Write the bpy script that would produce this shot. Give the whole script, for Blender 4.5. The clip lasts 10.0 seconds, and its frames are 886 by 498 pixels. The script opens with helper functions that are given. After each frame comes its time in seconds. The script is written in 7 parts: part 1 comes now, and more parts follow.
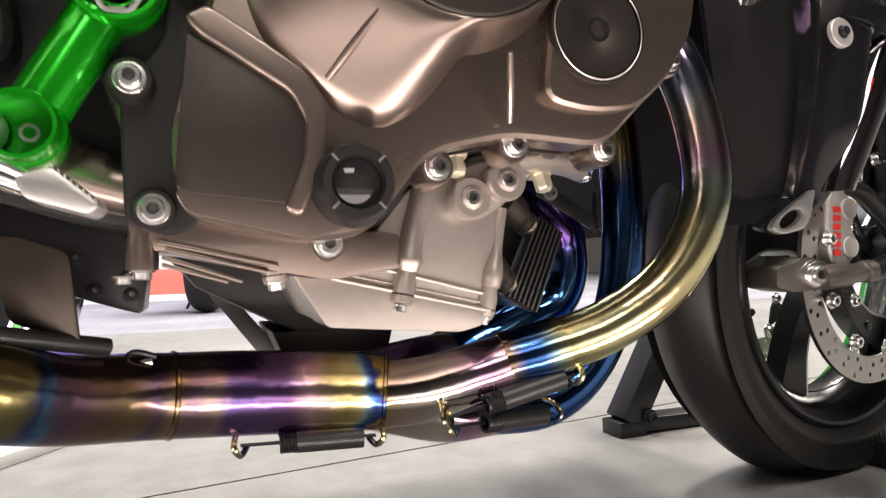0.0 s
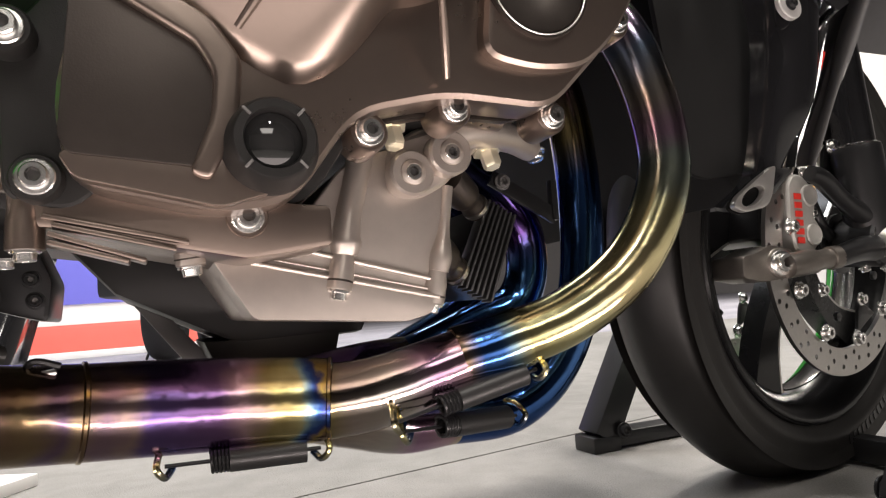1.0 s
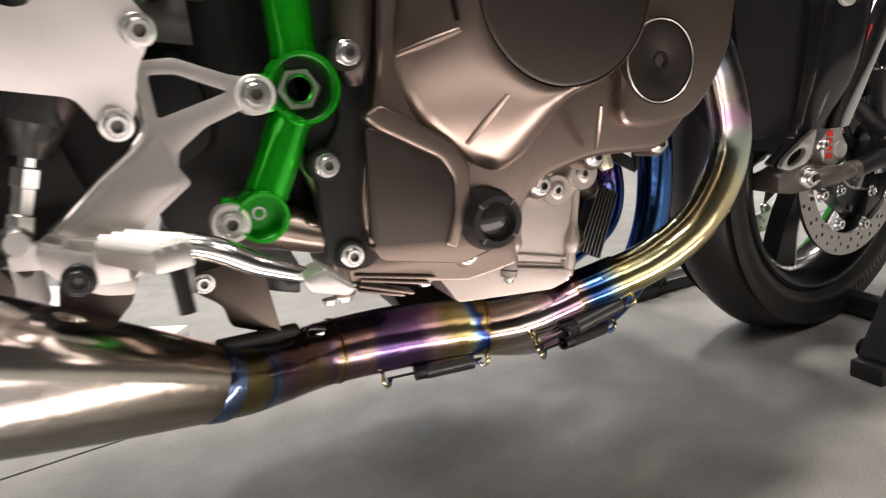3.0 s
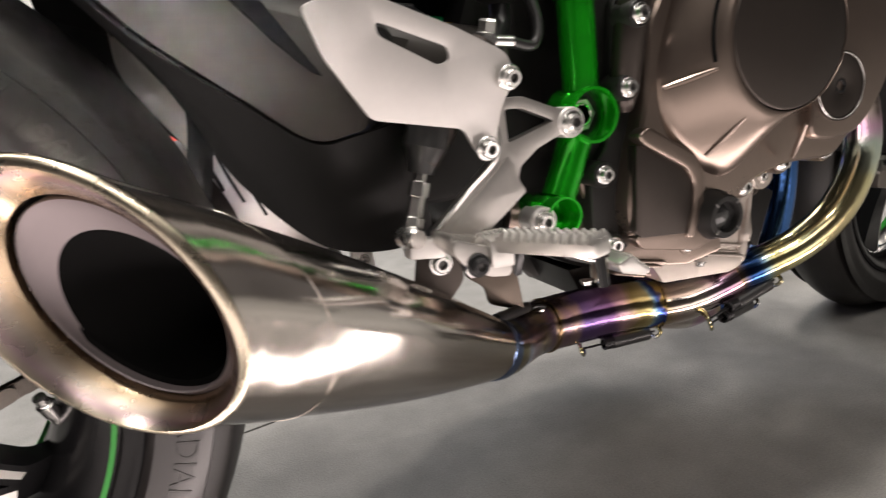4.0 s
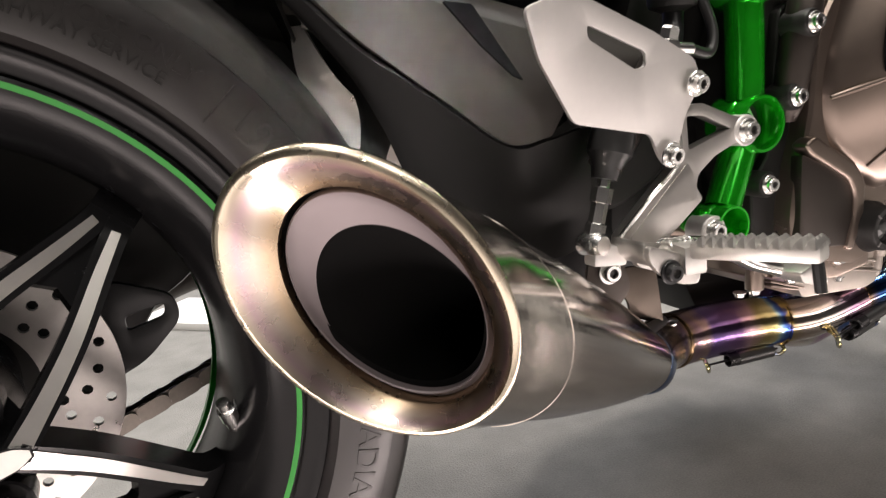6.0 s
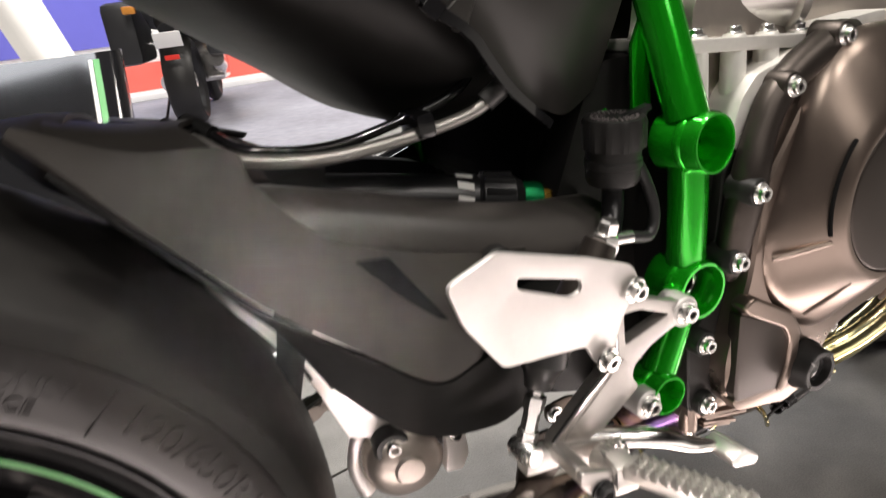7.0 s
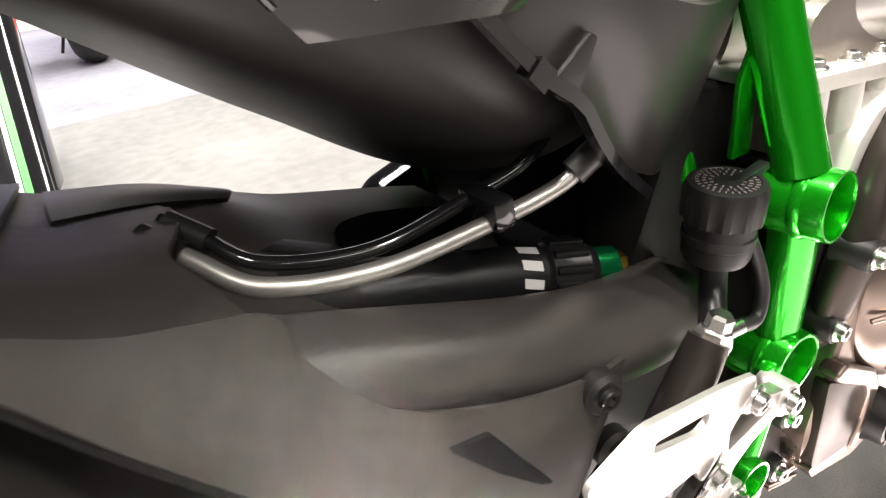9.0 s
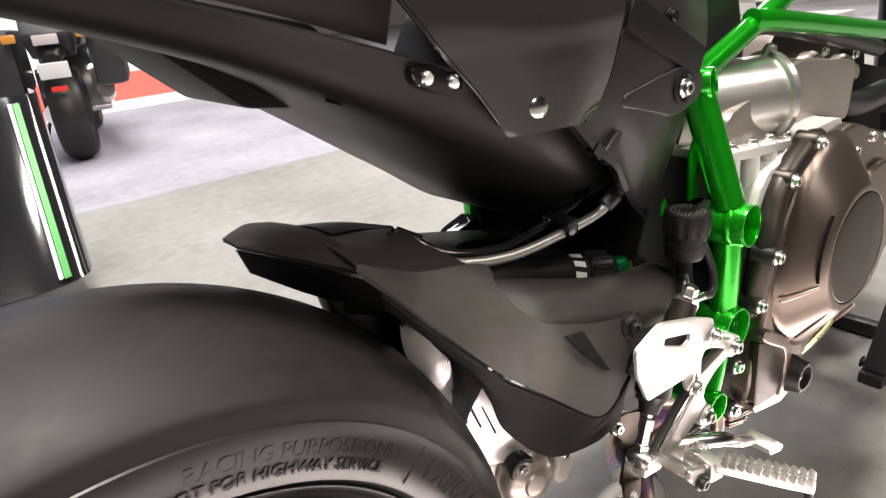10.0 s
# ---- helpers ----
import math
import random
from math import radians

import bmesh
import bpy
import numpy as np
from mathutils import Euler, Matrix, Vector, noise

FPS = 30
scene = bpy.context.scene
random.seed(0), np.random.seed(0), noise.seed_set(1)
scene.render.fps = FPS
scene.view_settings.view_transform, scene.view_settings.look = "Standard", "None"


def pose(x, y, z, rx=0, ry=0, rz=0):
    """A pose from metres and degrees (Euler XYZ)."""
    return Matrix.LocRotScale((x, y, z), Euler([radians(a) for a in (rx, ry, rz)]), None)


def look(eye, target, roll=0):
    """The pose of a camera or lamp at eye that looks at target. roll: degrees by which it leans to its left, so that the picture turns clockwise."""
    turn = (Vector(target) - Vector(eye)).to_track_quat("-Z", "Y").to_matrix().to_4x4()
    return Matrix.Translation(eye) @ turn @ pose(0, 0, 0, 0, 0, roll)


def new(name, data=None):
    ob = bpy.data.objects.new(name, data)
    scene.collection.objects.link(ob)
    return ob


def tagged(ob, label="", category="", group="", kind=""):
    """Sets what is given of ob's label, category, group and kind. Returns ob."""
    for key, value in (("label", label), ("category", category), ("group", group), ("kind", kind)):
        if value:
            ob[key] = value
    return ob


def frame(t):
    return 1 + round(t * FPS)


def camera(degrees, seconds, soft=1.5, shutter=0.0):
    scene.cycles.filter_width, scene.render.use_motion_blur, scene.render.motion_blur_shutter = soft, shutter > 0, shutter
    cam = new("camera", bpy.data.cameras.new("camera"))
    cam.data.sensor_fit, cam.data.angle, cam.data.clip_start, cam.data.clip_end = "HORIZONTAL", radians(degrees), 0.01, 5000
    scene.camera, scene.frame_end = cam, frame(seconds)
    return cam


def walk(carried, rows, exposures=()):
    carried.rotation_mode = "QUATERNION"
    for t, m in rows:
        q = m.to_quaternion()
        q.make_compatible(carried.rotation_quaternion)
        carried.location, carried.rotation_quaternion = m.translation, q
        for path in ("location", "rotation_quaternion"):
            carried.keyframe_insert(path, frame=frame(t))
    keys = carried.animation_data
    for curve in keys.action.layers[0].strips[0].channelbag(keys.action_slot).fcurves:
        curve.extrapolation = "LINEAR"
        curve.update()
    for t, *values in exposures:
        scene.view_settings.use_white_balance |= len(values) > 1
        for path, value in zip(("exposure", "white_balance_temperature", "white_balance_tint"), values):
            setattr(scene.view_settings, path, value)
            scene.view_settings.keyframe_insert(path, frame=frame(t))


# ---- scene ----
cam = camera(67.4, 10.0, soft=1.2, shutter=0.3)
PATH = [
    (0, (0.133, 0.012, 0.276), (0.824, 1.888, 0.331), -1.6),
    (0.5, (0.148, 0.039, 0.231), (0.89, 1.89, 0.38), -2.9),
    (1, (0.162, 0.048, 0.238), (0.947, 1.879, 0.409), -4.4),
    (1.5, (0.159, 0.035, 0.252), (0.963, 1.86, 0.399), -4.9),
    (2, (0.122, 0.002, 0.332), (0.946, 1.824, 0.281), -5.4),
    (2.5, (0.089, -0.035, 0.39), (0.83, 1.786, 0.025), -6.0),
    (2.7, (0.063, -0.048, 0.405), (0.762, 1.772, -0.04), -6.6),
    (3.8, (-0.206, -0.113, 0.460), (0.490, 1.704, -0.008), -6.4),
    (4, (-0.2534, -0.0977, 0.4749), (0.4617, 1.7068, -0.0073), -7.11),
    (4.5, (-0.339, -0.0323, 0.477), (0.3061, 1.8012, 0.0056), -8.61),
    (5, (-0.38, -0.0207, 0.4478), (0.2261, 1.8502, 0.0836), -8.73),
    (5.2, (-0.377, -0.0235, 0.4468), (0.2325, 1.8483, 0.0895), -8.65),
    (6.3, (-0.3735, -0.0575, 0.517), (0.341, 1.7535, 0.0545), -6.28),
    (6.5, (-0.3704, -0.0646, 0.559), (0.3461, 1.7298, 0.0423), -6.18),
    (7, (-0.293, 0.029, 0.684), (0.47, 1.732, -0.035), -7.1),
    (7.5, (-0.238, 0.164, 0.738), (0.587, 1.763, -0.135), -7.3),
    (8, (-0.242, 0.211, 0.734), (0.62, 1.732, -0.238), -6.7),
    (8.5, (-0.252, 0.22, 0.731), (0.623, 1.738, -0.232), -6.6),
    (9, (-0.29, 0.199, 0.748), (0.601, 1.718, -0.201), -6.6),
    (9.5, (-0.424, 0.133, 0.788), (0.605, 1.619, -0.066), -5.9),
    (10, (-0.544, 0.045, 0.815), (0.544, 1.562, 0.095), -6.0),
]
walk(cam, [(t, look(eye, target, roll)) for t, eye, target, roll in PATH],
     [(0, 0.52), (0.5, 0.20), (1.0, 0.20), (1.5, 0.14), (2.7, 0.17), (4, -0.05), (4.5, -0.04), (5.2, 0.06), (6.5, 0.05), (7.2, 0.0), (7.5, 0.12), (8, 0.55), (8.5, 0.78), (9, 0.85), (9.5, 0.60), (10, 0.40)])

# ---- world and light ----
world = bpy.data.worlds.new("hall_dark")
world.use_nodes = True
world.node_tree.nodes["Background"].inputs[0].default_value = (0.9, 0.92, 1.0, 1)
world.node_tree.nodes["Background"].inputs[1].default_value = 0.02
scene.world = world


def lamp(name, eye, target, power, w, h, colour):
    data = bpy.data.lights.new(name, "AREA")
    data.shape, data.size, data.size_y, data.energy, data.color = "RECTANGLE", w, h, power, colour
    ob = new(name, data)
    ob.matrix_world = look(eye, target)
    return ob


WARM, COOL = (1.0, 0.93, 0.86), (0.93, 0.95, 1.0)
lamp("hall_light", (-1.6, -2.6, 4.6), (0.1, 0.6, 0.3), 44, 0.08, 1.3, WARM)
lamp("hall_light", (0.6, -3.0, 4.6), (0.3, 0.6, 0.2), 54, 0.08, 1.3, WARM)
lamp("hall_light", (2.4, -2.0, 4.6), (0.4, 0.8, 0.2), 48, 0.08, 1.3, WARM)
lamp("hall_light", (-2.6, 1.2, 4.6), (-0.2, 0.8, 0.2), 55, 0.20, 1.4, WARM)
lamp("hall_light", (-0.4, 0.5, 4.8), (-0.2, 0.6, 0.2), 210, 0.30, 0.9, WARM)
lamp("hall_light", (1.2, 2.2, 4.8), (-0.1, 0.5, 0.5), 110, 0.30, 0.9, WARM)
lamp("hall_light", (0.0, 4.5, 5.2), (0.0, 4.5, 0.0), 230, 3.0, 3.0, COOL)
lamp("hall_light", (0.5, 6.2, 5.0), (0.5, 8.0, 0.8), 200, 3.0, 0.6, WARM)
lamp("hall_light", (6.5, 4.0, 5.2), (7.5, 5.0, 0.0), 700, 3.0, 3.0, WARM)
lamp("hall_light", (0.0, -8.0, 5.2), (0.0, -8.0, 0.0), 110, 3.0, 3.0, WARM)
# unseen narrow fill lamp, added to brighten the pale swingarm flank
spot = lamp("flank_fill_spot", (-1.0, -2.6, 2.2), (-0.215, 0.50, 0.44), 0.25, 0.08, 0.08, (1.0, 0.92, 0.90))
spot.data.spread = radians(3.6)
# unseen fill lamps added near the carpet before the motorcycle: wide panel and strip
lamp("low_fill_panel", (-0.35, -0.20, 0.02), (-0.35, -0.10, 0.50), 8, 2.4, 0.55, (1.0, 0.85, 0.82))
lamp("low_fill_strip", (-0.15, 0.20, 0.015), (-0.15, 0.26, 0.50), 5.5, 1.7, 0.05, (1.0, 0.85, 0.81))


# ---- materials ----
def shader(name):
    m = bpy.data.materials.new(name)
    m.use_nodes = True
    nt = m.node_tree
    return m, nt, nt.nodes["Principled BSDF"]


def mat(name, colour, rough=0.5, metal=0.0, vary=0.12, scale=30.0, bump=0.0, bump_scale=300.0, coat=0.0, spec=0.5, rough_vary=0.1):
    """A surface whose colour and roughness drift at two sizes, with a fine relief."""
    m, nt, b = shader(name)
    tc = nt.nodes.new("ShaderNodeTexCoord")
    big = nt.nodes.new("ShaderNodeTexNoise")
    big.inputs["Scale"].default_value, big.inputs["Detail"].default_value = scale * 0.2, 3
    fine = nt.nodes.new("ShaderNodeTexNoise")
    fine.inputs["Scale"].default_value, fine.inputs["Detail"].default_value = scale * 4, 4
    add = nt.nodes.new("ShaderNodeMath")
    add.operation = "MULTIPLY_ADD"
    add.inputs[1].default_value = 0.45
    nt.links.new(tc.outputs["Object"], big.inputs["Vector"])
    nt.links.new(tc.outputs["Object"], fine.inputs["Vector"])
    nt.links.new(fine.outputs["Fac"], add.inputs[0])
    nt.links.new(big.outputs["Fac"], add.inputs[2])
    ramp = nt.nodes.new("ShaderNodeMapRange")
    ramp.inputs["From Min"].default_value, ramp.inputs["From Max"].default_value = 0.45, 1.0
    ramp.inputs["To Min"].default_value, ramp.inputs["To Max"].default_value = 1 - vary, 1 + vary
    nt.links.new(add.outputs[0], ramp.inputs["Value"])
    mix = nt.nodes.new("ShaderNodeVectorMath")
    mix.operation = "SCALE"
    mix.inputs[0].default_value = colour
    nt.links.new(ramp.outputs[0], mix.inputs["Scale"])
    nt.links.new(mix.outputs[0], b.inputs["Base Color"])
    rr = nt.nodes.new("ShaderNodeMapRange")
    rr.inputs["From Min"].default_value, rr.inputs["From Max"].default_value = 0.45, 1.0
    rr.inputs["To Min"].default_value, rr.inputs["To Max"].default_value = max(0.02, rough * (1 - rough_vary)), min(1, rough * (1 + rough_vary))
    nt.links.new(add.outputs[0], rr.inputs["Value"])
    nt.links.new(rr.outputs[0], b.inputs["Roughness"])
    b.inputs["Metallic"].default_value = metal
    b.inputs["Specular IOR Level"].default_value = spec
    b.inputs["Coat Weight"].default_value = coat
    b.inputs["Coat Roughness"].default_value = 0.06
    if bump:
        n = nt.nodes.new("ShaderNodeTexNoise")
        n.inputs["Scale"].default_value, n.inputs["Detail"].default_value = bump_scale, 3
        nt.links.new(tc.outputs["Object"], n.inputs["Vector"])
        bp = nt.nodes.new("ShaderNodeBump")
        bp.inputs["Strength"].default_value, bp.inputs["Distance"].default_value = bump, 0.002
        nt.links.new(n.outputs["Fac"], bp.inputs["Height"])
        nt.links.new(bp.outputs["Normal"], b.inputs["Normal"])
    return m


def heat(name, stops, rough=0.16, blotch=0.05, brush=0.0, dents=0.12):
    """Heat-tinted titanium: the tint follows the length along the pipe (UV u, metres), broken by blotches."""
    m, nt, b = shader(name)
    uv = nt.nodes.new("ShaderNodeUVMap")
    sep = nt.nodes.new("ShaderNodeSeparateXYZ")
    nt.links.new(uv.outputs[0], sep.inputs[0])
    tc = nt.nodes.new("ShaderNodeTexCoord")
    n = nt.nodes.new("ShaderNodeTexNoise")
    n.inputs["Scale"].default_value, n.inputs["Detail"].default_value = 22, 5
    nt.links.new(tc.outputs["Object"], n.inputs["Vector"])
    off = nt.nodes.new("ShaderNodeMath")
    off.operation = "MULTIPLY_ADD"
    off.inputs[1].default_value = blotch
    nt.links.new(n.outputs["Fac"], off.inputs[0])
    nt.links.new(sep.outputs[0], off.inputs[2])
    sub = nt.nodes.new("ShaderNodeMath")
    sub.operation = "SUBTRACT"
    sub.inputs[1].default_value = blotch * 0.5
    nt.links.new(off.outputs[0], sub.inputs[0])
    ramp = nt.nodes.new("ShaderNodeValToRGB")
    els = ramp.color_ramp.elements
    while len(els) < len(stops):
        els.new(0.5)
    for e, (p, c) in zip(els, stops):
        e.position, e.color = p, (*c, 1)
    nt.links.new(sub.outputs[0], ramp.inputs[0])
    nt.links.new(ramp.outputs[0], b.inputs["Base Color"])
    b.inputs["Metallic"].default_value = 1.0
    n2 = nt.nodes.new("ShaderNodeTexNoise")
    n2.inputs["Scale"].default_value, n2.inputs["Detail"].default_value = 60, 4
    nt.links.new(tc.outputs["Object"], n2.inputs["Vector"])
    r = nt.nodes.new("ShaderNodeMapRange")
    r.inputs["To Min"].default_value, r.inputs["To Max"].default_value = rough * 0.7, rough * 1.35
    nt.links.new(n2.outputs["Fac"], r.inputs["Value"])
    nt.links.new(r.outputs[0], b.inputs["Roughness"])
    # shallow dents break the reflections
    n4 = nt.nodes.new("ShaderNodeTexNoise")
    n4.inputs["Scale"].default_value, n4.inputs["Detail"].default_value = 45, 2
    nt.links.new(tc.outputs["Object"], n4.inputs["Vector"])
    b4 = nt.nodes.new("ShaderNodeBump")
    b4.inputs["Strength"].default_value, b4.inputs["Distance"].default_value = dents, 0.004
    nt.links.new(n4.outputs["Fac"], b4.inputs["Height"])
    nt.links.new(b4.outputs["Normal"], b.inputs["Normal"])
    if brush:
        # fine grinding marks that run round the pipe
        mp = nt.nodes.new("ShaderNodeMapping")
        mp.inputs["Scale"].default_value = (900, 5, 1)
        nt.links.new(uv.outputs[0], mp.inputs[0])
        n3 = nt.nodes.new("ShaderNodeTexNoise")
        n3.inputs["Scale"].default_value, n3.inputs["Detail"].default_value = 1.0, 3
        nt.links.new(mp.outputs[0], n3.inputs["Vector"])
        bp = nt.nodes.new("ShaderNodeBump")
        bp.inputs["Strength"].default_value, bp.inputs["Distance"].default_value = brush, 0.0006
        nt.links.new(n3.outputs["Fac"], bp.inputs["Height"])
        nt.links.new(b4.outputs["Normal"], bp.inputs["Normal"])
        nt.links.new(bp.outputs["Normal"], b.inputs["Normal"])
    return m


COVER = mat("bronze_paint", (0.240, 0.192, 0.163), 0.29, 0.90, 0.05, 40, rough_vary=0.08)
COVERDARK = mat("dark_satin_paint", (0.066, 0.056, 0.050), 0.40, 0.85, 0.08, 40, 0.05, 900)
CASE = mat("cast_alloy", (0.44, 0.395, 0.355), 0.35, 0.75, 0.10, 30, 0.05, 1600)
ALU = mat("bare_aluminium", (0.66, 0.64, 0.61), 0.33, 0.9, 0.06, 40, 0.04, 1500)
ALUCAST = mat("cast_caliper_alloy", (0.44, 0.43, 0.40), 0.45, 0.45, 0.10, 60, 0.10, 900)
TITAN = mat("dull_bracket_alloy", (0.20, 0.18, 0.16), 0.36, 0.8, 0.12, 50, 0.06, 900)
ALUBRIGHT = mat("polished_aluminium", (0.78, 0.76, 0.74), 0.17, 1.0, 0.05, 40)
BRASS = mat("pale_plated_steel", (0.80, 0.76, 0.58), 0.34, 0.7, 0.08, 60)
BEAD = mat("bead_blasted_aluminium", (0.69, 0.665, 0.645), 0.48, 0.7, 0.05, 40, 0.08, 2500)
CHROME = mat("zinc_bolt", (0.86, 0.85, 0.83), 0.26, 1.0, 0.08, 60)
GREEN = mat("green_candy_paint", (0.012, 0.48, 0.012), 0.20, 0.70, 0.10, 25, 0.03, 600, coat=0.7)
GREENTRIM = mat("green_trim", (0.010, 0.24, 0.016), 0.35, 0.0, 0.05)
MATTEBLACK = mat("matte_black_plastic", (0.013, 0.0125, 0.012), 0.44, 0.0, 0.10, 25, 0.10, 1800, spec=0.26)
HUGGER = mat("matte_carbon_grey_plastic", (0.039, 0.0355, 0.0325), 0.48, 0.0, 0.12, 26, 0.16, 1700, rough_vary=0.16, spec=0.14)
SIDECOVER = mat("satin_black_cover_plastic", (0.030, 0.028, 0.026), 0.34, 0.0, 0.10, 26, 0.12, 1900, rough_vary=0.15)
SIDEWALL = mat("smooth_sidewall_rubber", (0.015, 0.0132, 0.0128), 0.34, 0.0, 0.15, 18, 0.03, 500, spec=0.65)
LETTER = mat("moulded_sidewall_letters", (0.014, 0.0125, 0.012), 0.40, 0.0, 0.15, 18, 0.03, 500, spec=0.55)
# shade under the hugger is put into this deeper black
SKIRT = mat("shaded_black_plastic", (0.009, 0.0088, 0.0085), 0.5, 0.0, 0.12, 25, 0.10, 1800, spec=0.16)
LINER = mat("cast_swingarm_alloy", (0.88, 0.85, 0.84), 0.30, 0.75, 0.08, 18, 0.03, 900)
HANGER = mat("satin_cast_aluminium", (0.55, 0.525, 0.50), 0.36, 0.9, 0.08, 40, 0.08, 1800)
GLOSSBLACK = mat("gloss_black", (0.010, 0.010, 0.011), 0.10, 0.0, 0.1, 20, coat=0.5)
WHEELBLACK = mat("black_wheel_paint", (0.007, 0.007, 0.0075), 0.26, 0.0, 0.1, 20, spec=0.20)
# lighter copy of the hugger grey: overhead light put into the colour
LITGREY = mat("lit_hugger_grey", (0.060, 0.054, 0.050), 0.38, 0.0, 0.10, 26, 0.06, 1200, rough_vary=0.14, spec=0.45)
MIRROR = mat("mirror_black_paint", (0.62, 0.61, 0.61), 0.07, 1.0, 0.05, 20)
DARKMETAL = mat("black_anodised", (0.020, 0.020, 0.021), 0.30, 0.4, 0.1, 60)
RUBBER = mat("tyre_rubber", (0.0125, 0.0116, 0.0108), 0.49, 0.0, 0.34, 22, 0.05, 300, rough_vary=0.22, spec=0.40)
HOSEBLACK = mat("rubber_hose", (0.018, 0.018, 0.018), 0.35, 0.0, 0.1, 40)
STEEL = mat("brake_disc_steel", (0.42, 0.40, 0.38), 0.30, 1.0, 0.12, 50)
CHAINM = mat("oiled_chain_steel", (0.10, 0.09, 0.08), 0.35, 1.0, 0.2, 80)
CASTWHITE = mat("raw_cast_aluminium", (0.80, 0.78, 0.74), 0.34, 0.35, 0.10, 30, 0.15, 1400)
GOLD = mat("gold_anodised", (0.55, 0.33, 0.06), 0.28, 0.9)
WHITE = mat("white_paint", (0.78, 0.77, 0.75), 0.4, 0.0, 0.03)
RED = mat("red_paint", (0.62, 0.03, 0.02), 0.4, 0.0, 0.05)
SMOKE = mat("smoked_gloss_plastic", (0.030, 0.028, 0.026), 0.10, 0.0, 0.08, 12, coat=0.6)
GLASS = mat("sight_glass", (0.02, 0.02, 0.02), 0.04, 0.0, 0.02, coat=1.0)
INNERTUBE = mat("blasted_steel_tube", (0.25, 0.215, 0.222), 0.55, 0.5, 0.06, 30, 0.05, 1500)
SOCKET = mat("bolt_socket", (0.16, 0.155, 0.15), 0.4, 0.8)
# one black for soot, black print, and shade painted into recesses
SOOTSHADE = mat("soot_and_shade_black", (0.004, 0.004, 0.004), 0.9, 0.0, 0.2, spec=0.1)
RADBLACK = mat("radiator_black", (0.008, 0.008, 0.008), 0.7, 0.0, 0.2, 40, spec=0.2)
STRUT = mat("grey_painted_steel", (0.16, 0.155, 0.15), 0.45, 0.3, 0.12, 30, 0.05, 900)


def braided():
    m, nt, b = shader("steel_braid")
    uv = nt.nodes.new("ShaderNodeUVMap")
    mp = nt.nodes.new("ShaderNodeMapping")
    mp.inputs["Scale"].default_value = (1700, 26, 1)
    mp.inputs["Rotation"].default_value = (0, 0, 0.0)
    nt.links.new(uv.outputs[0], mp.inputs[0])
    ch = nt.nodes.new("ShaderNodeTexChecker")
    ch.inputs["Scale"].default_value = 1.0
    ch.inputs["Color1"].default_value, ch.inputs["Color2"].default_value = (0.58, 0.56, 0.53, 1), (0.42, 0.41, 0.39, 1)
    nt.links.new(mp.outputs[0], ch.inputs["Vector"])
    nt.links.new(ch.outputs["Color"], b.inputs["Base Color"])
    bp = nt.nodes.new("ShaderNodeBump")
    bp.inputs["Strength"].default_value, bp.inputs["Distance"].default_value = 0.5, 0.0006
    nt.links.new(ch.outputs["Fac"], bp.inputs["Height"])
    nt.links.new(bp.outputs["Normal"], b.inputs["Normal"])
    b.inputs["Metallic"].default_value, b.inputs["Roughness"].default_value = 0.8, 0.38
    return m


BRAID = braided()


def carpet(name, colour):
    m, nt, b = shader(name)
    tc = nt.nodes.new("ShaderNodeTexCoord")
    n1 = nt.nodes.new("ShaderNodeTexNoise")
    n1.inputs["Scale"].default_value, n1.inputs["Detail"].default_value = 1.1, 5
    n2 = nt.nodes.new("ShaderNodeTexNoise")
    n2.inputs["Scale"].default_value, n2.inputs["Detail"].default_value = 420, 3
    n3 = nt.nodes.new("ShaderNodeTexNoise")
    n3.inputs["Scale"].default_value, n3.inputs["Detail"].default_value = 17, 6
    for n in (n1, n2, n3):
        nt.links.new(tc.outputs["Object"], n.inputs["Vector"])
    a = nt.nodes.new("ShaderNodeMath")
    a.operation = "MULTIPLY_ADD"
    a.inputs[1].default_value = 0.6
    nt.links.new(n2.outputs["Fac"], a.inputs[0])
    nt.links.new(n1.outputs["Fac"], a.inputs[2])
    a2 = nt.nodes.new("ShaderNodeMath")
    a2.operation = "MULTIPLY_ADD"
    a2.inputs[1].default_value = 0.5
    nt.links.new(n3.outputs["Fac"], a2.inputs[0])
    nt.links.new(a.outputs[0], a2.inputs[2])
    r = nt.nodes.new("ShaderNodeMapRange")
    r.inputs["From Min"].default_value, r.inputs["From Max"].default_value = 0.7, 1.4
    r.inputs["To Min"].default_value, r.inputs["To Max"].default_value = 0.62, 1.38
    nt.links.new(a2.outputs[0], r.inputs["Value"])
    s = nt.nodes.new("ShaderNodeVectorMath")
    s.operation = "SCALE"
    s.inputs[0].default_value = colour
    nt.links.new(r.outputs[0], s.inputs["Scale"])
    nt.links.new(s.outputs[0], b.inputs["Base Color"])
    b.inputs["Roughness"].default_value = 0.95
    bp = nt.nodes.new("ShaderNodeBump")
    bp.inputs["Strength"].default_value, bp.inputs["Distance"].default_value = 0.7, 0.003
    nt.links.new(n2.outputs["Fac"], bp.inputs["Height"])
    nt.links.new(bp.outputs["Normal"], b.inputs["Normal"])
    return m


CARPET = carpet("grey_carpet", (0.21, 0.203, 0.193))
CARPET2 = carpet("grey_green_carpet", (0.215, 0.21, 0.20))
AISLE = carpet("lavender_grey_carpet", (0.265, 0.26, 0.295))


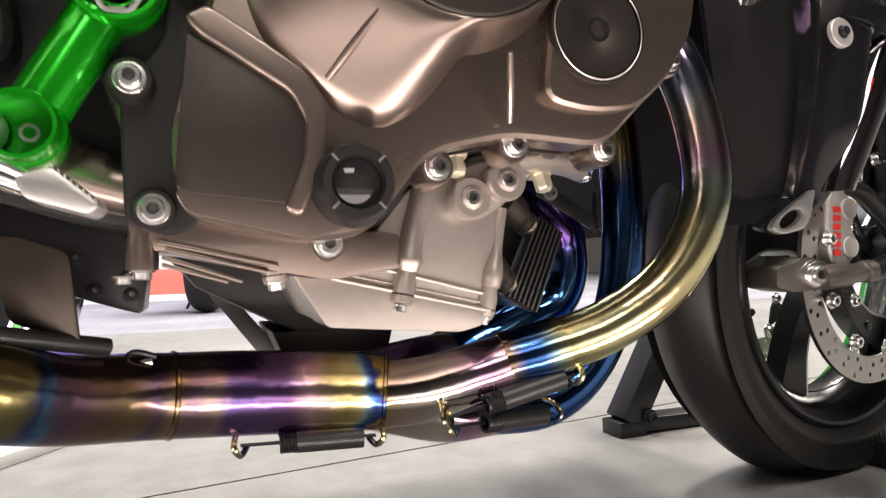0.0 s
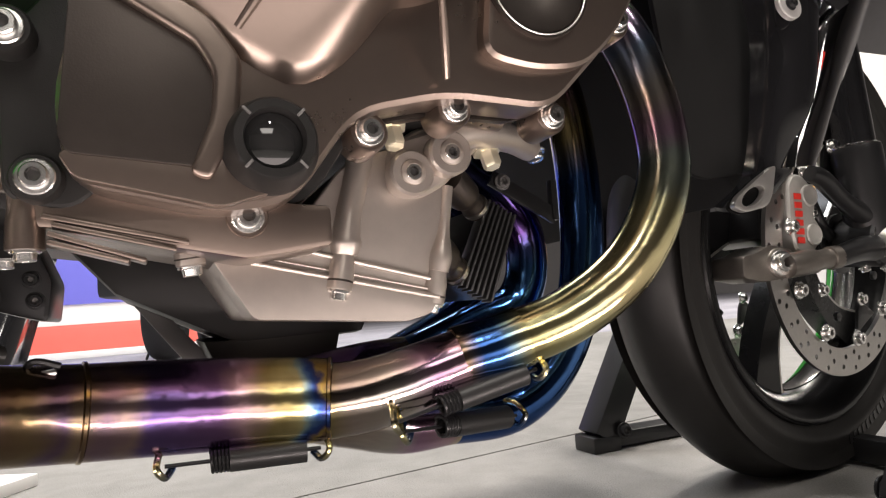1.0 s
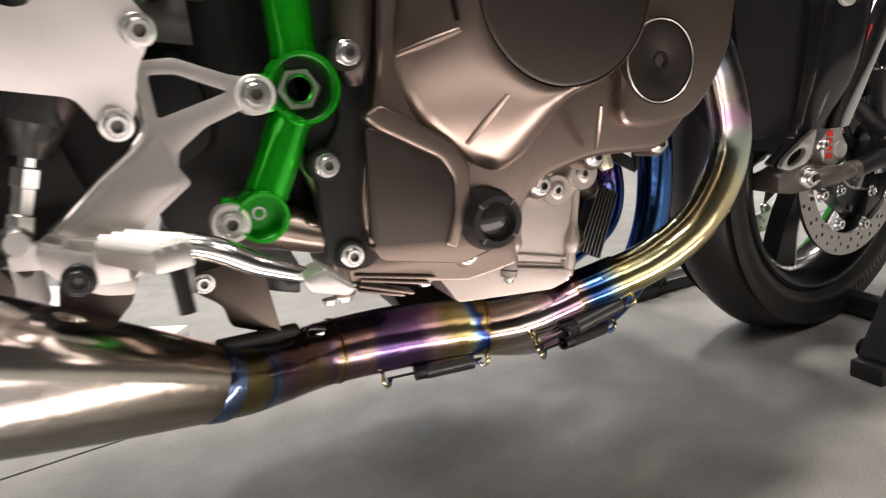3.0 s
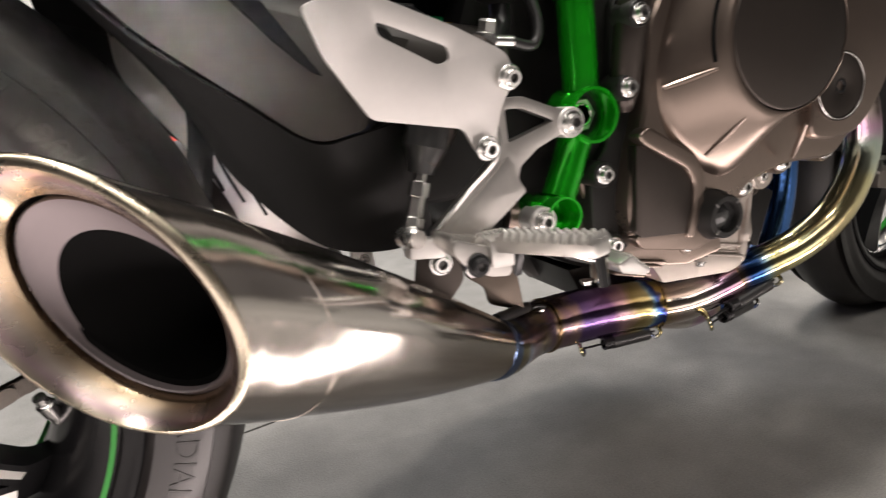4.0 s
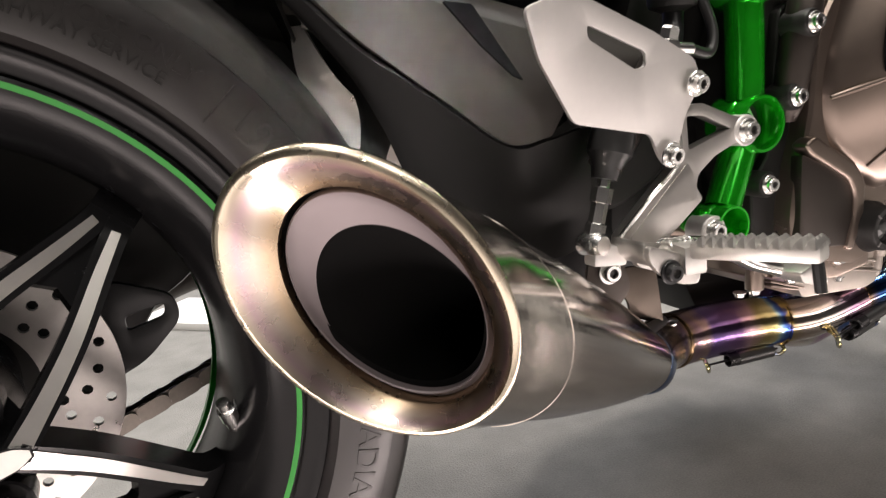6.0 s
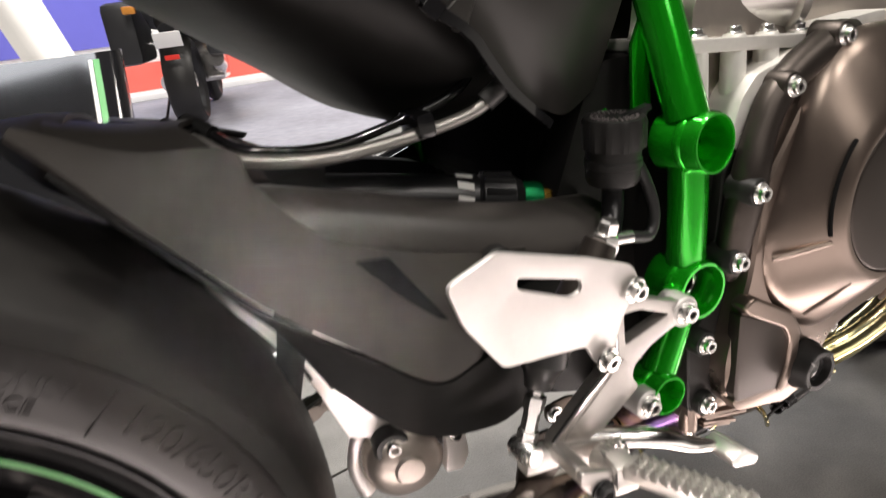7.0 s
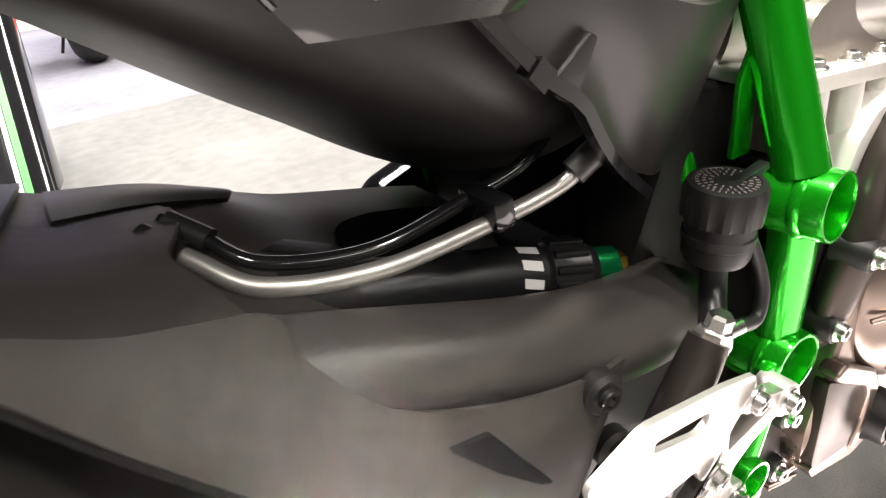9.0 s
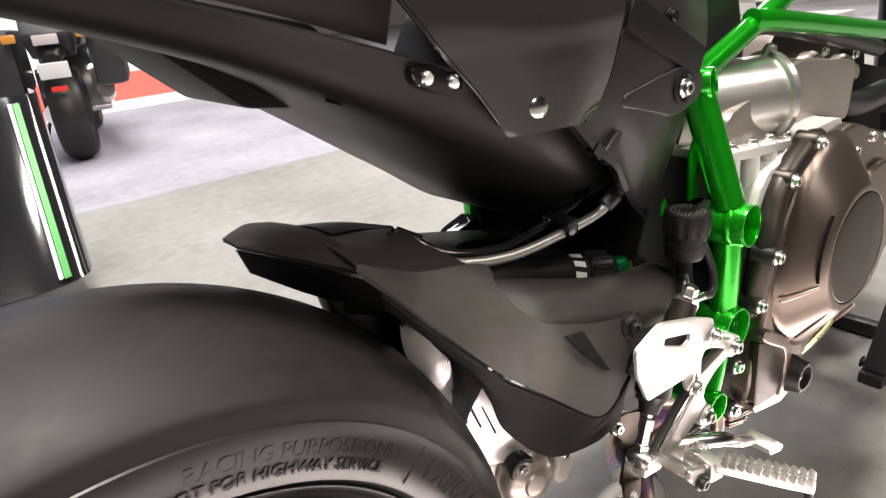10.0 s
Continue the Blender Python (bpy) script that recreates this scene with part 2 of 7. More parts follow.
# ---- mesh helpers ----
def finish(bm, name, material, smooth=35):
    bmesh.ops.remove_doubles(bm, verts=bm.verts, dist=1e-5)
    bmesh.ops.recalc_face_normals(bm, faces=bm.faces)
    me = bpy.data.meshes.new(name)
    bm.to_mesh(me)
    bm.free()
    for p in me.polygons:
        p.use_smooth = True
    me.set_sharp_from_angle(angle=radians(smooth))
    if material:
        me.materials.append(material)
    return me


def thing(name, place, label, category, group="", kind=""):
    ob = new(name)
    ob.empty_display_size = 0.1
    ob.location = place
    return tagged(ob, label, category, group, kind)


def adopt(ob, parent):
    if parent:
        ob.parent = parent
        at = parent.location if parent.type == "EMPTY" else Vector((0, 0, 0))
        ob.matrix_parent_inverse = Matrix.Translation(at).inverted()
    return ob


def part(name, bm, material, parent, label="", smooth=35):
    """Links a bmesh, in world metres, as one mesh object under a thing or a part."""
    ob = new(name, finish(bm, name, material, smooth))
    adopt(ob, parent)
    if label:
        tagged(ob, label)
    return ob


def V(*a):
    return Vector(a)


def aim(place, axis, twist=0.0):
    """A matrix that puts local z along axis at place."""
    return Matrix.Translation(place) @ Vector(axis).to_track_quat("Z", "Y").to_matrix().to_4x4() @ Matrix.Rotation(radians(twist), 4, "Z")


def lathe(bm, profile, m, seg=32, close=False):
    """Revolves (radius, height) pairs about local z of m."""
    rings = []
    for r, h in profile:
        if r < 1e-6:
            rings.append([bm.verts.new(m @ V(0, 0, h))])
        else:
            rings.append([bm.verts.new(m @ V(r * math.cos(2 * math.pi * k / seg), r * math.sin(2 * math.pi * k / seg), h)) for k in range(seg)])
    pairs = list(zip(rings, rings[1:])) + ([(rings[-1], rings[0])] if close else [])
    for a, b in pairs:
        for k in range(seg):
            j = (k + 1) % seg
            if len(a) == 1 and len(b) == 1:
                continue
            if len(a) == 1:
                bm.faces.new((a[0], b[j], b[k]))
            elif len(b) == 1:
                bm.faces.new((a[k], a[j], b[0]))
            else:
                bm.faces.new((a[k], a[j], b[j], b[k]))
    return bm


def spline(pts, n):
    """n points and values along a smooth curve through rows of numbers."""
    p = np.array(pts, float)
    if len(p) == 2:
        return [p[0] + (p[1] - p[0]) * k / (n - 1) for k in range(n)]
    p = np.vstack([2 * p[0] - p[1], p, 2 * p[-1] - p[-2]])
    out, m = [], len(p) - 3
    for k in range(n):
        s = k / (n - 1) * m
        i = min(int(s), m - 1)
        t = s - i
        a, b, c, d = p[i:i + 4]
        out.append(0.5 * (2 * b + (c - a) * t + (2 * a - 5 * b + 4 * c - d) * t * t + (3 * b - a - 3 * c + d) * t ** 3))
    return out


def tube(bm, pts, radius=None, n=40, seg=20, caps=True, hollow=0.0):
    """A pipe through points (x, y, z) or (x, y, z, radius), with UV u = metres along it."""
    rows = [(*p[:3], p[3] if len(p) > 3 else radius) for p in pts]
    rows = spline(rows, n)
    uv = bm.loops.layers.uv.verify()
    c = [Vector(r[:3]) for r in rows]
    t = [(c[min(i + 1, n - 1)] - c[max(i - 1, 0)]).normalized() for i in range(n)]
    side = t[0].orthogonal().normalized()
    rings, us, u = [], [], 0.0
    for i in range(n):
        side = (side - t[i] * side.dot(t[i])).normalized()
        up = t[i].cross(side)
        if i:
            u += (c[i] - c[i - 1]).length
        us.append(u)
        rings.append([bm.verts.new(c[i] + (side * math.cos(2 * math.pi * k / seg) + up * math.sin(2 * math.pi * k / seg)) * rows[i][3]) for k in range(seg)])
    for i in range(n - 1):
        for k in range(seg):
            j = (k + 1) % seg
            f = bm.faces.new((rings[i][k], rings[i][j], rings[i + 1][j], rings[i + 1][k]))
            for loop, (uu, vv) in zip(f.loops, ((us[i], k / seg), (us[i], (k + 1) / seg), (us[i + 1], (k + 1) / seg), (us[i + 1], k / seg))):
                loop[uv].uv = (uu, vv)
    if caps:
        bm.faces.new(rings[0][::-1])
        bm.faces.new(rings[-1])
    return bm


def bevel(bm, width, seg=2, angle=25):
    es = [e for e in bm.edges if len(e.link_faces) == 2 and e.calc_face_angle(0) > radians(angle)]
    if es and width > 0:
        bmesh.ops.bevel(bm, geom=es, offset=width, segments=seg, affect="EDGES", profile=0.6, clamp_overlap=True)
    return bm


def plate(outer, depth, m=None, holes=(), bev=0.0015, seg=2):
    """A flat piece: an outline in local x, y (with holes), from local z 0 to depth, put by m."""
    bm = bmesh.new()
    edges = []
    for loop in (outer, *holes):
        vs = [bm.verts.new((x, y, 0)) for x, y in loop]
        edges += [bm.edges.new((vs[i], vs[(i + 1) % len(vs)])) for i in range(len(vs))]
    if holes:
        bmesh.ops.triangle_fill(bm, edges=edges, use_beauty=True)
    else:
        bm.faces.new(bm.verts)
    faces = bm.faces[:]
    got = bmesh.ops.extrude_face_region(bm, geom=faces)
    bmesh.ops.translate(bm, verts=[g for g in got["geom"] if isinstance(g, bmesh.types.BMVert)], vec=(0, 0, depth))
    bmesh.ops.recalc_face_normals(bm, faces=bm.faces)
    bevel(bm, bev, seg, 40)
    if m:
        bmesh.ops.transform(bm, matrix=m, verts=bm.verts)
    return bm


FACING = Matrix(((1, 0, 0, 0), (0, 0, 1, 0), (0, 1, 0, 0), (0, 0, 0, 1)))   # local x, y, z -> world x, z, y


def slab(outline, y0, y1, holes=(), bev=0.003, seg=2):
    """An outline in world x, z, between two y."""
    return plate(outline, y1 - y0, Matrix.Translation((0, y0, 0)) @ FACING, holes, bev, seg)


def rounded(outline, r, n=4):
    """The outline with its corners rounded."""
    out, k = [], len(outline)
    for i in range(k):
        a, b, c = (Vector(outline[(i + d) % k]) for d in (-1, 0, 1))
        rr = min(r, (a - b).length * 0.45, (c - b).length * 0.45)
        p, q = b + (a - b).normalized() * rr, b + (c - b).normalized() * rr
        out += [tuple(p * (1 - t) ** 2 + b * 2 * t * (1 - t) + q * t * t) for t in (j / n for j in range(n + 1))]
    return out


def box(centre, size, m=None, bev=0.002):
    bm = bmesh.new()
    bmesh.ops.create_cube(bm, size=1.0)
    bmesh.ops.scale(bm, vec=size, verts=bm.verts)
    bevel(bm, bev)
    bmesh.ops.transform(bm, matrix=Matrix.Translation(centre) @ (m or Matrix()), verts=bm.verts)
    return bm


def bar(a, b, w, h, bev=0.002, up=(0, 0, 1)):
    """A straight bar of section w x h from a to b."""
    a, b = Vector(a), Vector(b)
    z = (b - a).normalized()
    x = Vector(up).cross(z).normalized()
    y = z.cross(x)
    m = Matrix.Translation((a + b) / 2) @ Matrix((x, y, z)).transposed().to_4x4()
    bm = bmesh.new()
    bmesh.ops.create_cube(bm, size=1.0)
    bmesh.ops.scale(bm, vec=(w, h, (b - a).length), verts=bm.verts)
    bevel(bm, bev)
    bmesh.ops.transform(bm, matrix=m, verts=bm.verts)
    return bm


def skin(rows, closed=False, thick=0.003):
    """A sheet through rows of points, with thickness."""
    bm = bmesh.new()
    g = [[bm.verts.new(p) for p in r] for r in rows]
    for a, b in zip(g, g[1:]):
        k = len(a)
        for i in range(k if closed else k - 1):
            j = (i + 1) % k
            bm.faces.new((a[i], a[j], b[j], b[i]))
    bmesh.ops.recalc_face_normals(bm, faces=bm.faces)
    if thick:
        bmesh.ops.solidify(bm, geom=bm.faces[:], thickness=thick)
    return bm


def surface(rows, nu=28, nv=20, thick=0.003):
    """A smooth sheet through a coarse grid of points."""
    cols = [spline(r, nv) for r in rows]
    cols = [spline([c[i] for c in cols], nu) for i in range(nv)]
    return skin([[Vector(p) for p in c] for c in cols], False, thick)


BOLTS = {}


def bolt(parent, place, axis=(0, -1, 0), r=0.0065, material=None, name="bolt", label=""):
    """A flanged socket-head bolt whose head points along axis."""
    key = (round(r, 5), (material or CHROME).name)
    if key not in BOLTS:
        bm = bmesh.new()
        prof = [(0, 0), (r * 1.35, 0), (r * 1.35, r * 0.18), (r * 1.25, r * 0.28), (r * 0.98, r * 0.3), (r * 0.95, r * 0.92), (r * 0.83, r * 1.05), (r * 0.52, r * 1.05)]
        lathe(bm, prof, Matrix(), 20)
        lathe(bm, [(r * 0.52, r * 1.05), (r * 0.47, r * 0.95), (r * 0.44, r * 0.5), (0, r * 0.48)], Matrix(), 6)
        BOLTS[key] = finish(bm, name, material or CHROME)
        BOLTS[key].materials.append(SOCKET)
        for p in BOLTS[key].polygons:
            if p.center.xy.length < r * 0.5 and p.center.z < r * 0.8 and p.center.z > r * 0.3:
                p.material_index = 1
    ob = new(name, BOLTS[key])
    adopt(ob, parent)
    ob.matrix_basis = aim(place, axis, random.uniform(0, 60))
    if label:
        tagged(ob, label)
    return ob


def ring_of(c, r, n, start=0.0):
    return [(c[0] + r * math.cos(2 * math.pi * k / n + start), c[1] + r * math.sin(2 * math.pi * k / n + start)) for k in range(n)]


def coil(bm, a, b, r, turns, wire):
    a, b = Vector(a), Vector(b)
    z = (b - a).normalized()
    x = z.orthogonal().normalized()
    y = z.cross(x)
    n = turns * 10
    tube(bm, [tuple(a + (b - a) * k / n + (x * math.cos(2 * math.pi * k / 10) + y * math.sin(2 * math.pi * k / 10)) * r) for k in range(n + 1)], wire, n + 1, 6)
    return bm


# ---- the hall ----
def ground():
    seam = lambda x: 0.915 + 0.165 * x
    far = 3.55
    bm = plate([(-14, -14), (14, -14), (14, seam(14)), (-14, seam(-14))], -0.05, bev=0.002)
    near = part("ground", bm, CARPET, None)
    tagged(near, "worn warm-grey exhibition carpet under the motorcycle", "carpet", kind="structure")
    bm = plate([(-14, seam(-14) + 0.005), (14, seam(14) + 0.005), (14, far), (-14, far)], -0.05, bev=0.002)
    mid = part("carpet_strip", bm, CARPET2, None)
    tagged(mid, "grey-green exhibition carpet beyond a dark seam", "carpet", kind="structure")
    bm = plate([(-14, far + 0.003), (14, far + 0.003), (14, 18), (-14, 18)], -0.05, bev=0.002)
    aisle = part("carpet_aisle", bm, AISLE, None)
    tagged(aisle, "pale lavender-grey carpet of the aisle", "carpet", kind="structure")
    bm = plate([(-14.5, -14.5), (14.5, -14.5), (14.5, 18.5), (-14.5, 18.5)], -0.1, Matrix.Translation((0, 0, -0.06)))
    tagged(part("subfloor", bm, SOOTSHADE, None), "dark floor slab under the carpet joints", "floor", kind="structure")


def hall():
    wall = mat("hall_wall_paint", (0.22, 0.21, 0.21), 0.8, 0, 0.1, 2)
    dark = mat("hall_ceiling_paint", (0.05, 0.05, 0.055), 0.8, 0, 0.1, 2)
    for name, c, s in (("wall_north", (0, 18.1, 3.5), (28.8, 0.2, 7.2)), ("wall_south", (0, -14.1, 3.5), (28.8, 0.2, 7.2)),
                       ("wall_east", (14.1, 2, 3.5), (0.2, 32, 7.2)), ("wall_west", (-14.1, 2, 3.5), (0.2, 32, 7.2))):
        tagged(part(name, box(c, s, None, 0), wall, None), "plain grey wall of the exhibition hall", "wall", kind="structure")
    tagged(part("ceiling", box((0, 2, 7.2), (28.8, 32.6, 0.2), None, 0), dark, None), "dark ceiling of the exhibition hall", "ceiling", kind="structure")


ground()
hall()


# ---- the motorcycle: engine, frame, exhaust ----
bike = thing("motorcycle", (0.2, 0.62, 0.0), "black sports motorcycle with green trellis frame and blued titanium exhaust", "motorcycle")


def engine():
    # crankcase and cylinder block behind the covers
    part("gearbox_case", slab(rounded([(-0.015, 0.335), (0.06, 0.31), (0.13, 0.30), (0.15, 0.52), (0.14, 0.62), (0.05, 0.62), (0.0, 0.50)], 0.02), 0.462, 0.75, bev=0.008), MATTEBLACK, bike, "dark rear gearbox casing")
    case = part("crankcase", slab(rounded([(0.10, 0.315), (0.20, 0.293), (0.240, 0.300), (0.275, 0.352), (0.385, 0.362), (0.455, 0.43), (0.47, 0.50), (0.40, 0.56), (0.12, 0.57), (0.085, 0.47)], 0.02), 0.412, 0.80, bev=0.004), MATTEBLACK, bike, "dark cast alloy crankcase")
    part("mount_arm", tube(bmesh.new(), [(0.035, 0.455, 0.345, 0.020), (0.060, 0.446, 0.338, 0.020), (0.095, 0.432, 0.325, 0.015), (0.120, 0.424, 0.318, 0.012)], None, 24, 20), COVER, bike, "bronze cast engine mount arm")
    part("mount_rib", tube(bmesh.new(), [(0.085, 0.420, 0.395, 0.004), (0.100, 0.415, 0.355, 0.005), (0.118, 0.412, 0.318, 0.006)], None, 12, 10), COVER, bike)
    # ribbed flange along the lower edge
    part("flange_body", slab(rounded([(0.097, 0.312), (0.195, 0.302), (0.250, 0.298), (0.250, 0.276), (0.205, 0.270), (0.172, 0.2765), (0.120, 0.288), (0.098, 0.290)], 0.004), 0.404, 0.50, bev=0.003), COVER, case, "bronze cast lower flange")
    for x0, z0, x1, z1 in ((0.112, 0.2940, 0.176, 0.2795), (0.1160, 0.2900, 0.170, 0.2762), (0.1142, 0.2858, 0.1562, 0.2712), (0.1141, 0.2817, 0.1486, 0.2712)):
        part("flange_rib", bar((x0, 0.408, z0), (x1, 0.408, z1), 0.016, 0.0026, 0.001), COVER, case)
    part("flange_post", lathe(bmesh.new(), [(0, 0), (0.0085, 0), (0.0085, 0.010), (0.0072, 0.024), (0, 0.026)], aim((0.104, 0.410, 0.279), (0.02, 0, 1)), 20), COVER, case)
    bolt(case, (0.104, 0.410, 0.279), (0, 0, -1), 0.0052)
    bolt(case, (0.094, 0.418, 0.276), (0, 0, -1), 0.0045)
    # sump
    sump = part("sump", slab(rounded([(0.188, 0.2780), (0.2114, 0.2395), (0.3054, 0.2310), (0.3233, 0.2345), (0.3335, 0.2647), (0.3440, 0.3118), (0.337, 0.330), (0.310, 0.345), (0.2831, 0.3396), (0.2677, 0.3284), (0.2447, 0.3001), (0.2236, 0.2856)], 0.005), 0.4525, 0.76, bev=0.004, seg=3), CASE, bike, "smooth cast grey oil sump")
    part("sump_pan", slab(rounded([(0.1885, 0.2762), (0.2573, 0.2600), (0.3285, 0.2435), (0.3225, 0.2340), (0.3054, 0.2300), (0.2114, 0.2383)], 0.004), 0.4485, 0.50, bev=0.0025, seg=3), CASE, sump, "smooth cast lower pan")
    for a, b, r in (((0.190, 0.4485, 0.2768), (0.3285, 0.4485, 0.2443), 0.0016), ((0.200, 0.4510, 0.2790), (0.3310, 0.4510, 0.2482), 0.0010), ((0.2215, 0.4510, 0.2838), (0.3330, 0.4510, 0.2545), 0.0018)):
        part("joint_ridge", tube(bmesh.new(), [a, b], r, 4, 10), CASE, sump)
    # rounded channel that runs down the face, and the bolt posts under it
    part("oil_channel", tube(bmesh.new(), [(0.2850, 0.456, 0.3440, 0.0090), (0.2795, 0.453, 0.3250, 0.0082), (0.2735, 0.4515, 0.3040, 0.0080), (0.2700, 0.4500, 0.2880, 0.0086), (0.2690, 0.4500, 0.2815, 0.0098), (0.2680, 0.4505, 0.2745, 0.0080)], None, 34, 20), CASE, sump, "rounded cast oil channel")
    part("cast_edge", tube(bmesh.new(), [(0.3425, 0.4535, 0.3180, 0.0040), (0.3375, 0.4530, 0.2900, 0.0040), (0.3335, 0.4525, 0.2720, 0.0075), (0.3310, 0.4525, 0.2610, 0.0070)], None, 24, 14), CASE, sump)
    for top_p, low_p in (((0.2680, 0.4500, 0.2780), (0.2622, 0.4485, 0.2520)), ((0.3312, 0.4535, 0.2640), (0.3258, 0.4560, 0.2400)), ((0.1755, 0.4340, 0.2890), (0.1778, 0.4356, 0.2705))):
        top_p, low_p = Vector(top_p), Vector(low_p)
        d = top_p - low_p
        h = d.length
        part("bolt_post", lathe(bmesh.new(), [(0.0, 0), (0.0072, 0), (0.0080, 0.001), (0.0080, h * 0.55), (0.0066, h * 0.8), (0.0062, h), (0, h)], aim(low_p, d), 20), CASE, sump)
        # dark raised ring paints a shadow line round the post
        part("post_shadow_groove", lathe(bmesh.new(), [(0.0083, h * 0.20), (0.0083, h * 0.24), (0.0078, h * 0.26)], aim(low_p, d), 20), COVERDARK, sump)
        bolt(sump, low_p, -d, 0.0056)
    # oil gallery plugs and banjo fittings
    boss = part("oil_gallery", slab(rounded([(0.298, 0.312), (0.32, 0.308), (0.345, 0.322), (0.356, 0.345), (0.335, 0.356), (0.30, 0.345)], 0.012), 0.442, 0.50, bev=0.006, seg=3), CASE, bike)
    for x, y, z in ((0.312, 0.436, 0.324), (0.337, 0.430, 0.336)):
        bm = lathe(bmesh.new(), [(0.0150, 0.012), (0.0150, 0.002), (0.0135, 0), (0.0085, 0), (0.008, -0.001), (0.0055, -0.002), (0.0045, 0.004), (0, 0.004)], aim((x, y, z), (0, 1, 0)), 24)
        part("gallery_plug", bm, CASE, boss)
        bolt(boss, (x, y + 0.004, z), (0, -1, 0), 0.0058)
    for x, y, z in ((0.2990, 0.436, 0.350), (0.3780, 0.458, 0.343)):
        bm = lathe(bmesh.new(), [(0, -0.012), (0.0055, -0.012), (0.0068, -0.010), (0.0068, 0), (0.011, 0.001), (0.011, 0.006), (0, 0.006)], aim((x, y, z), (-0.1, 0.35, 1)), 6)
        part("banjo_bolt", bm, BRASS, boss, "pale plated hex plug")
        bm = lathe(bmesh.new(), [(0, 0.006), (0.013, 0.006), (0.014, 0.012), (0.012, 0.022), (0, 0.024)], aim((x, y, z), (-0.1, 0.35, 1)), 20)
        part("oil_union", bm, COVER, boss)
    arm = part("oil_arm", tube(bmesh.new(), [(0.340, 0.445, 0.352, 0.013), (0.366, 0.450, 0.356, 0.012), (0.400, 0.464, 0.356, 0.011), (0.424, 0.478, 0.352, 0.0095)], None, 24, 18), CASE, boss, "cast oil feed arm")
    bolt(arm, (0.4285, 0.480, 0.350), (0.1, -0.3, -1), 0.0068)
    part("gallery_web", slab(rounded([(0.300, 0.338), (0.318, 0.356), (0.352, 0.362), (0.372, 0.350), (0.352, 0.330), (0.322, 0.318)], 0.008), 0.448, 0.48, bev=0.005, seg=3), CASE, boss)
    part("oil_line", tube(bmesh.new(), [(0.296, 0.430, 0.362, 0.010), (0.32, 0.425, 0.366, 0.011), (0.345, 0.428, 0.362, 0.009), (0.375, 0.435, 0.360, 0.008)], None, 20), COVER, boss)
    # right-hand clutch cover
    out = rounded([(0.152, 0.505), (0.143, 0.43), (0.130, 0.393), (0.119, 0.345), (0.125, 0.306), (0.19, 0.291), (0.226, 0.296), (0.262, 0.344), (0.315, 0.356), (0.385, 0.352), (0.43, 0.395), (0.455, 0.43), (0.475, 0.50), (0.43, 0.585), (0.33, 0.62), (0.22, 0.607)], 0.016)
    cover = part("clutch_cover", slab(out, 0.382, 0.414, bev=0.007, seg=3), COVER, bike, "bronze-grey satin painted clutch cover")
    part("case_rim", slab(rounded([(0.150, 0.535), (0.130, 0.528), (0.122, 0.455), (0.117, 0.405), (0.094, 0.378), (0.096, 0.302), (0.125, 0.296), (0.16, 0.33), (0.17, 0.50)], 0.010), 0.402, 0.425, bev=0.004, seg=3), MATTEBLACK, cover, "dark satin case rim")
    part("cover_edge", tube(bmesh.new(), [(0.131, 0.396, 0.432, 0.008), (0.130, 0.392, 0.452, 0.013), (0.137, 0.385, 0.511, 0.015), (0.152, 0.388, 0.552, 0.013), (0.178, 0.392, 0.584, 0.014), (0.236, 0.396, 0.610, 0.014), (0.270, 0.400, 0.615, 0.009)], None, 40, 16), COVERDARK, cover, "rounded dark cast cover edge")
    part("cover_gasket", slab(rounded([(x * 1.006 - 0.0017, z * 1.004 - 0.0018) for x, z in out][::3], 0.003), 0.414, 0.420, bev=0.0), COVERDARK, cover)
    c = V(0.277, 0.382, 0.482)
    m = aim(c, (0, -1, 0))
    # the cone is wide below and behind, and steep towards the front
    bm, rings, n = bmesh.new(), [], 96
    for r, hgt in [(0.138, -0.006), (0.134, 0.003), (0.125, 0.010), (0.106, 0.022), (0.088, 0.033), (0.078, 0.0375), (0.073, 0.0385), (0.070, 0.038), (0.0690, 0.034)]:
        row = []
        for i in range(n):
            th = 2 * math.pi * i / n
            k = 0.5 + 0.5 * math.cos(th - radians(-15))          # 1 towards the front
            k = min(1.0, max(0.0, (k - 0.42) / 0.28))
            k = k * k * (3 - 2 * k)
            j = max(0.0, 1 - abs(math.degrees(math.atan2(math.sin(th - radians(160)), math.cos(th - radians(160))))) / 62)
            j = j * j * (3 - 2 * j)
            rr = 0.0690 + (r - 0.0690) * (1 - 0.86 * k) * (1 - 0.42 * j)
            row.append(bm.verts.new((c.x + rr * math.cos(th), c.y - hgt, c.z + rr * math.sin(th))))
        rings.append(row)
    for p, q in zip(rings, rings[1:]):
        for i in range(n):
            bm.faces.new((p[i], p[(i + 1) % n], q[(i + 1) % n], q[i]))
    dome = part("clutch_dome", bm, COVER, cover, "bulged conical clutch housing")
    # flat face's dark reflection is put into a darker colour than the dome
    part("clutch_disc", lathe(bmesh.new(), [(0.0686, 0.033), (0.0684, 0.0372), (0.0676, 0.0380), (0.066, 0.0384), (0.03, 0.0396), (0, 0.0400)], m, 72), COVERDARK, cover, "flat satin clutch cap, its dark reflection put into the colour")
    # ribs across the dome
    for a, r0, r1 in ((196, 0.086, 0.126), (233, 0.086, 0.126), (286, 0.088, 0.124)):
        d = V(math.cos(radians(a)), 0, math.sin(radians(a)))
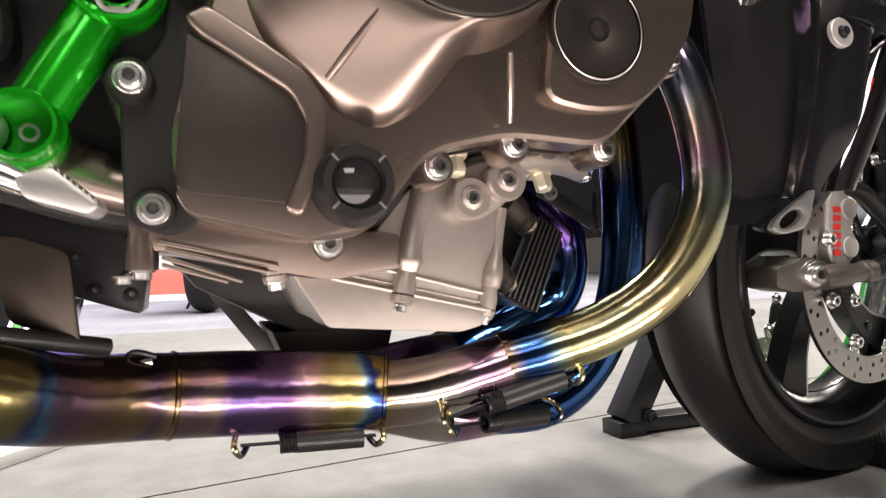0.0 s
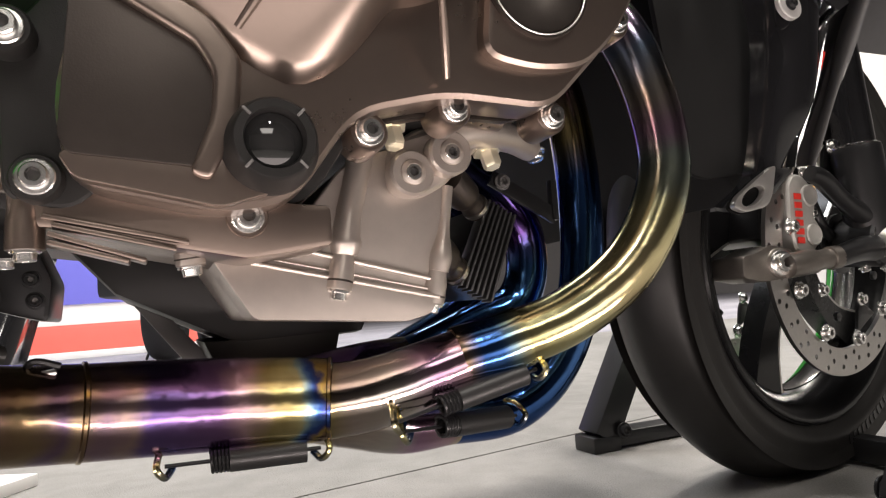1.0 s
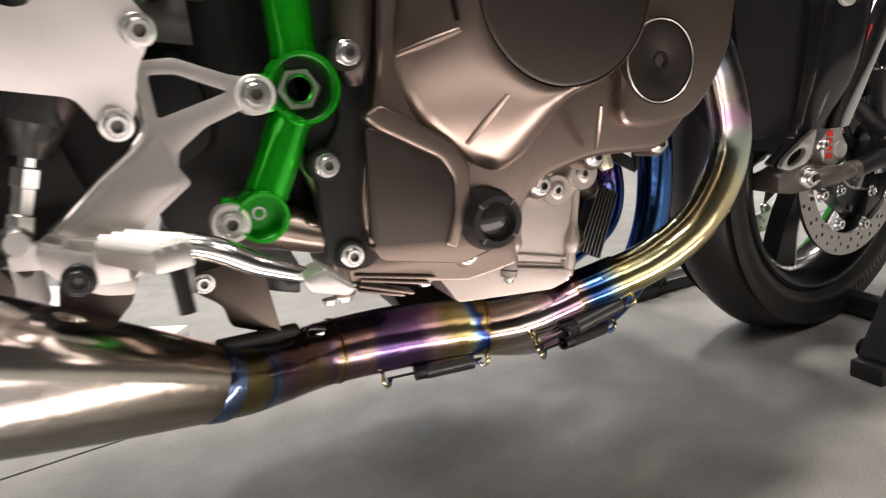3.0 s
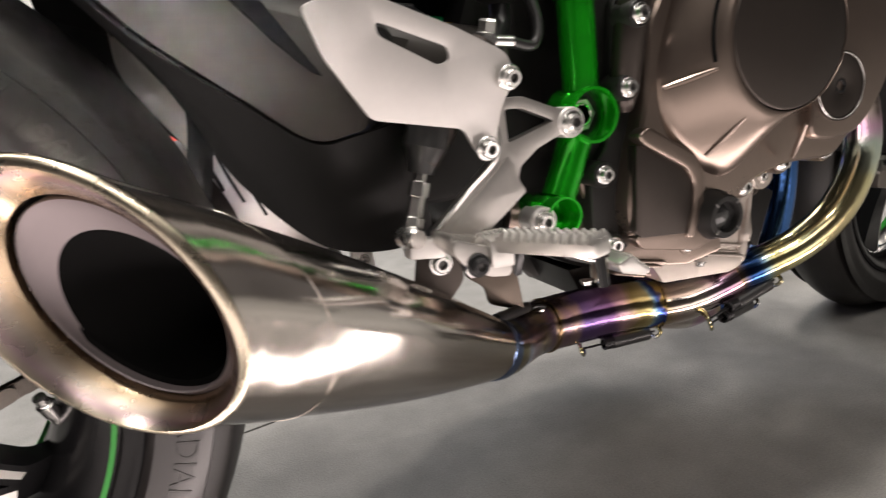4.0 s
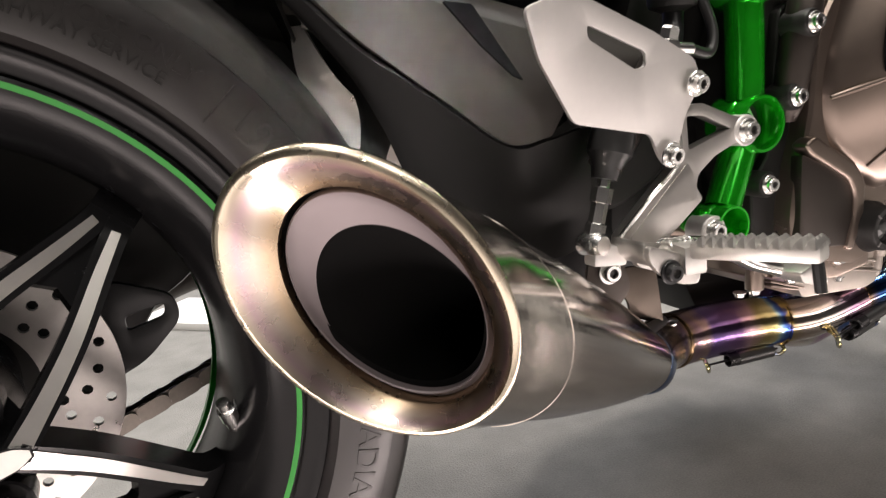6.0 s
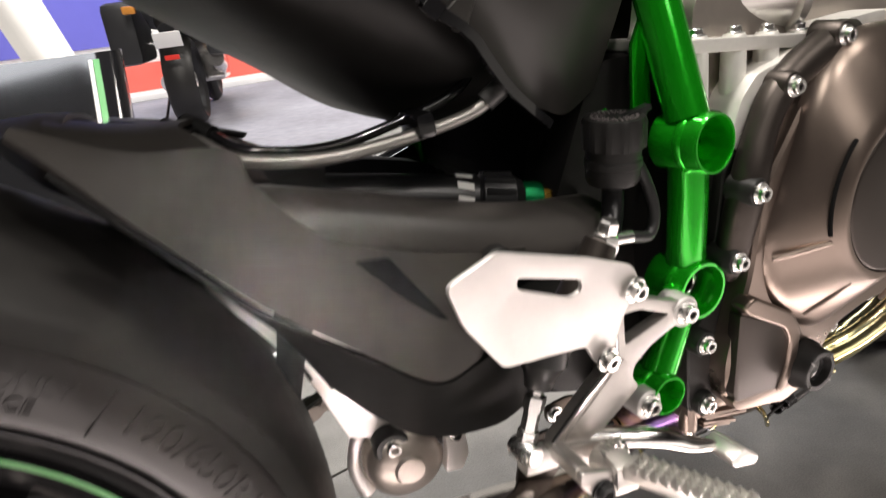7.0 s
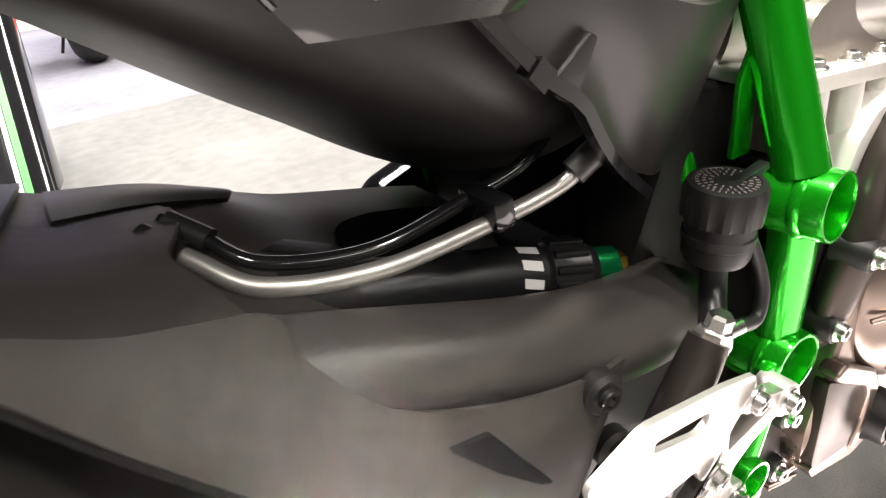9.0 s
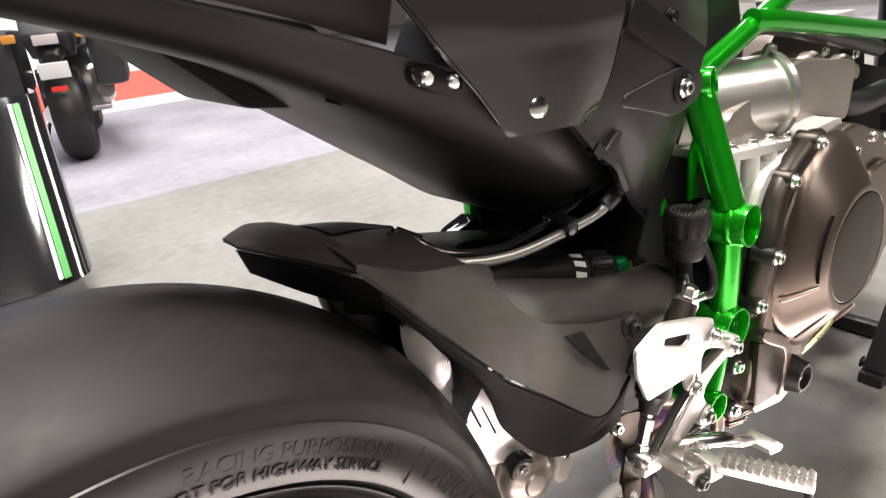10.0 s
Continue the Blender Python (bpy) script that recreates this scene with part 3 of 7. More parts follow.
        part("dome_rib", tube(bmesh.new(), [tuple(c + d * r0 + V(0, -0.0330, 0)) + (0.0018,), tuple(c + d * (r0 + r1) / 2 + V(0, -0.0215, 0)) + (0.0026,), tuple(c + d * r1 + V(0, -0.0095, 0)) + (0.0020,)], None, 14, 10), COVER, dome)
    # raised black bead paints the shade inside a groove
    groove = [c + V(0.086 * math.cos(radians(a)), -0.0325, 0.086 * math.sin(radians(a))) for a in range(138, 193, 6)]
    part("dome_groove_shade", tube(bmesh.new(), [tuple(p) for p in groove], 0.0017, 24, 8), SOOTSHADE, dome, "black bead painting the shade of a groove across the dome")
    # raised web that frames the flat pocket behind the dome
    web = rounded([(0.127, 0.410), (0.140, 0.417), (0.190, 0.386), (0.203, 0.366), (0.200, 0.335), (0.186, 0.305), (0.176, 0.309), (0.187, 0.336), (0.189, 0.358), (0.181, 0.373), (0.134, 0.401)], 0.005)
    part("cover_web", slab(web, 0.3735, 0.39, bev=0.0055, seg=4), COVER, cover)
    pocket = rounded([(0.122, 0.326), (0.129, 0.402), (0.184, 0.374), (0.192, 0.357), (0.190, 0.336), (0.181, 0.312), (0.126, 0.318)], 0.003)
    lean = Matrix.Translation((0.155, 0.3770, 0.36)) @ Matrix.Rotation(radians(-2), 4, "X") @ Matrix.Translation((-0.155, 0.0, -0.36)) @ FACING
    part("cover_pocket", plate(pocket, 0.012, lean, (), 0.001), COVERDARK, cover, "flat black wedge painting the shade of a pocket face")
    part("cover_flange", slab(rounded([(0.122, 0.318), (0.127, 0.321), (0.178, 0.314), (0.200, 0.318), (0.215, 0.300), (0.190, 0.293), (0.128, 0.307)], 0.004), 0.3765, 0.39, bev=0.004, seg=3), COVER, cover)
    part("cover_step", slab(rounded([(0.335, 0.378), (0.37, 0.372), (0.405, 0.376), (0.43, 0.398), (0.452, 0.432), (0.462, 0.50), (0.42, 0.56), (0.36, 0.55), (0.345, 0.45)], 0.014), 0.372, 0.39, bev=0.006, seg=3), COVER, cover)
    m = aim((0.3745, 0.372, 0.4245), (0, -1, 0))
    cap = part("timing_cap", lathe(bmesh.new(), [(0.0345, -0.002), (0.0340, 0.0030), (0.0326, 0.0030), (0.0318, -0.001), (0.0312, -0.001), (0.0306, 0.0022), (0.0095, 0.0030), (0.0085, 0.0024), (0.0075, 0.0024)], m, 48), COVERDARK, cover, "round dark timing cap with hex socket")
    part("cap_socket", lathe(bmesh.new(), [(0.0078, 0.0026), (0.0060, 0.0026), (0.0056, 0.0018), (0.0052, -0.004), (0, -0.004)], m, 6), DARKMETAL, cap)
    part("cap_groove", lathe(bmesh.new(), [(0.0327, 0.0031), (0.0323, 0.0036), (0.0317, 0.0032)], m, 48), ALU, cap, "thin bright edge of the cap")
    # oil sight glass
    m = aim((0.2145, 0.380, 0.3232), (0, -1, 0)) @ Matrix.Scale(1.0, 4)
    sight = part("sight_glass_ring", lathe(bmesh.new(), [(0.024, -0.008), (0.024, 0.004), (0.0215, 0.008), (0.0205, 0.018), (0.019, 0.020), (0.015, 0.020), (0.0142, 0.017), (0.0142, 0.010)], m, 40), MATTEBLACK, cover, "black threaded ring")
    part("sight_glass", lathe(bmesh.new(), [(0.0142, 0.013), (0.012, 0.0145), (0, 0.0155)], m, 32), GLASS, sight, "dark glossy sight glass")
    for k in range(4):
        a = radians(45 + 90 * k)
        part("ring_notch", box((0.2145 + 0.0180 * math.cos(a), 0.3598, 0.3232 + 0.0180 * math.sin(a)), (0.005, 0.0012, 0.0014), Matrix.Rotation(-a, 4, "Y"), 0.0003), STRUT, sight)
    for p, y in (((0.449, 0.419), 0.388), ((0.399, 0.355), 0.399), ((0.326, 0.354), 0.390), ((0.272, 0.338), 0.389), ((0.205, 0.292), 0.396), ((0.111, 0.311), 0.388),
                 ((0.101, 0.379), 0.382), ((0.124, 0.452), 0.372), ((0.132, 0.511), 0.362), ((0.175, 0.585), 0.372), ((0.235, 0.615), 0.375), ((0.44, 0.575), 0.378)):
        m = aim((p[0], y + 0.010, p[1]), (0, -1, 0))
        post = part("bolt_boss", lathe(bmesh.new(), [(0.0122, -0.022), (0.0116, 0.001), (0.0104, 0.003), (0, 0.003)], m, 24), MATTEBLACK if p[0] < 0.14 else COVERDARK if p[1] > 0.5 else COVER, cover)
        bolt(cover, (p[0], y + 0.0068, p[1]), (0, -1, 0), 0.0064)
    # upper case, starter housing and breather cylinder
    top = part("upper_case", slab(rounded([(0.125, 0.52), (0.20, 0.60), (0.33, 0.625), (0.42, 0.60), (0.43, 0.68), (0.28, 0.70), (0.12, 0.66)], 0.02), 0.43, 0.78, bev=0.006), CASE, bike, "light grey cast upper crankcase")
    part("rib_wall", slab(rounded([(0.128, 0.545), (0.146, 0.536), (0.200, 0.567), (0.249, 0.589), (0.288, 0.606), (0.330, 0.612), (0.322, 0.626), (0.300, 0.627), (0.246, 0.624), (0.225, 0.611), (0.157, 0.596), (0.142, 0.580)], 0.005), 0.398, 0.44, bev=0.004), CASTWHITE, top, "bright cast stiffening rib")
    for x, z in ((0.264, 0.543), (0.336, 0.583), (0.381, 0.592), (0.428, 0.579)):
        bolt(top, (x, 0.386, z), (0, -1, 0), 0.0070)
    part("joint_flange", slab(rounded([(0.088, 0.620), (0.240, 0.606), (0.246, 0.616), (0.090, 0.630)], 0.003), 0.408, 0.50, bev=0.002), CASTWHITE, top, "pale cast joint flange")
    for x, z in ((0.112, 0.622), (0.153, 0.619), (0.190, 0.616), (0.228, 0.612)):
        part("bolt_post", lathe(bmesh.new(), [(0.0105, -0.05), (0.0098, 0.005), (0.0080, 0.008), (0, 0.008)], aim((x, 0.418, z), (0, 0, 1)), 18), CASTWHITE, top)
        bolt(top, (x, 0.418, z + 0.008), (0, 0, 1), 0.0056)
    part("breather_cylinder", lathe(bmesh.new(), [(0.050, -0.14), (0.048, 0.0), (0.050, 0.001), (0.053, 0.003), (0.053, 0.010), (0.049, 0.013), (0.042, 0.012), (0.040, -0.03), (0, -0.03)], aim((0.236, 0.456, 0.662), (0.93, -0.36, 0.0)), 40), ALU, bike, "rounded cast cylinder with open throat")
    part("water_hose", tube(bmesh.new(), [(0.262, 0.470, 0.685), (0.302, 0.452, 0.668), (0.342, 0.450, 0.655), (0.395, 0.450, 0.634), (0.488, 0.450, 0.611), (0.60, 0.455, 0.610)], 0.0175, 40), HOSEBLACK, bike, "black rubber coolant hose")
    part("cylinder_head", slab(rounded([(0.25, 0.62), (0.46, 0.56), (0.53, 0.70), (0.33, 0.73)], 0.02), 0.49, 0.77, bev=0.006), COVERDARK, bike, "dark cylinder head")
    part("intake_seal", tube(bmesh.new(), [(0.205, 0.475, 0.728), (0.24, 0.468, 0.742), (0.30, 0.468, 0.735), (0.45, 0.468, 0.705), (0.60, 0.472, 0.672)], 0.0115, 30, 14), HOSEBLACK, bike, "black rubber intake seal")
    part("casting_lug", lathe(bmesh.new(), [(0.010, -0.03), (0.008, 0.0), (0.006, 0.006), (0, 0.008)], aim((0.243, 0.452, 0.715), (0.15, -0.2, 1)), 20), ALU, bike)
    for x, z in ((0.405, 0.668), (0.50, 0.652)):
        tb = part("throttle_body", lathe(bmesh.new(), [(0.026, -0.05), (0.026, -0.008), (0.022, 0.0), (0.012, 0.004), (0.010, 0.010), (0, 0.011)], aim((x, 0.468, z), (0, -1, 0.1)), 28), CASE, bike, "grey cast throttle body")
        bolt(tb, (x - 0.02, 0.465, z - 0.016), (0, -1, 0), 0.0052)
        bolt(tb, (x + 0.004, 0.465, z + 0.024), (0, -1, 0), 0.0052)
    # oil cooler and its unions
    tl, tr, br, bl = V(0.389, 0, 0.312), V(0.409, 0, 0.300), V(0.383, 0, 0.2405), V(0.360, 0, 0.254)
    cooler = part("oil_cooler", slab([(p.x, p.z) for p in (bl, br, tr, tl)], 0.496, 0.575, bev=0.002), DARKMETAL, bike, "black finned oil cooler")
    for k in range(7):
        a, b = tl.lerp(tr, k / 6), bl.lerp(br, k / 6)
        part("fin", bar(a + V(0, 0.489, 0.002), b + V(0, 0.489, -0.002), 0.0017, 0.016, 0.0004, (0, 1, 0)), HOSEBLACK, cooler)
    for c, d in ((V(0.366, 0.480, 0.3175), V(0.384, 0.492, 0.307)), (V(0.3475, 0.480, 0.2715), V(0.364, 0.492, 0.260))):
        part("cooler_union", tube(bmesh.new(), [tuple(c + (c - d) * 0.9) + (0.0125,), tuple(c) + (0.0125,), tuple(c.lerp(d, 0.35)) + (0.0095,), tuple(d) + (0.0085,)], None, 12, 18), COVERDARK, cooler, "dark cast oil union")
        part("hose_clip", lathe(bmesh.new(), [(0.0090, -0.002), (0.0105, -0.002), (0.0105, 0.002), (0.0090, 0.002)], aim(c.lerp(d, 0.75), d - c), 18), STEEL, cooler)
    stay = part("pipe_stay", bar((0.432, 0.560, 0.347), (0.4955, 0.560, 0.311), 0.004, 0.014, 0.001), DARKMETAL, bike, "black sheet metal pipe stay")
    part("stay_tab", bar((0.494, 0.560, 0.345), (0.494, 0.560, 0.308), 0.006, 0.008, 0.001, (0, 1, 0)), DARKMETAL, stay)
    bolt(stay, (0.441, 0.556, 0.3425), (0, -1, 0), 0.0055, STRUT)
    # black underside and stand linkage seen below the sump
    part("under_tray", slab([(0.19, 0.225), (0.30, 0.225), (0.29, 0.185), (0.21, 0.18)], 0.60, 0.74, bev=0.004), MATTEBLACK, bike)
    part("engine_lower", slab([(0.10, 0.30), (0.34, 0.285), (0.32, 0.222), (0.22, 0.218), (0.13, 0.265)], 0.60, 0.80, bev=0.006), MATTEBLACK, bike)
    part("side_stand_bracket", slab(rounded([(0.083, 0.335), (0.103, 0.338), (0.128, 0.296), (0.214, 0.192), (0.190, 0.192), (0.107, 0.302)], 0.003), 0.70, 0.706, bev=0.001), STRUT, bike, "grey steel strut plate")
    sw = part("shift_linkage_block", slab(rounded([(-0.02, 0.33), (0.067, 0.330), (0.086, 0.300), (0.096, 0.275), (0.093, 0.247), (0.079, 0.251), (0.053, 0.260), (0.03, 0.268), (-0.02, 0.29)], 0.004), 0.555, 0.62, bev=0.003), DARKMETAL, bike, "black bracket with bolts")
    for x, z in ((0.084, 0.276), (0.062, 0.266), (0.086, 0.262), (0.05, 0.290)):
        bolt(sw, (x, 0.556, z), (0, -1, 0), 0.0045, DARKMETAL)


engine()


def frame_tubes():
    tb = lambda pts, r, label="": part("frame_tube", tube(bmesh.new(), pts, r, 16, 24), GREEN, bike, label)
    tb([(0.0585, 0.400, 0.3645), (0.0845, 0.405, 0.4145)], 0.0152, "gloss green steel frame tube")
    tb([(0.0935, 0.406, 0.4545), (0.0935, 0.405, 0.538)], 0.0160)
    tb([(0.0915, 0.405, 0.573), (0.086, 0.442, 0.688)], 0.0170)
    tb([(0.078, 0.455, 0.697), (0.30, 0.462, 0.775)], 0.0125)
    tb([(0.205, 0.456, 0.752), (0.277, 0.450, 0.743), (0.56, 0.450, 0.702), (0.75, 0.46, 0.68)], 0.0125)
    tb([(0.060, 0.47, 0.56), (0.055, 0.49, 0.66)], 0.0120)
    tb([(0.004, 0.72, 0.44), (-0.001, 0.72, 0.62)], 0.0160)
    tb([(0.052, 0.42, 0.352), (0.052, 0.72, 0.352)], 0.0130)
    tb([(0.0, 0.72, 0.44), (0.052, 0.72, 0.352)], 0.0150)
    for name, c, axis, ro, ri, d in (("pivot_boss", (0.0935, 0.386, 0.4325), (0, -1, 0), 0.0250, 0.0212, 0.042), ("frame_joint", (0.0955, 0.380, 0.5555), (0.10, -1, 0.04), 0.0235, 0.0205, 0.044),
                                    ("lower_boss", (0.0520, 0.380, 0.3515), (0, -1, 0), 0.0178, 0.0145, 0.036), ("frame_joint", (0.094, 0.430, 0.700), (0.35, -1, 0.1), 0.0185, 0.0155, 0.04)):
        bm = lathe(bmesh.new(), [(ro, -d), (ro, -0.003), (ro - 0.0008, 0), (ri + 0.0006, 0), (ri, -0.002), (ri, -d + 0.01), (0, -d + 0.01)], aim(c, axis), 36)
        boss = part(name, bm, GREEN, bike, "open green tube end")
        part("weld_bead", lathe(bmesh.new(), [(ro, -0.014), (ro + 0.0014, -0.016), (ro + 0.0014, -0.020), (ro, -0.022)], aim(c, axis), 36), GREEN, boss)
        if name == "pivot_boss":
            part("pivot_nut", lathe(bmesh.new(), [(0.0165, -0.036), (0.0165, -0.024), (0.0150, -0.022), (0.0112, -0.022), (0.0105, -0.030)], aim(c, axis), 6), ALU, boss, "hex pivot nut")
            part("pivot_spindle", lathe(bmesh.new(), [(0.0104, -0.034), (0.0104, -0.020), (0.0095, -0.019), (0.0085, -0.020), (0.0082, -0.034)], aim(c, axis), 24), ALUBRIGHT, boss)
            # black disc paints the shade down the bore
            part("spindle_bore", lathe(bmesh.new(), [(0.0084, -0.026), (0, -0.026)], aim(c, axis), 24), SOOTSHADE, boss)
        if name == "lower_boss":
            bolt(boss, (c[0], c[1] + 0.032, c[2]), (0, -1, 0), 0.006)
    # lugs that carry the rear set
    for a, b, r in (((0.058, 0.3925, 0.4312), (0.0715, 0.3925, 0.4320), 0.013), ((0.026, 0.3985, 0.356), (0.036, 0.3985, 0.3545), 0.012)):
        part("frame_lug", bar(a, b, 0.010, r * 2, 0.003), GREEN, bike)
    # gusset web behind the upper tube
    part("gusset", slab([(0.066, 0.58), (0.085, 0.58), (0.080, 0.66), (0.066, 0.63)], 0.436, 0.440, bev=0.001), GREEN, bike)


frame_tubes()

PURPLE, BLUE, GOLDT, STRAW, ROSE, BRONZE, SILVER, VIOLET, OLIVE, DEEP = ((0.23, 0.13, 0.19), (0.05, 0.13, 0.36), (0.44, 0.36, 0.15), (0.70, 0.63, 0.31), (0.58, 0.38, 0.42), (0.26, 0.18, 0.11), (0.68, 0.63, 0.57), (0.23, 0.125, 0.28), (0.28, 0.25, 0.10), (0.10, 0.07, 0.09))


def exhaust():
    h1 = heat("titanium_header", [(0.0, (0.35, 0.18, 0.50)), (0.05, (0.60, 0.36, 0.52)), (0.09, (0.36, 0.46, 0.64)), (0.12, (0.70, 0.62, 0.52)), (0.15, (0.64, 0.40, 0.56)), (0.18, (0.56, 0.66, 0.58)), (0.22, (0.72, 0.67, 0.38)), (0.28, (0.72, 0.60, 0.34)), (0.33, (0.74, 0.70, 0.40)), (0.365, STRAW), (0.385, BRONZE)], 0.16, 0.07)
    h2 = heat("blued_titanium", [(0.0, DEEP), (0.06, PURPLE), (0.10, GOLDT), (0.14, BLUE), (0.30, (0.07, 0.17, 0.42)), (0.42, (0.04, 0.10, 0.32))], 0.14, 0.04)
    h3 = heat("deep_blued_titanium", [(0.0, DEEP), (0.08, (0.03, 0.04, 0.12)), (0.13, (0.16, 0.08, 0.30)), (0.17, (0.08, 0.22, 0.54)), (0.32, (0.07, 0.19, 0.50))], 0.14, 0.04)
    band = heat("blue_band", [(0.0, STRAW), (0.012, (0.25, 0.38, 0.42)), (0.022, BLUE), (0.040, (0.03, 0.08, 0.25)), (0.052, BRONZE)], 0.14, 0.006)
    yc = heat("collector_tint", [(0.0, STRAW), (0.012, ROSE), (0.035, (0.50, 0.30, 0.46)), (0.06, SILVER), (0.095, (0.60, 0.50, 0.44)), (0.115, GOLDT), (0.14, OLIVE)], 0.13, 0.03)
    midm = heat("midpipe_tint", [(0.0, BRONZE), (0.004, (0.50, 0.36, 0.10)), (0.008, (0.04, 0.06, 0.24)), (0.014, (0.06, 0.16, 0.50)), (0.019, (0.40, 0.62, 0.66)), (0.024, STRAW), (0.040, GOLDT), (0.055, ROSE), (0.075, VIOLET), (0.125, (0.17, 0.11, 0.30)), (0.135, (0.42, 0.30, 0.26)), (0.150, (0.30, 0.20, 0.26)), (0.170, (0.36, 0.27, 0.16)), (0.185, (0.20, 0.13, 0.22)), (0.205, (0.30, 0.22, 0.12)), (0.215, BRONZE), (0.245, PURPLE), (0.262, (0.20, 0.15, 0.22)), (0.270, (0.12, 0.28, 0.46)), (0.277, (0.07, 0.09, 0.26)), (0.286, OLIVE), (0.33, BRONZE)], 0.20, 0.06, 0.0, 0.24)
    p = part("header_pipe", tube(bmesh.new(), [(0.492, 0.50, 0.50, 0.020), (0.512, 0.470, 0.452, 0.0205), (0.533, 0.462, 0.388, 0.021), (0.536, 0.462, 0.325, 0.021), (0.503, 0.468, 0.263, 0.0215), (0.452, 0.482, 0.225, 0.022), (0.390, 0.498, 0.204, 0.0222)], None, 60, 32), h1, bike, "heat-tinted titanium header pipe, gold and violet")
    part("slip_joint", tube(bmesh.new(), [(0.412, 0.4925, 0.211, 0.0235), (0.390, 0.498, 0.2045, 0.0238), (0.362, 0.503, 0.1985, 0.0238)], None, 12, 32), band, p, "deep blue tinted slip joint")
    part("header_pipe", tube(bmesh.new(), [(0.508, 0.585, 0.49), (0.524, 0.572, 0.42), (0.530, 0.570, 0.33), (0.523, 0.572, 0.245), (0.491, 0.572, 0.180), (0.437, 0.566, 0.146), (0.36, 0.556, 0.147)], 0.0205, 50, 28), h2, bike, "blued titanium header pipe")
    part("header_pipe", tube(bmesh.new(), [(0.42, 0.665, 0.405), (0.460, 0.636, 0.355), (0.487, 0.620, 0.3165), (0.4960, 0.620, 0.290), (0.4930, 0.620, 0.259), (0.477, 0.620, 0.2345), (0.4427, 0.616, 0.2210), (0.35, 0.600, 0.190)], 0.0205, 50, 28), h3, bike, "blued titanium header pipe")
    part("header_pipe", tube(bmesh.new(), [(0.41, 0.735, 0.40), (0.450, 0.715, 0.35), (0.472, 0.700, 0.31), (0.474, 0.70, 0.27), (0.455, 0.69, 0.235), (0.41, 0.66, 0.212), (0.35, 0.62, 0.192)], 0.0205, 40, 28), h3, bike, "blued titanium header pipe")
    col = part("collector", tube(bmesh.new(), [(0.375, 0.500, 0.2015, 0.0222), (0.34, 0.506, 0.191, 0.0235), (0.305, 0.518, 0.180, 0.026), (0.275, 0.533, 0.176, 0.0275), (0.245, 0.543, 0.178, 0.029)], None, 40, 36), yc, bike, "heat-tinted collector merging the headers")
    part("collector_branch", tube(bmesh.new(), [(0.375, 0.557, 0.147, 0.021), (0.33, 0.548, 0.150, 0.023), (0.29, 0.543, 0.164, 0.026), (0.25, 0.545, 0.177, 0.027)], None, 30, 32), yc, col)
    part("collector_branch", tube(bmesh.new(), [(0.37, 0.615, 0.193, 0.021), (0.32, 0.585, 0.190, 0.024), (0.26, 0.555, 0.182, 0.027)], None, 24, 28), midm, col)
    mid = part("mid_pipe", tube(bmesh.new(), [(0.272, 0.5365, 0.1765, 0.0300), (0.24, 0.545, 0.179, 0.0315), (0.17, 0.548, 0.1835, 0.0322), (0.10, 0.537, 0.189, 0.0310), (0.052, 0.502, 0.1975, 0.0295), (0.020, 0.466, 0.2105, 0.0290), (-0.008, 0.440, 0.2255, 0.0288)], None, 70, 36), midm, bike, "violet and bronze heat-tinted titanium link pipe")
    for x, y, z, r, ax in ((0.272, 0.5365, 0.1765, 0.0306, (-1, 0.25, 0.08)), (0.112, 0.540, 0.188, 0.0318, (-1, -0.2, 0.1))):
        part("weld_seam", lathe(bmesh.new(), [(r - 0.001, -0.002), (r + 0.0006, -0.001), (r + 0.0006, 0.001), (r - 0.001, 0.002)], aim((x, y, z), ax), 40), midm, mid)
    # springs in black sleeves
    hook = heat("hook_tint", [(0.0, GOLDT), (0.02, STRAW), (0.04, BLUE)], 0.2)
    for a, b in (((0.306, 0.482, 0.163), (0.418, 0.486, 0.186)), ((0.312, 0.486, 0.155), (0.416, 0.520, 0.148)), ((0.160, 0.535, 0.147), (0.262, 0.528, 0.145))):
        a, b = Vector(a), Vector(b)
        d = b - a
        sl = part("spring_sleeve", tube(bmesh.new(), [tuple(a + d * 0.40), tuple(a + d * 0.90)], 0.0088, 4, 18), HOSEBLACK, mid, "black rubber spring sleeve")
        part("spring", coil(bmesh.new(), a + d * 0.28, a + d * 0.42, 0.0072, 6, 0.0014), DARKMETAL, sl)
        part("spring_wire", tube(bmesh.new(), [tuple(a), tuple(a + d * 0.29)], 0.0014, 4, 8), DARKMETAL, sl)
        part("spring_wire", tube(bmesh.new(), [tuple(a + d * 0.89), tuple(b)], 0.0014, 4, 8), DARKMETAL, sl)
        for e, s in ((a, -1), (b, 1)):
            part("spring_hook", tube(bmesh.new(), [tuple(e + V(0, 0.016, 0.010)), tuple(e + V(0.003 * s, 0.002, 0.008)), tuple(e + V(0.005 * s, -0.006, 0)), tuple(e + V(0, -0.002, -0.007)), tuple(e + V(-0.005 * s, 0.004, -0.002))], 0.0024, 18, 8), hook, mid, "bent wire spring hook")
    br = part("exhaust_bracket", slab(rounded([(0.0, 0.300), (0.026, 0.303), (0.056, 0.292), (0.062, 0.233), (0.022, 0.250), (0.019, 0.269), (-0.001, 0.285)], 0.006), 0.488, 0.492, bev=0.001), heat("bracket_titanium", [(0.0, (0.085, 0.070, 0.058)), (1.0, (0.11, 0.09, 0.075))], 0.38), bike, "brown-grey titanium bracket plate")
    bolt(br, (0.008, 0.487, 0.291), (0, -1, 0), 0.0065)
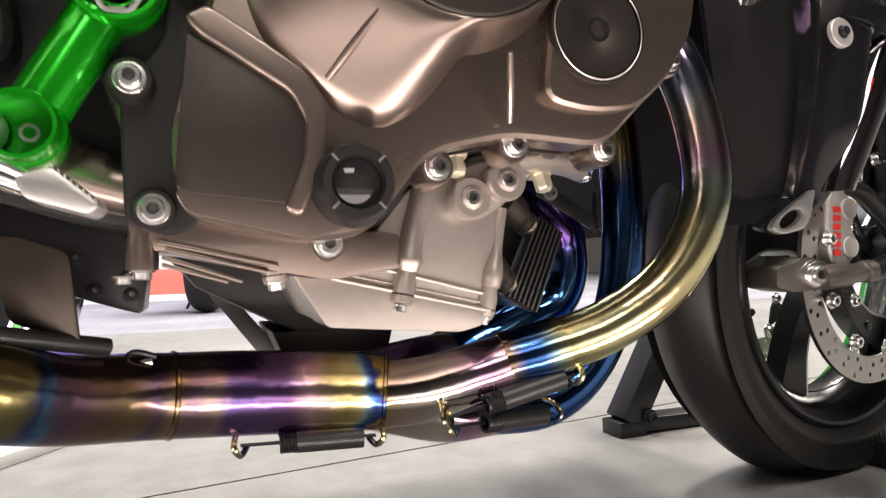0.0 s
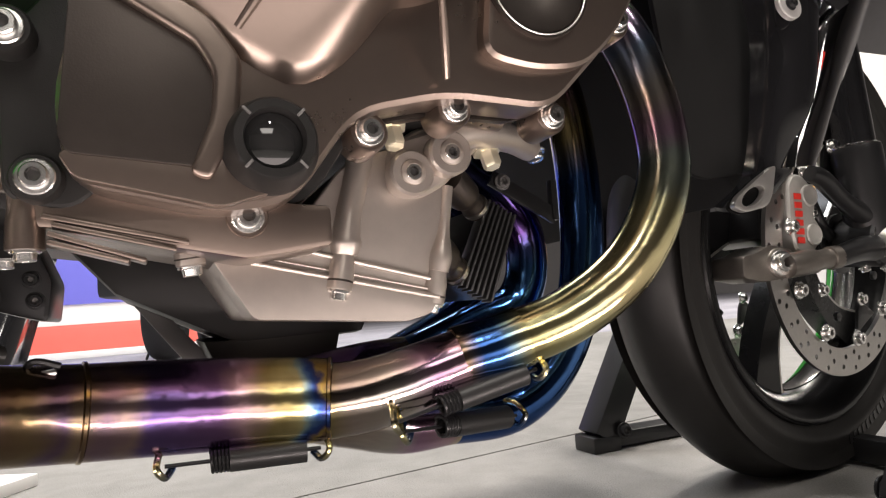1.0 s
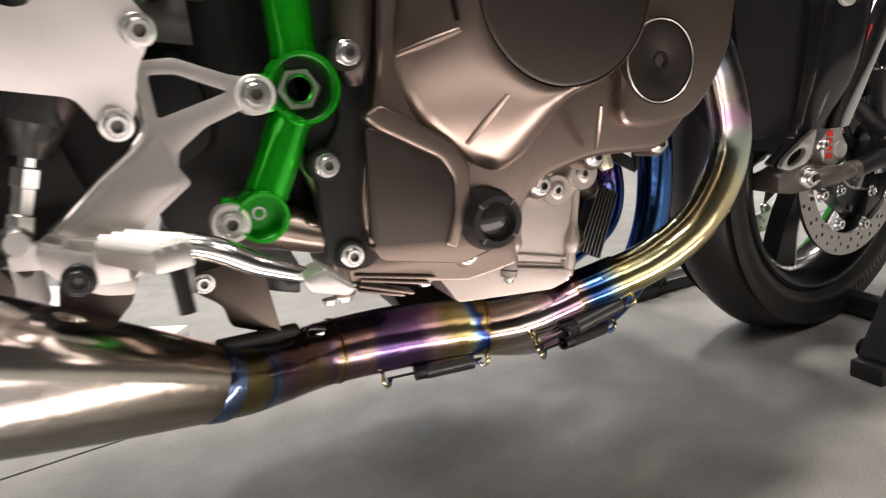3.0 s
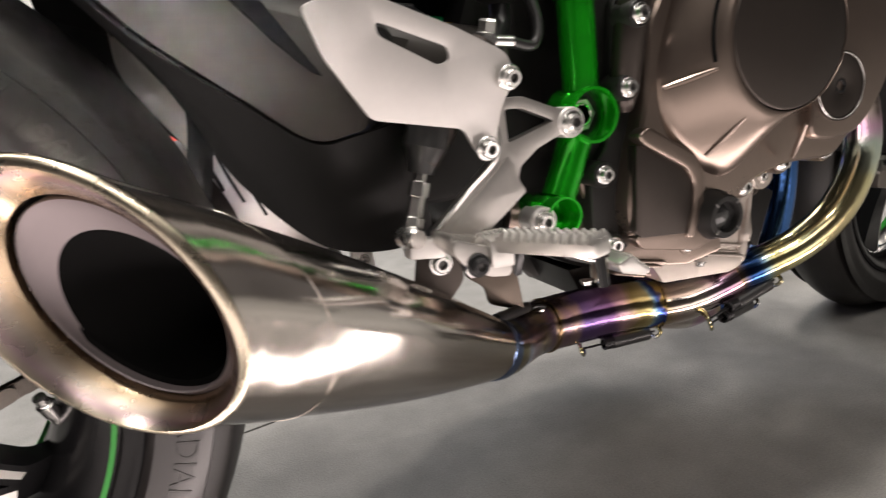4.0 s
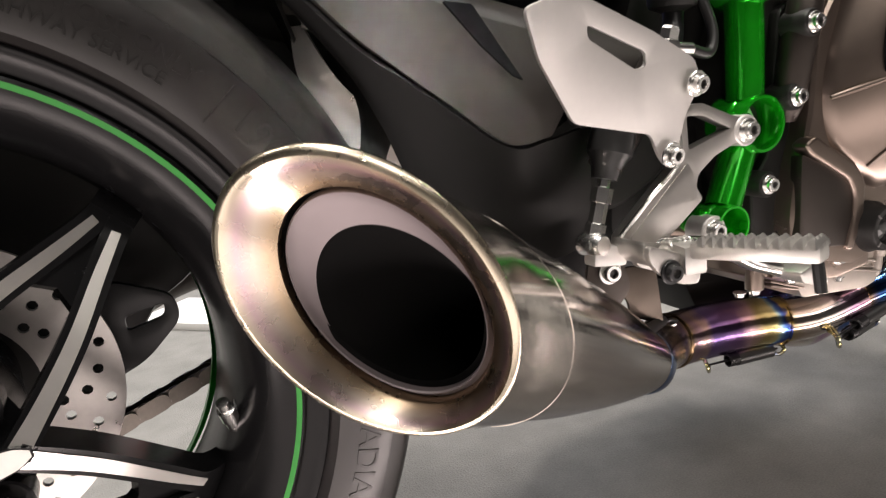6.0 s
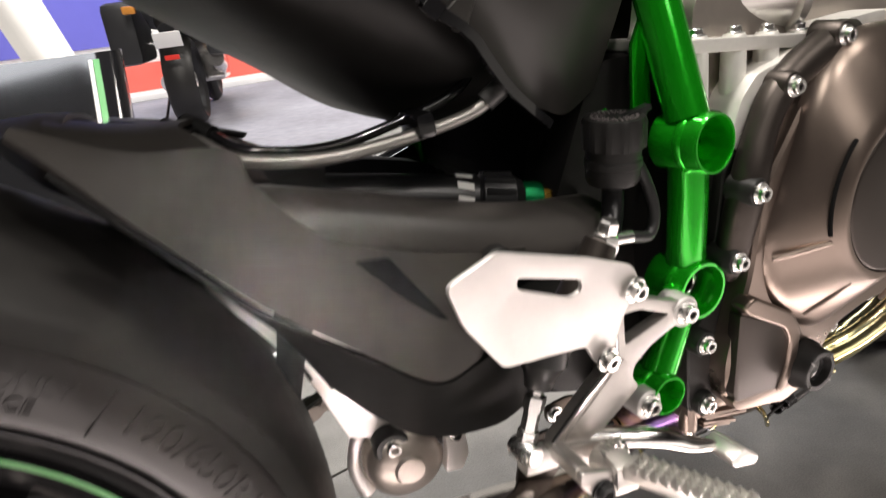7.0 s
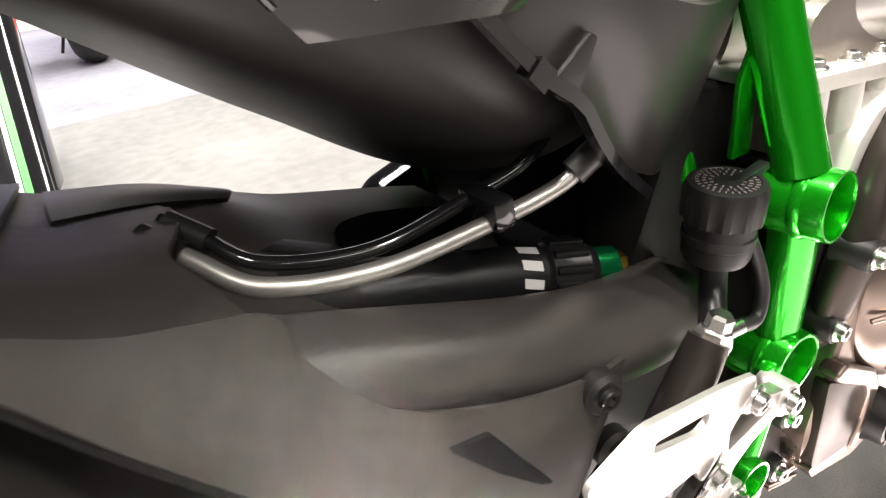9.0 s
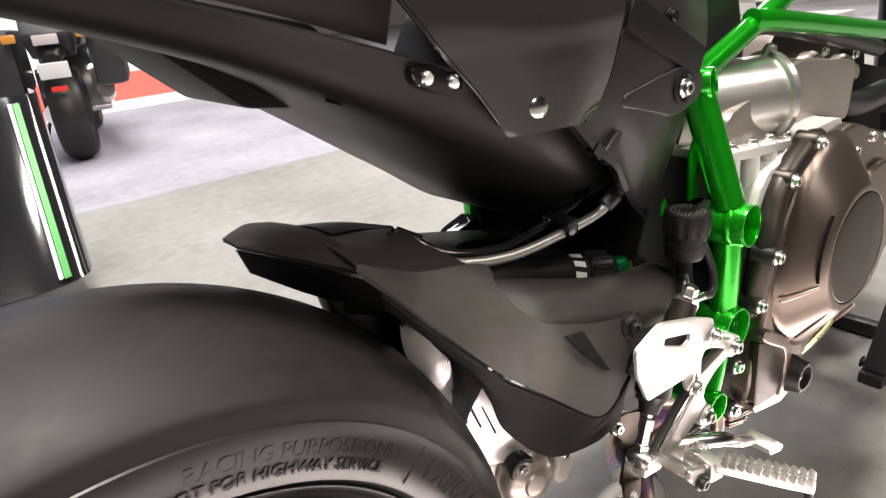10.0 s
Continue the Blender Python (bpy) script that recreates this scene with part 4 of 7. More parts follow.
    for x, y, z in ((0.094, 0.522, 0.2155), (-0.005, 0.452, 0.245)):
        cl = part("spring_tab", box((x, y, z), (0.016, 0.012, 0.004), Matrix.Rotation(radians(-8), 4, "Y"), 0.001), ALUBRIGHT, mid)
        part("tab_hook", tube(bmesh.new(), [(x - 0.012, y, z), (x - 0.004, y - 0.006, z + 0.008), (x + 0.01, y - 0.004, z + 0.004)], 0.0022, 12, 8), DARKMETAL, cl)
    part("spring_sleeve", tube(bmesh.new(), [(0.01, 0.452, 0.247), (0.075, 0.507, 0.229)], 0.006, 4, 14), HOSEBLACK, mid)


exhaust()


def muffler():
    tip = heat("muffler_titanium", [(0.0, (0.36, 0.31, 0.25)), (0.02, (0.52, 0.46, 0.37)), (0.2, (0.72, 0.68, 0.64)), (0.4, (0.70, 0.65, 0.60))], 0.13, 0.04, 0.05, 0.06)
    root = V(-0.0016, 0.446, 0.222)
    face_n = V(-0.468, -0.861, -0.196).normalized()
    lip_c, core_c = V(-0.2979, 0.2634, 0.3888), V(-0.2875, 0.2698, 0.3841)
    n, k = 96, 40

    def oval(c, semi, other, turn, th):
        u = face_n.cross(V(0, 0, 1)).normalized()
        v = u.cross(face_n)
        x, y = semi * math.cos(th), other * math.sin(th)
        return c + u * (x * math.cos(turn) - y * math.sin(turn)) + v * (x * math.sin(turn) + y * math.cos(turn))

    def ring(bm, pts):
        return [bm.verts.new(p) for p in pts]

    def loft(bm, rings, us=None):
        uv = bm.loops.layers.uv.verify()
        for j, (p, q) in enumerate(zip(rings, rings[1:])):
            for i in range(n):
                o = (i + 1) % n
                f = bm.faces.new((p[i], p[o], q[o], q[i]))
                if us:
                    for loop, uu in zip(f.loops, (us[j], us[j], us[j + 1], us[j + 1])):
                        loop[uv].uv = (uu, i / n)
        return bm

    angles = [2 * math.pi * i / n for i in range(n)]
    rim = [oval(lip_c, 0.0865, 0.0635, 1.004, t) for t in angles]
    edge = [oval(core_c, 0.0679, 0.0454, 1.0655, t) for t in angles]
    axis = (lip_c - root).normalized()
    start = []
    for p in rim:
        d = p - root
        d -= axis * d.dot(axis)
        start.append(root + d.normalized() * 0.0300)

    def gen(i, s, dr=0.0):
        p = start[i].lerp(rim[i], s)
        out = p - root
        out = (out - axis * out.dot(axis)).normalized()
        swell = 0.0060 * math.sin(math.pi * min(1.0, s * 1.05)) + (0.0012 if s > 0.80 else 0.0) + dr
        return p + out * swell

    steps = [0, 0.02, 0.05] + [0.05 + 0.75 * j / 24 for j in range(1, 25)] + [0.8001, 0.806] + [0.806 + 0.194 * j / 8 for j in range(1, 9)]
    bm = bmesh.new()
    body = part("muffler", loft(bm, [ring(bm, [gen(i, s) for i in range(n)]) for s in steps], [0.38 * s for s in steps]), tip, bike, "conical brushed titanium muffler with slash-cut mouth")
    bm = bmesh.new()
    part("muffler_seam", loft(bm, [ring(bm, [gen(i, 0.80 + ds, dr) for i in range(n)]) for ds, dr in ((-0.004, -0.0012), (-0.002, 0.0003), (0.002, 0.0003), (0.004, -0.0012))], [0.1, 0.11, 0.12, 0.13]), tip, body)
    part("muffler_collar", lathe(bmesh.new(), [(0.028, -0.012), (0.0302, -0.011), (0.0312, -0.002), (0.0312, 0.004), (0.0302, 0.007)], aim(root, axis), 48), heat("collar_tint", [(0, (0.16, 0.24, 0.42)), (1, (0.28, 0.22, 0.30))], 0.16, 0.6), body, "blue tinted collar")
    # rolled lip: from the outer edge over a roll, then a smooth funnel down to the inner edge
    bm = bmesh.new()
    rows, us = [], []
    for j in range(9):
        ang = math.pi * j / 8
        rows.append([rim[i] + (rim[i] - lip_c).normalized() * (0.0028 * math.sin(ang) - 0.0035 * j / 8) + face_n * 0.0028 * (1 - math.cos(ang)) for i in range(n)])
        us.append(0.10 + 0.004 * j)
    for w, lift in ((0.14, 0.0052), (0.28, 0.0046), (0.45, 0.0034), (0.62, 0.0020), (0.80, 0.0008), (0.93, 0.0), (1.0, -0.0006), (1.0, -0.010)):
        rows.append([(rim[i] - (rim[i] - lip_c).normalized() * 0.0035).lerp(edge[i], w) + face_n * lift for i in range(n)])
        us.append(0.13 + 0.22 * w + (0.02 if lift < -0.005 else 0.0))
    lipm = heat("lip_titanium", [(0.0, (0.62, 0.55, 0.42)), (0.14, (0.64, 0.56, 0.44)), (0.19, (0.62, 0.46, 0.48)), (0.25, (0.66, 0.56, 0.48)), (0.31, (0.56, 0.43, 0.30)), (0.38, (0.34, 0.26, 0.17))], 0.27, 0.03, 0.0, 0.03)
    part("muffler_lip", loft(bm, [ring(bm, r) for r in rows], us), lipm, body, "polished rolled lip with straw tint")
    # inner tube, set back behind a dark gap
    tube_way = (-axis * 0.60 + V(0, 0, -0.40)) * 1.05

    def inner(s, lift, deep):
        return [core_c + (edge[i] - core_c) * s + face_n * lift + tube_way * deep for i in range(n)]
    bm = bmesh.new()
    part("mouth_gap", loft(bm, [ring(bm, inner(1.0, -0.009, 0)), ring(bm, inner(0.90, -0.012, 0.0))]), SOOTSHADE, body)
    bm = bmesh.new()
    part("inner_tube", loft(bm, [ring(bm, inner(s, lift, d)) for s, lift, d in ((0.952, -0.012, 0.0), (0.952, -0.0045, 0.0), (0.940, -0.0035, 0.0), (0.928, -0.0045, 0.0), (0.922, -0.0045, 0.008), (0.912, -0.0045, 0.017), (0.894, -0.0045, 0.0235))]), INNERTUBE, body, "grey blasted inner tube")
    bm = bmesh.new()
    deep = [ring(bm, inner(0.896, -0.0045, 0.0230)), ring(bm, [p - axis * 0.02 for p in inner(0.78, -0.0045, 0.027)]), ring(bm, [p - axis * 0.12 for p in inner(0.36, -0.0045, 0.020)])]
    loft(bm, deep)
    bm.faces.new(deep[-1])
    part("muffler_core", bm, SOOTSHADE, body, "black sooted core")
    # hanger tab
    tab = part("muffler_tab", slab(rounded([(-0.075, 0.345), (-0.045, 0.345), (-0.035, 0.31), (-0.055, 0.29), (-0.085, 0.30)], 0.008), 0.408, 0.412, bev=0.001), COVERDARK, body)
    bolt(tab, (-0.057, 0.408, 0.328), (-0.1, -1, 0), 0.008)


muffler()


# ---- the motorcycle: wheels ----
def ribbon(pts, w, d, deep, n=14):
    """A bar of width w (one, or one a point) and depth d along points; deep is the direction of its depth."""
    ws = w if isinstance(w, list) else [w] * len(pts)
    rows = spline([(*p, q) for p, q in zip(pts, ws)], n)
    rows = [(Vector(r[:3]), r[3]) for r in rows]
    bm = bmesh.new()
    rings = []
    for i, (p, wide) in enumerate(rows):
        t = (rows[min(i + 1, n - 1)][0] - rows[max(i - 1, 0)][0]).normalized()
        s = t.cross(deep).normalized() * (wide / 2)
        rings.append([bm.verts.new(q) for q in (p - s, p + s, p + s * 0.8 + deep * d, p - s * 0.8 + deep * d)])
    for a, b in zip(rings, rings[1:]):
        for i in range(4):
            bm.faces.new((a[i], a[(i + 1) % 4], b[(i + 1) % 4], b[i]))
    bm.faces.new(rings[0])
    bm.faces.new(rings[-1])
    return bm


MF = Matrix.Translation((0.902, 0.671, 0.281)) @ Matrix.Rotation(radians(9.8), 4, "Z") @ Matrix.Rotation(radians(3.4), 4, "X") @ FACING
MR = Matrix.Translation((-0.557, 0.495, 0.314)) @ Matrix.Rotation(radians(5.0), 4, "Z") @ Matrix.Rotation(radians(2.9), 4, "X") @ FACING


def letters(text, size, depth=0.0004):
    """The built-in font as a flat bmesh, centred, with its width."""
    cu = bpy.data.curves.new("letters", "FONT")
    cu.body, cu.size, cu.align_x, cu.align_y = text, size, "CENTER", "CENTER"
    cu.extrude = depth
    ob = bpy.data.objects.new("letters", cu)
    scene.collection.objects.link(ob)
    me = ob.evaluated_get(bpy.context.evaluated_depsgraph_get()).to_mesh()
    bm = bmesh.new()
    bm.from_mesh(me)
    ob.evaluated_get(bpy.context.evaluated_depsgraph_get()).to_mesh_clear()
    bpy.data.objects.remove(ob)
    bpy.data.curves.remove(cu)
    return bm


def on_sidewall(bm, m, r, mid, z, lean=0.0):
    """Bends flat letters round the wheel, at radius r and angle mid (degrees)."""
    for v in bm.verts:
        rad = r + v.co.y
        a = radians(mid) - v.co.x / r
        v.co = m @ V(rad * math.cos(a), rad * math.sin(a), z - lean * v.co.y - v.co.z)
    return bm


def wheel(m, R, half, rim_r, label):
    w = bmesh.new()
    hw = half * 0.80
    shoulder = [(rim_r + 0.002, -hw), (rim_r + 0.018, -hw - 0.010), (rim_r + 0.035, -half + 0.002), (rim_r + 0.052, -half), (R - 0.040, -half + 0.003), (R - 0.030, -half + 0.009), (R - 0.019, -half * 0.74), (R - 0.008, -half * 0.46), (R - 0.002, -half * 0.2), (R, 0)]
    prof = shoulder + [(r, -h) for r, h in shoulder[-2::-1]]
    rows = spline(prof, 60)
    lathe(w, [(float(r), float(h)) for r, h in rows], m, 128)
    return part("tyre", w, RUBBER, bike, label)


def front_wheel():
    hub = part("front_wheel", lathe(bmesh.new(), [(0.216, -0.049), (0.219, -0.048), (0.221, -0.045), (0.213, -0.040), (0.200, -0.030), (0.192, -0.012), (0.190, 0.012), (0.200, 0.030), (0.213, 0.040), (0.221, 0.045), (0.219, 0.049), (0.210, 0.046), (0.192, 0.030), (0.183, 0.012), (0.183, -0.012), (0.192, -0.030), (0.208, -0.047)], MF, 96, True), WHEELBLACK, bike, "gloss black forged front wheel")
    part("rim_barrel", lathe(bmesh.new(), [(0.2065, 0.045), (0.190, 0.029), (0.1815, 0.012), (0.1815, -0.008)], MF, 96), ALUBRIGHT, hub, "polished inner rim barrel")
    part("rim_stripe", lathe(bmesh.new(), [(0.1985, 0.0395), (0.1925, 0.0325), (0.187, 0.0245)], MF, 96), GREENTRIM, hub, "green rim stripe")
    part("wheel_hub", lathe(bmesh.new(), [(0, -0.055), (0.022, -0.055), (0.030, -0.045), (0.030, 0.045), (0.022, 0.055), (0, 0.055)], MF, 32), WHEELBLACK, hub)
    inward = MF.to_3x3() @ V(0, 0, 1)
    at = lambda r, a, z: MF @ V(r * math.cos(radians(a)), r * math.sin(radians(a)), z)
    for k in range(5):
        a = -111 + 72 * k
        spoke = part("spoke", ribbon([at(r, a + t, z) for r, t, z in ((0.026, -26, -0.030), (0.075, -18, -0.027), (0.130, -9, -0.022), (0.192, 0, -0.018))], [0.026, 0.028, 0.036, 0.058], 0.030, inward, 14), WHEELBLACK, hub)
        # pale strip paints the light caught along the black spoke's edge
        part("spoke_lit_edge", ribbon([at(r, a + t, z - 0.001) for r, t, z in ((0.080, -8, -0.026), (0.130, -0.5, -0.021), (0.188, 8.5, -0.017))], [0.002, 0.003, 0.003], 0.006, inward, 10), ALU, spoke, "pale strip painting the lit spoke edge")
    tyre = wheel(MF, 0.2905, 0.056, 0.218, "smooth black front racing tyre")
    for mid, n in ((-66, 11),):
        for i in range(n):
            b = plate([(-0.0035, -0.006), (0.0035, -0.006), (0.0035, 0.006), (-0.0035, 0.006)], 0.0008, bev=0)
            part("sidewall_mark", on_sidewall(b, MF, 0.247, mid + (i - n / 2) * 2.6, -0.0548), DARKMETAL, tyre)
    # both brake discs
    for s in (-1, 1):
        z = 0.079 * s
        part("brake_disc", drilled(0.1575, 0.125, 0.005, MF @ Matrix.Translation((0, 0, z))), STEEL, hub, "drilled steel brake disc")
        part("disc_carrier", plate(star(0.112, 0.066, 10, radians(26)), 0.004, MF @ Matrix.Translation((0, 0, z)), [ring_of((0, 0), 0.036, 20)] + [ring_of((0.088 * math.cos(radians(44 + 36 * k)), 0.088 * math.sin(radians(44 + 36 * k))), 0.0055, 10) for k in range(0, 10, 2)], 0.001), DARKMETAL, hub, "black disc carrier")
        for k in range(10):
            bolt(hub, at(0.1155, 26 + 36 * k, z - 0.003), -inward, 0.0075)
        for k in range(5):
            bolt(hub, at(0.0760, 8 + 72 * k, z - 0.002), -inward, 0.0062)


def star(ro, ri, n, turn=0.0):
    out = []
    for k in range(n):
        a = turn + 2 * math.pi * k / n
        out += [(ro * math.cos(a - 0.10), ro * math.sin(a - 0.10)), (ro * 1.07 * math.cos(a), ro * 1.07 * math.sin(a)), (ro * math.cos(a + 0.10), ro * math.sin(a + 0.10))]
        out += [((ri + 0.022) * math.cos(a + 0.22), (ri + 0.022) * math.sin(a + 0.22)), ((ri + 0.016) * math.cos(a + math.pi / n), (ri + 0.016) * math.sin(a + math.pi / n)), ((ri + 0.022) * math.cos(a + 2 * math.pi / n - 0.22), (ri + 0.022) * math.sin(a + 2 * math.pi / n - 0.22))]
    return out


def drilled(ro, ri, t, m, hole=0.0032, step=0.0095):
    """A brake rotor: a ring with rows of real holes."""
    holes = [ring_of((0, 0), ri, 60)]
    mid = (ro + ri) / 2
    for k in range(30):
        a = 2 * math.pi * k / 30
        for dr, da in ((step, 0.0), (0.0, 0.075), (-step, 0.0)) if k % 2 else ((step * 0.58, 0.02), (-step * 0.63, 0.06)):
            holes.append(ring_of(((mid + dr) * math.cos(a + da), (mid + dr) * math.sin(a + da)), hole, 8))
    return plate(ring_of((0, 0), ro, 90), t, m, holes, 0)


front_wheel()


def carbon():
    m, nt, b = shader("carbon_weave")
    tc = nt.nodes.new("ShaderNodeTexCoord")
    w = nt.nodes.new("ShaderNodeTexWave")
    w.inputs["Scale"].default_value, w.inputs["Distortion"].default_value = 90, 0.3
    w.bands_direction = "DIAGONAL"
    nt.links.new(tc.outputs["Object"], w.inputs["Vector"])
    r = nt.nodes.new("ShaderNodeMapRange")
    r.inputs["To Min"].default_value, r.inputs["To Max"].default_value = 0.01, 0.10
    nt.links.new(w.outputs["Fac"], r.inputs["Value"])
    nt.links.new(r.outputs[0], b.inputs["Base Color"])
    b.inputs["Roughness"].default_value, b.inputs["Coat Weight"].default_value = 0.35, 0.6
    return m


def front_end():
    # right fork leg, axle clamp, caliper and bracket
    foot = MF @ V(0, 0, -0.114)
    out = MF.to_3x3() @ V(0, 0, -1)
    rake = (V(0.915, 0.585, 0.60) - V(0.930, 0.577, 0.281)).normalized()
    fork = part("fork_leg", tube(bmesh.new(), [tuple(foot) + (0.022,), tuple(foot + rake * 0.04) + (0.026,), tuple(foot + rake * 0.105) + (0.027,), tuple(foot + rake * 0.110) + (0.025,)], None, 16, 28), DARKMETAL, bike, "black fork leg with bright seal ring")
    part("fork_tube", tube(bmesh.new(), [tuple(foot + rake * 0.108), tuple(foot + rake * 0.60)], 0.0220, 6, 28), GLOSSBLACK, fork)
    part("fork_seal", lathe(bmesh.new(), [(0.022, 0), (0.0258, 0.001), (0.0258, 0.005), (0.022, 0.007)], aim(foot + rake * 0.108, rake), 32), ALUBRIGHT, fork)
    part("axle_clamp", lathe(bmesh.new(), [(0, -0.034), (0.026, -0.034), (0.029, -0.030), (0.029, 0.010), (0.026, 0.013), (0, 0.013)], aim(foot, out), 32), DARKMETAL, fork)
    for d in (-0.012, 0.012):
        bolt(fork, foot + V(0, 0, -0.029) + out * d, (0, -0.3, -1), 0.0055)
    part("axle_bobbin", lathe(bmesh.new(), [(0, 0.0), (0.0185, 0.0), (0.0185, 0.026), (0.0172, 0.0265), (0.0172, 0.031), (0.0185, 0.0315), (0.0185, 0.060), (0.0172, 0.062), (0.011, 0.062), (0.010, 0.055), (0, 0.055)], aim(foot + out * 0.012, out), 36), ALU, fork, "bright turned axle bobbin")
    low = part("caliper_arm", tube(bmesh.new(), [tuple(foot + V(-0.018, -0.012, -0.008)) + (0.015,), (0.880, 0.548, 0.2655, 0.0135), (0.842, 0.548, 0.2580, 0.0115)], None, 14, 18), DARKMETAL, fork, "cast fork foot bracket")
    part("arm_sleeve", lathe(bmesh.new(), [(0.0118, 0), (0.0128, 0.001), (0.0128, 0.012), (0.0110, 0.013), (0.0110, 0.030), (0.0135, 0.034), (0.0135, 0.070), (0, 0.074)], aim((0.846, 0.549, 0.2588), (-1, 0.12, -0.09)), 24), TITAN, low, "bare metal arm end")
    part("caliper_arm", tube(bmesh.new(), [tuple(foot + V(-0.010, -0.006, 0.026)) + (0.013,), (0.876, 0.556, 0.322, 0.0105), (0.838, 0.550, 0.3455, 0.0105), (0.820, 0.550, 0.352, 0.009)], None, 14, 16), DARKMETAL, fork)
    part("caliper_arm", tube(bmesh.new(), [tuple(foot + V(-0.030, 0.030, 0.010)), (0.872, 0.585, 0.300), (0.856, 0.585, 0.335)], 0.0075, 10, 12), DARKMETAL, fork)
    part("caliper_mount", slab(rounded([(0.722, 0.243), (0.752, 0.237), (0.796, 0.240), (0.806, 0.256), (0.796, 0.272), (0.765, 0.277), (0.742, 0.268), (0.724, 0.266)], 0.006), 0.565, 0.612, bev=0.003), TITAN, fork, "dull metal caliper mount")
    part("bolt_seat", lathe(bmesh.new(), [(0, -0.008), (0.0165, -0.008), (0.0165, 0.0), (0.0155, 0.0012), (0, 0.0012)], aim((0.774, 0.563, 0.2565), (-0.2, -1, 0)), 28), TITAN, fork)
    bolt(fork, (0.774, 0.5615, 0.2565), (-0.2, -1, 0), 0.0105)
    body = rounded([(0.806, 0.268), (0.820, 0.262), (0.838, 0.268), (0.849, 0.282), (0.848, 0.298), (0.841, 0.306), (0.846, 0.321), (0.844, 0.340), (0.830, 0.354), (0.814, 0.356), (0.804, 0.344), (0.800, 0.306)], 0.007)
    cal = part("brake_caliper", slab(body, 0.566, 0.625, bev=0.006, seg=3), ALUCAST, bike, "grey monobloc brake caliper with red lettering bars")
    part("caliper_bridge", slab(rounded([(0.770, 0.285), (0.800, 0.278), (0.802, 0.330), (0.778, 0.322)], 0.005), 0.585, 0.66, bev=0.004), DARKMETAL, cal)
    for z in (0.286, 0.330):
        part("piston_cap", lathe(bmesh.new(), [(0.0125, -0.004), (0.0125, 0.001), (0.011, 0.002), (0.0085, 0.0005), (0, 0.0005)], aim((0.834, 0.565, z), (0, -1, 0)), 24), ALUCAST, cal)
    for k in range(6):
        part("maker_bar", box((0.813 + 0.0004 * k, 0.5645, 0.280 + 0.0098 * k), (0.0105, 0.0012, 0.0068), Matrix.Rotation(radians(4), 4, "Y"), 0.0002), RED, cal)
    # radiator, its side panel and the bright fairing edge
    rad = part("radiator", box((0.62, 0.72, 0.50), (0.05, 0.46, 0.38), Matrix.Rotation(radians(-14), 4, "Y"), 0.004), RADBLACK, bike, "black radiator core")
    part("radiator_side", slab(rounded([(0.545, 0.66), (0.560, 0.50), (0.578, 0.336), (0.600, 0.330), (0.682, 0.340), (0.70, 0.42), (0.73, 0.62)], 0.008), 0.480, 0.486, bev=0.001), RADBLACK, rad, "plain black radiator shroud")
    panel = part("fairing_stay", surface([[(0.606, 0.480, 0.302), (0.610, 0.468, 0.299), (0.632, 0.464, 0.302), (0.652, 0.464, 0.318)],
                                          [(0.640, 0.478, 0.330), (0.648, 0.465, 0.332), (0.662, 0.461, 0.335), (0.680, 0.460, 0.340)],
                                          [(0.652, 0.470, 0.40), (0.664, 0.450, 0.40), (0.690, 0.444, 0.40), (0.704, 0.452, 0.40)],
                                          [(0.660, 0.470, 0.475), (0.672, 0.446, 0.475), (0.705, 0.440, 0.475), (0.722, 0.452, 0.475)],
                                          [(0.640, 0.470, 0.57), (0.650, 0.430, 0.57), (0.705, 0.425, 0.56), (0.760, 0.452, 0.54)]], 24, 14, 0.004), GLOSSBLACK, bike, "glossy black lower fairing panel")
    eye = [(0.599, 0.301), (0.604, 0.309), (0.629, 0.325), (0.653, 0.338), (0.645, 0.311), (0.637, 0.301), (0.611, 0.296)]
    oval = [(0.622 + 0.0135 * math.cos(t) - 0.002 * math.sin(t), 0.310 + 0.0062 * math.sin(t) + 0.0062 * math.cos(t)) for t in [2 * math.pi * k / 24 for k in range(24)]]
    part("stay_eye", slab(rounded(eye, 0.006), 0.4530, 0.4590, [oval], 0.0008), ALU, panel, "bare metal eye with oval hole")
    # black sheet in the eye's outline paints the shadow behind it
    part("eye_shadow", slab(rounded([(x * 1.0, z - 0.001) for x, z in eye], 0.006), 0.4600, 0.4630, bev=0), SOOTSHADE, panel)
    edge = part("fairing_blade", surface([[(0.664, 0.466, 0.334), (0.672, 0.452, 0.334), (0.690, 0.450, 0.336), (0.703, 0.462, 0.340)],
                                          [(0.676, 0.462, 0.363), (0.684, 0.450, 0.363), (0.704, 0.449, 0.362), (0.718, 0.460, 0.362)],
                                          [(0.698, 0.460, 0.410), (0.708, 0.448, 0.408), (0.725, 0.447, 0.402), (0.737, 0.460, 0.396)],
                                          [(0.722, 0.458, 0.472), (0.736, 0.446, 0.470), (0.758, 0.446, 0.460), (0.776, 0.460, 0.450)],
                                          [(0.765, 0.455, 0.535), (0.780, 0.442, 0.535), (0.800, 0.442, 0.528), (0.820, 0.458, 0.522)],
                                          [(0.820, 0.452, 0.61), (0.835, 0.438, 0.61), (0.860, 0.438, 0.60), (0.880, 0.456, 0.59)]], 30, 14, 0.004), MIRROR, bike, "mirror-finished black fairing blade")
    part("blade_mark", surface([[(0.703, 0.4455, 0.398), (0.714, 0.4450, 0.393)], [(0.709, 0.4450, 0.412), (0.723, 0.4445, 0.405)], [(0.718, 0.4440, 0.440), (0.725, 0.4438, 0.436)]], 10, 4, 0.0006), RED, edge, "red mark")
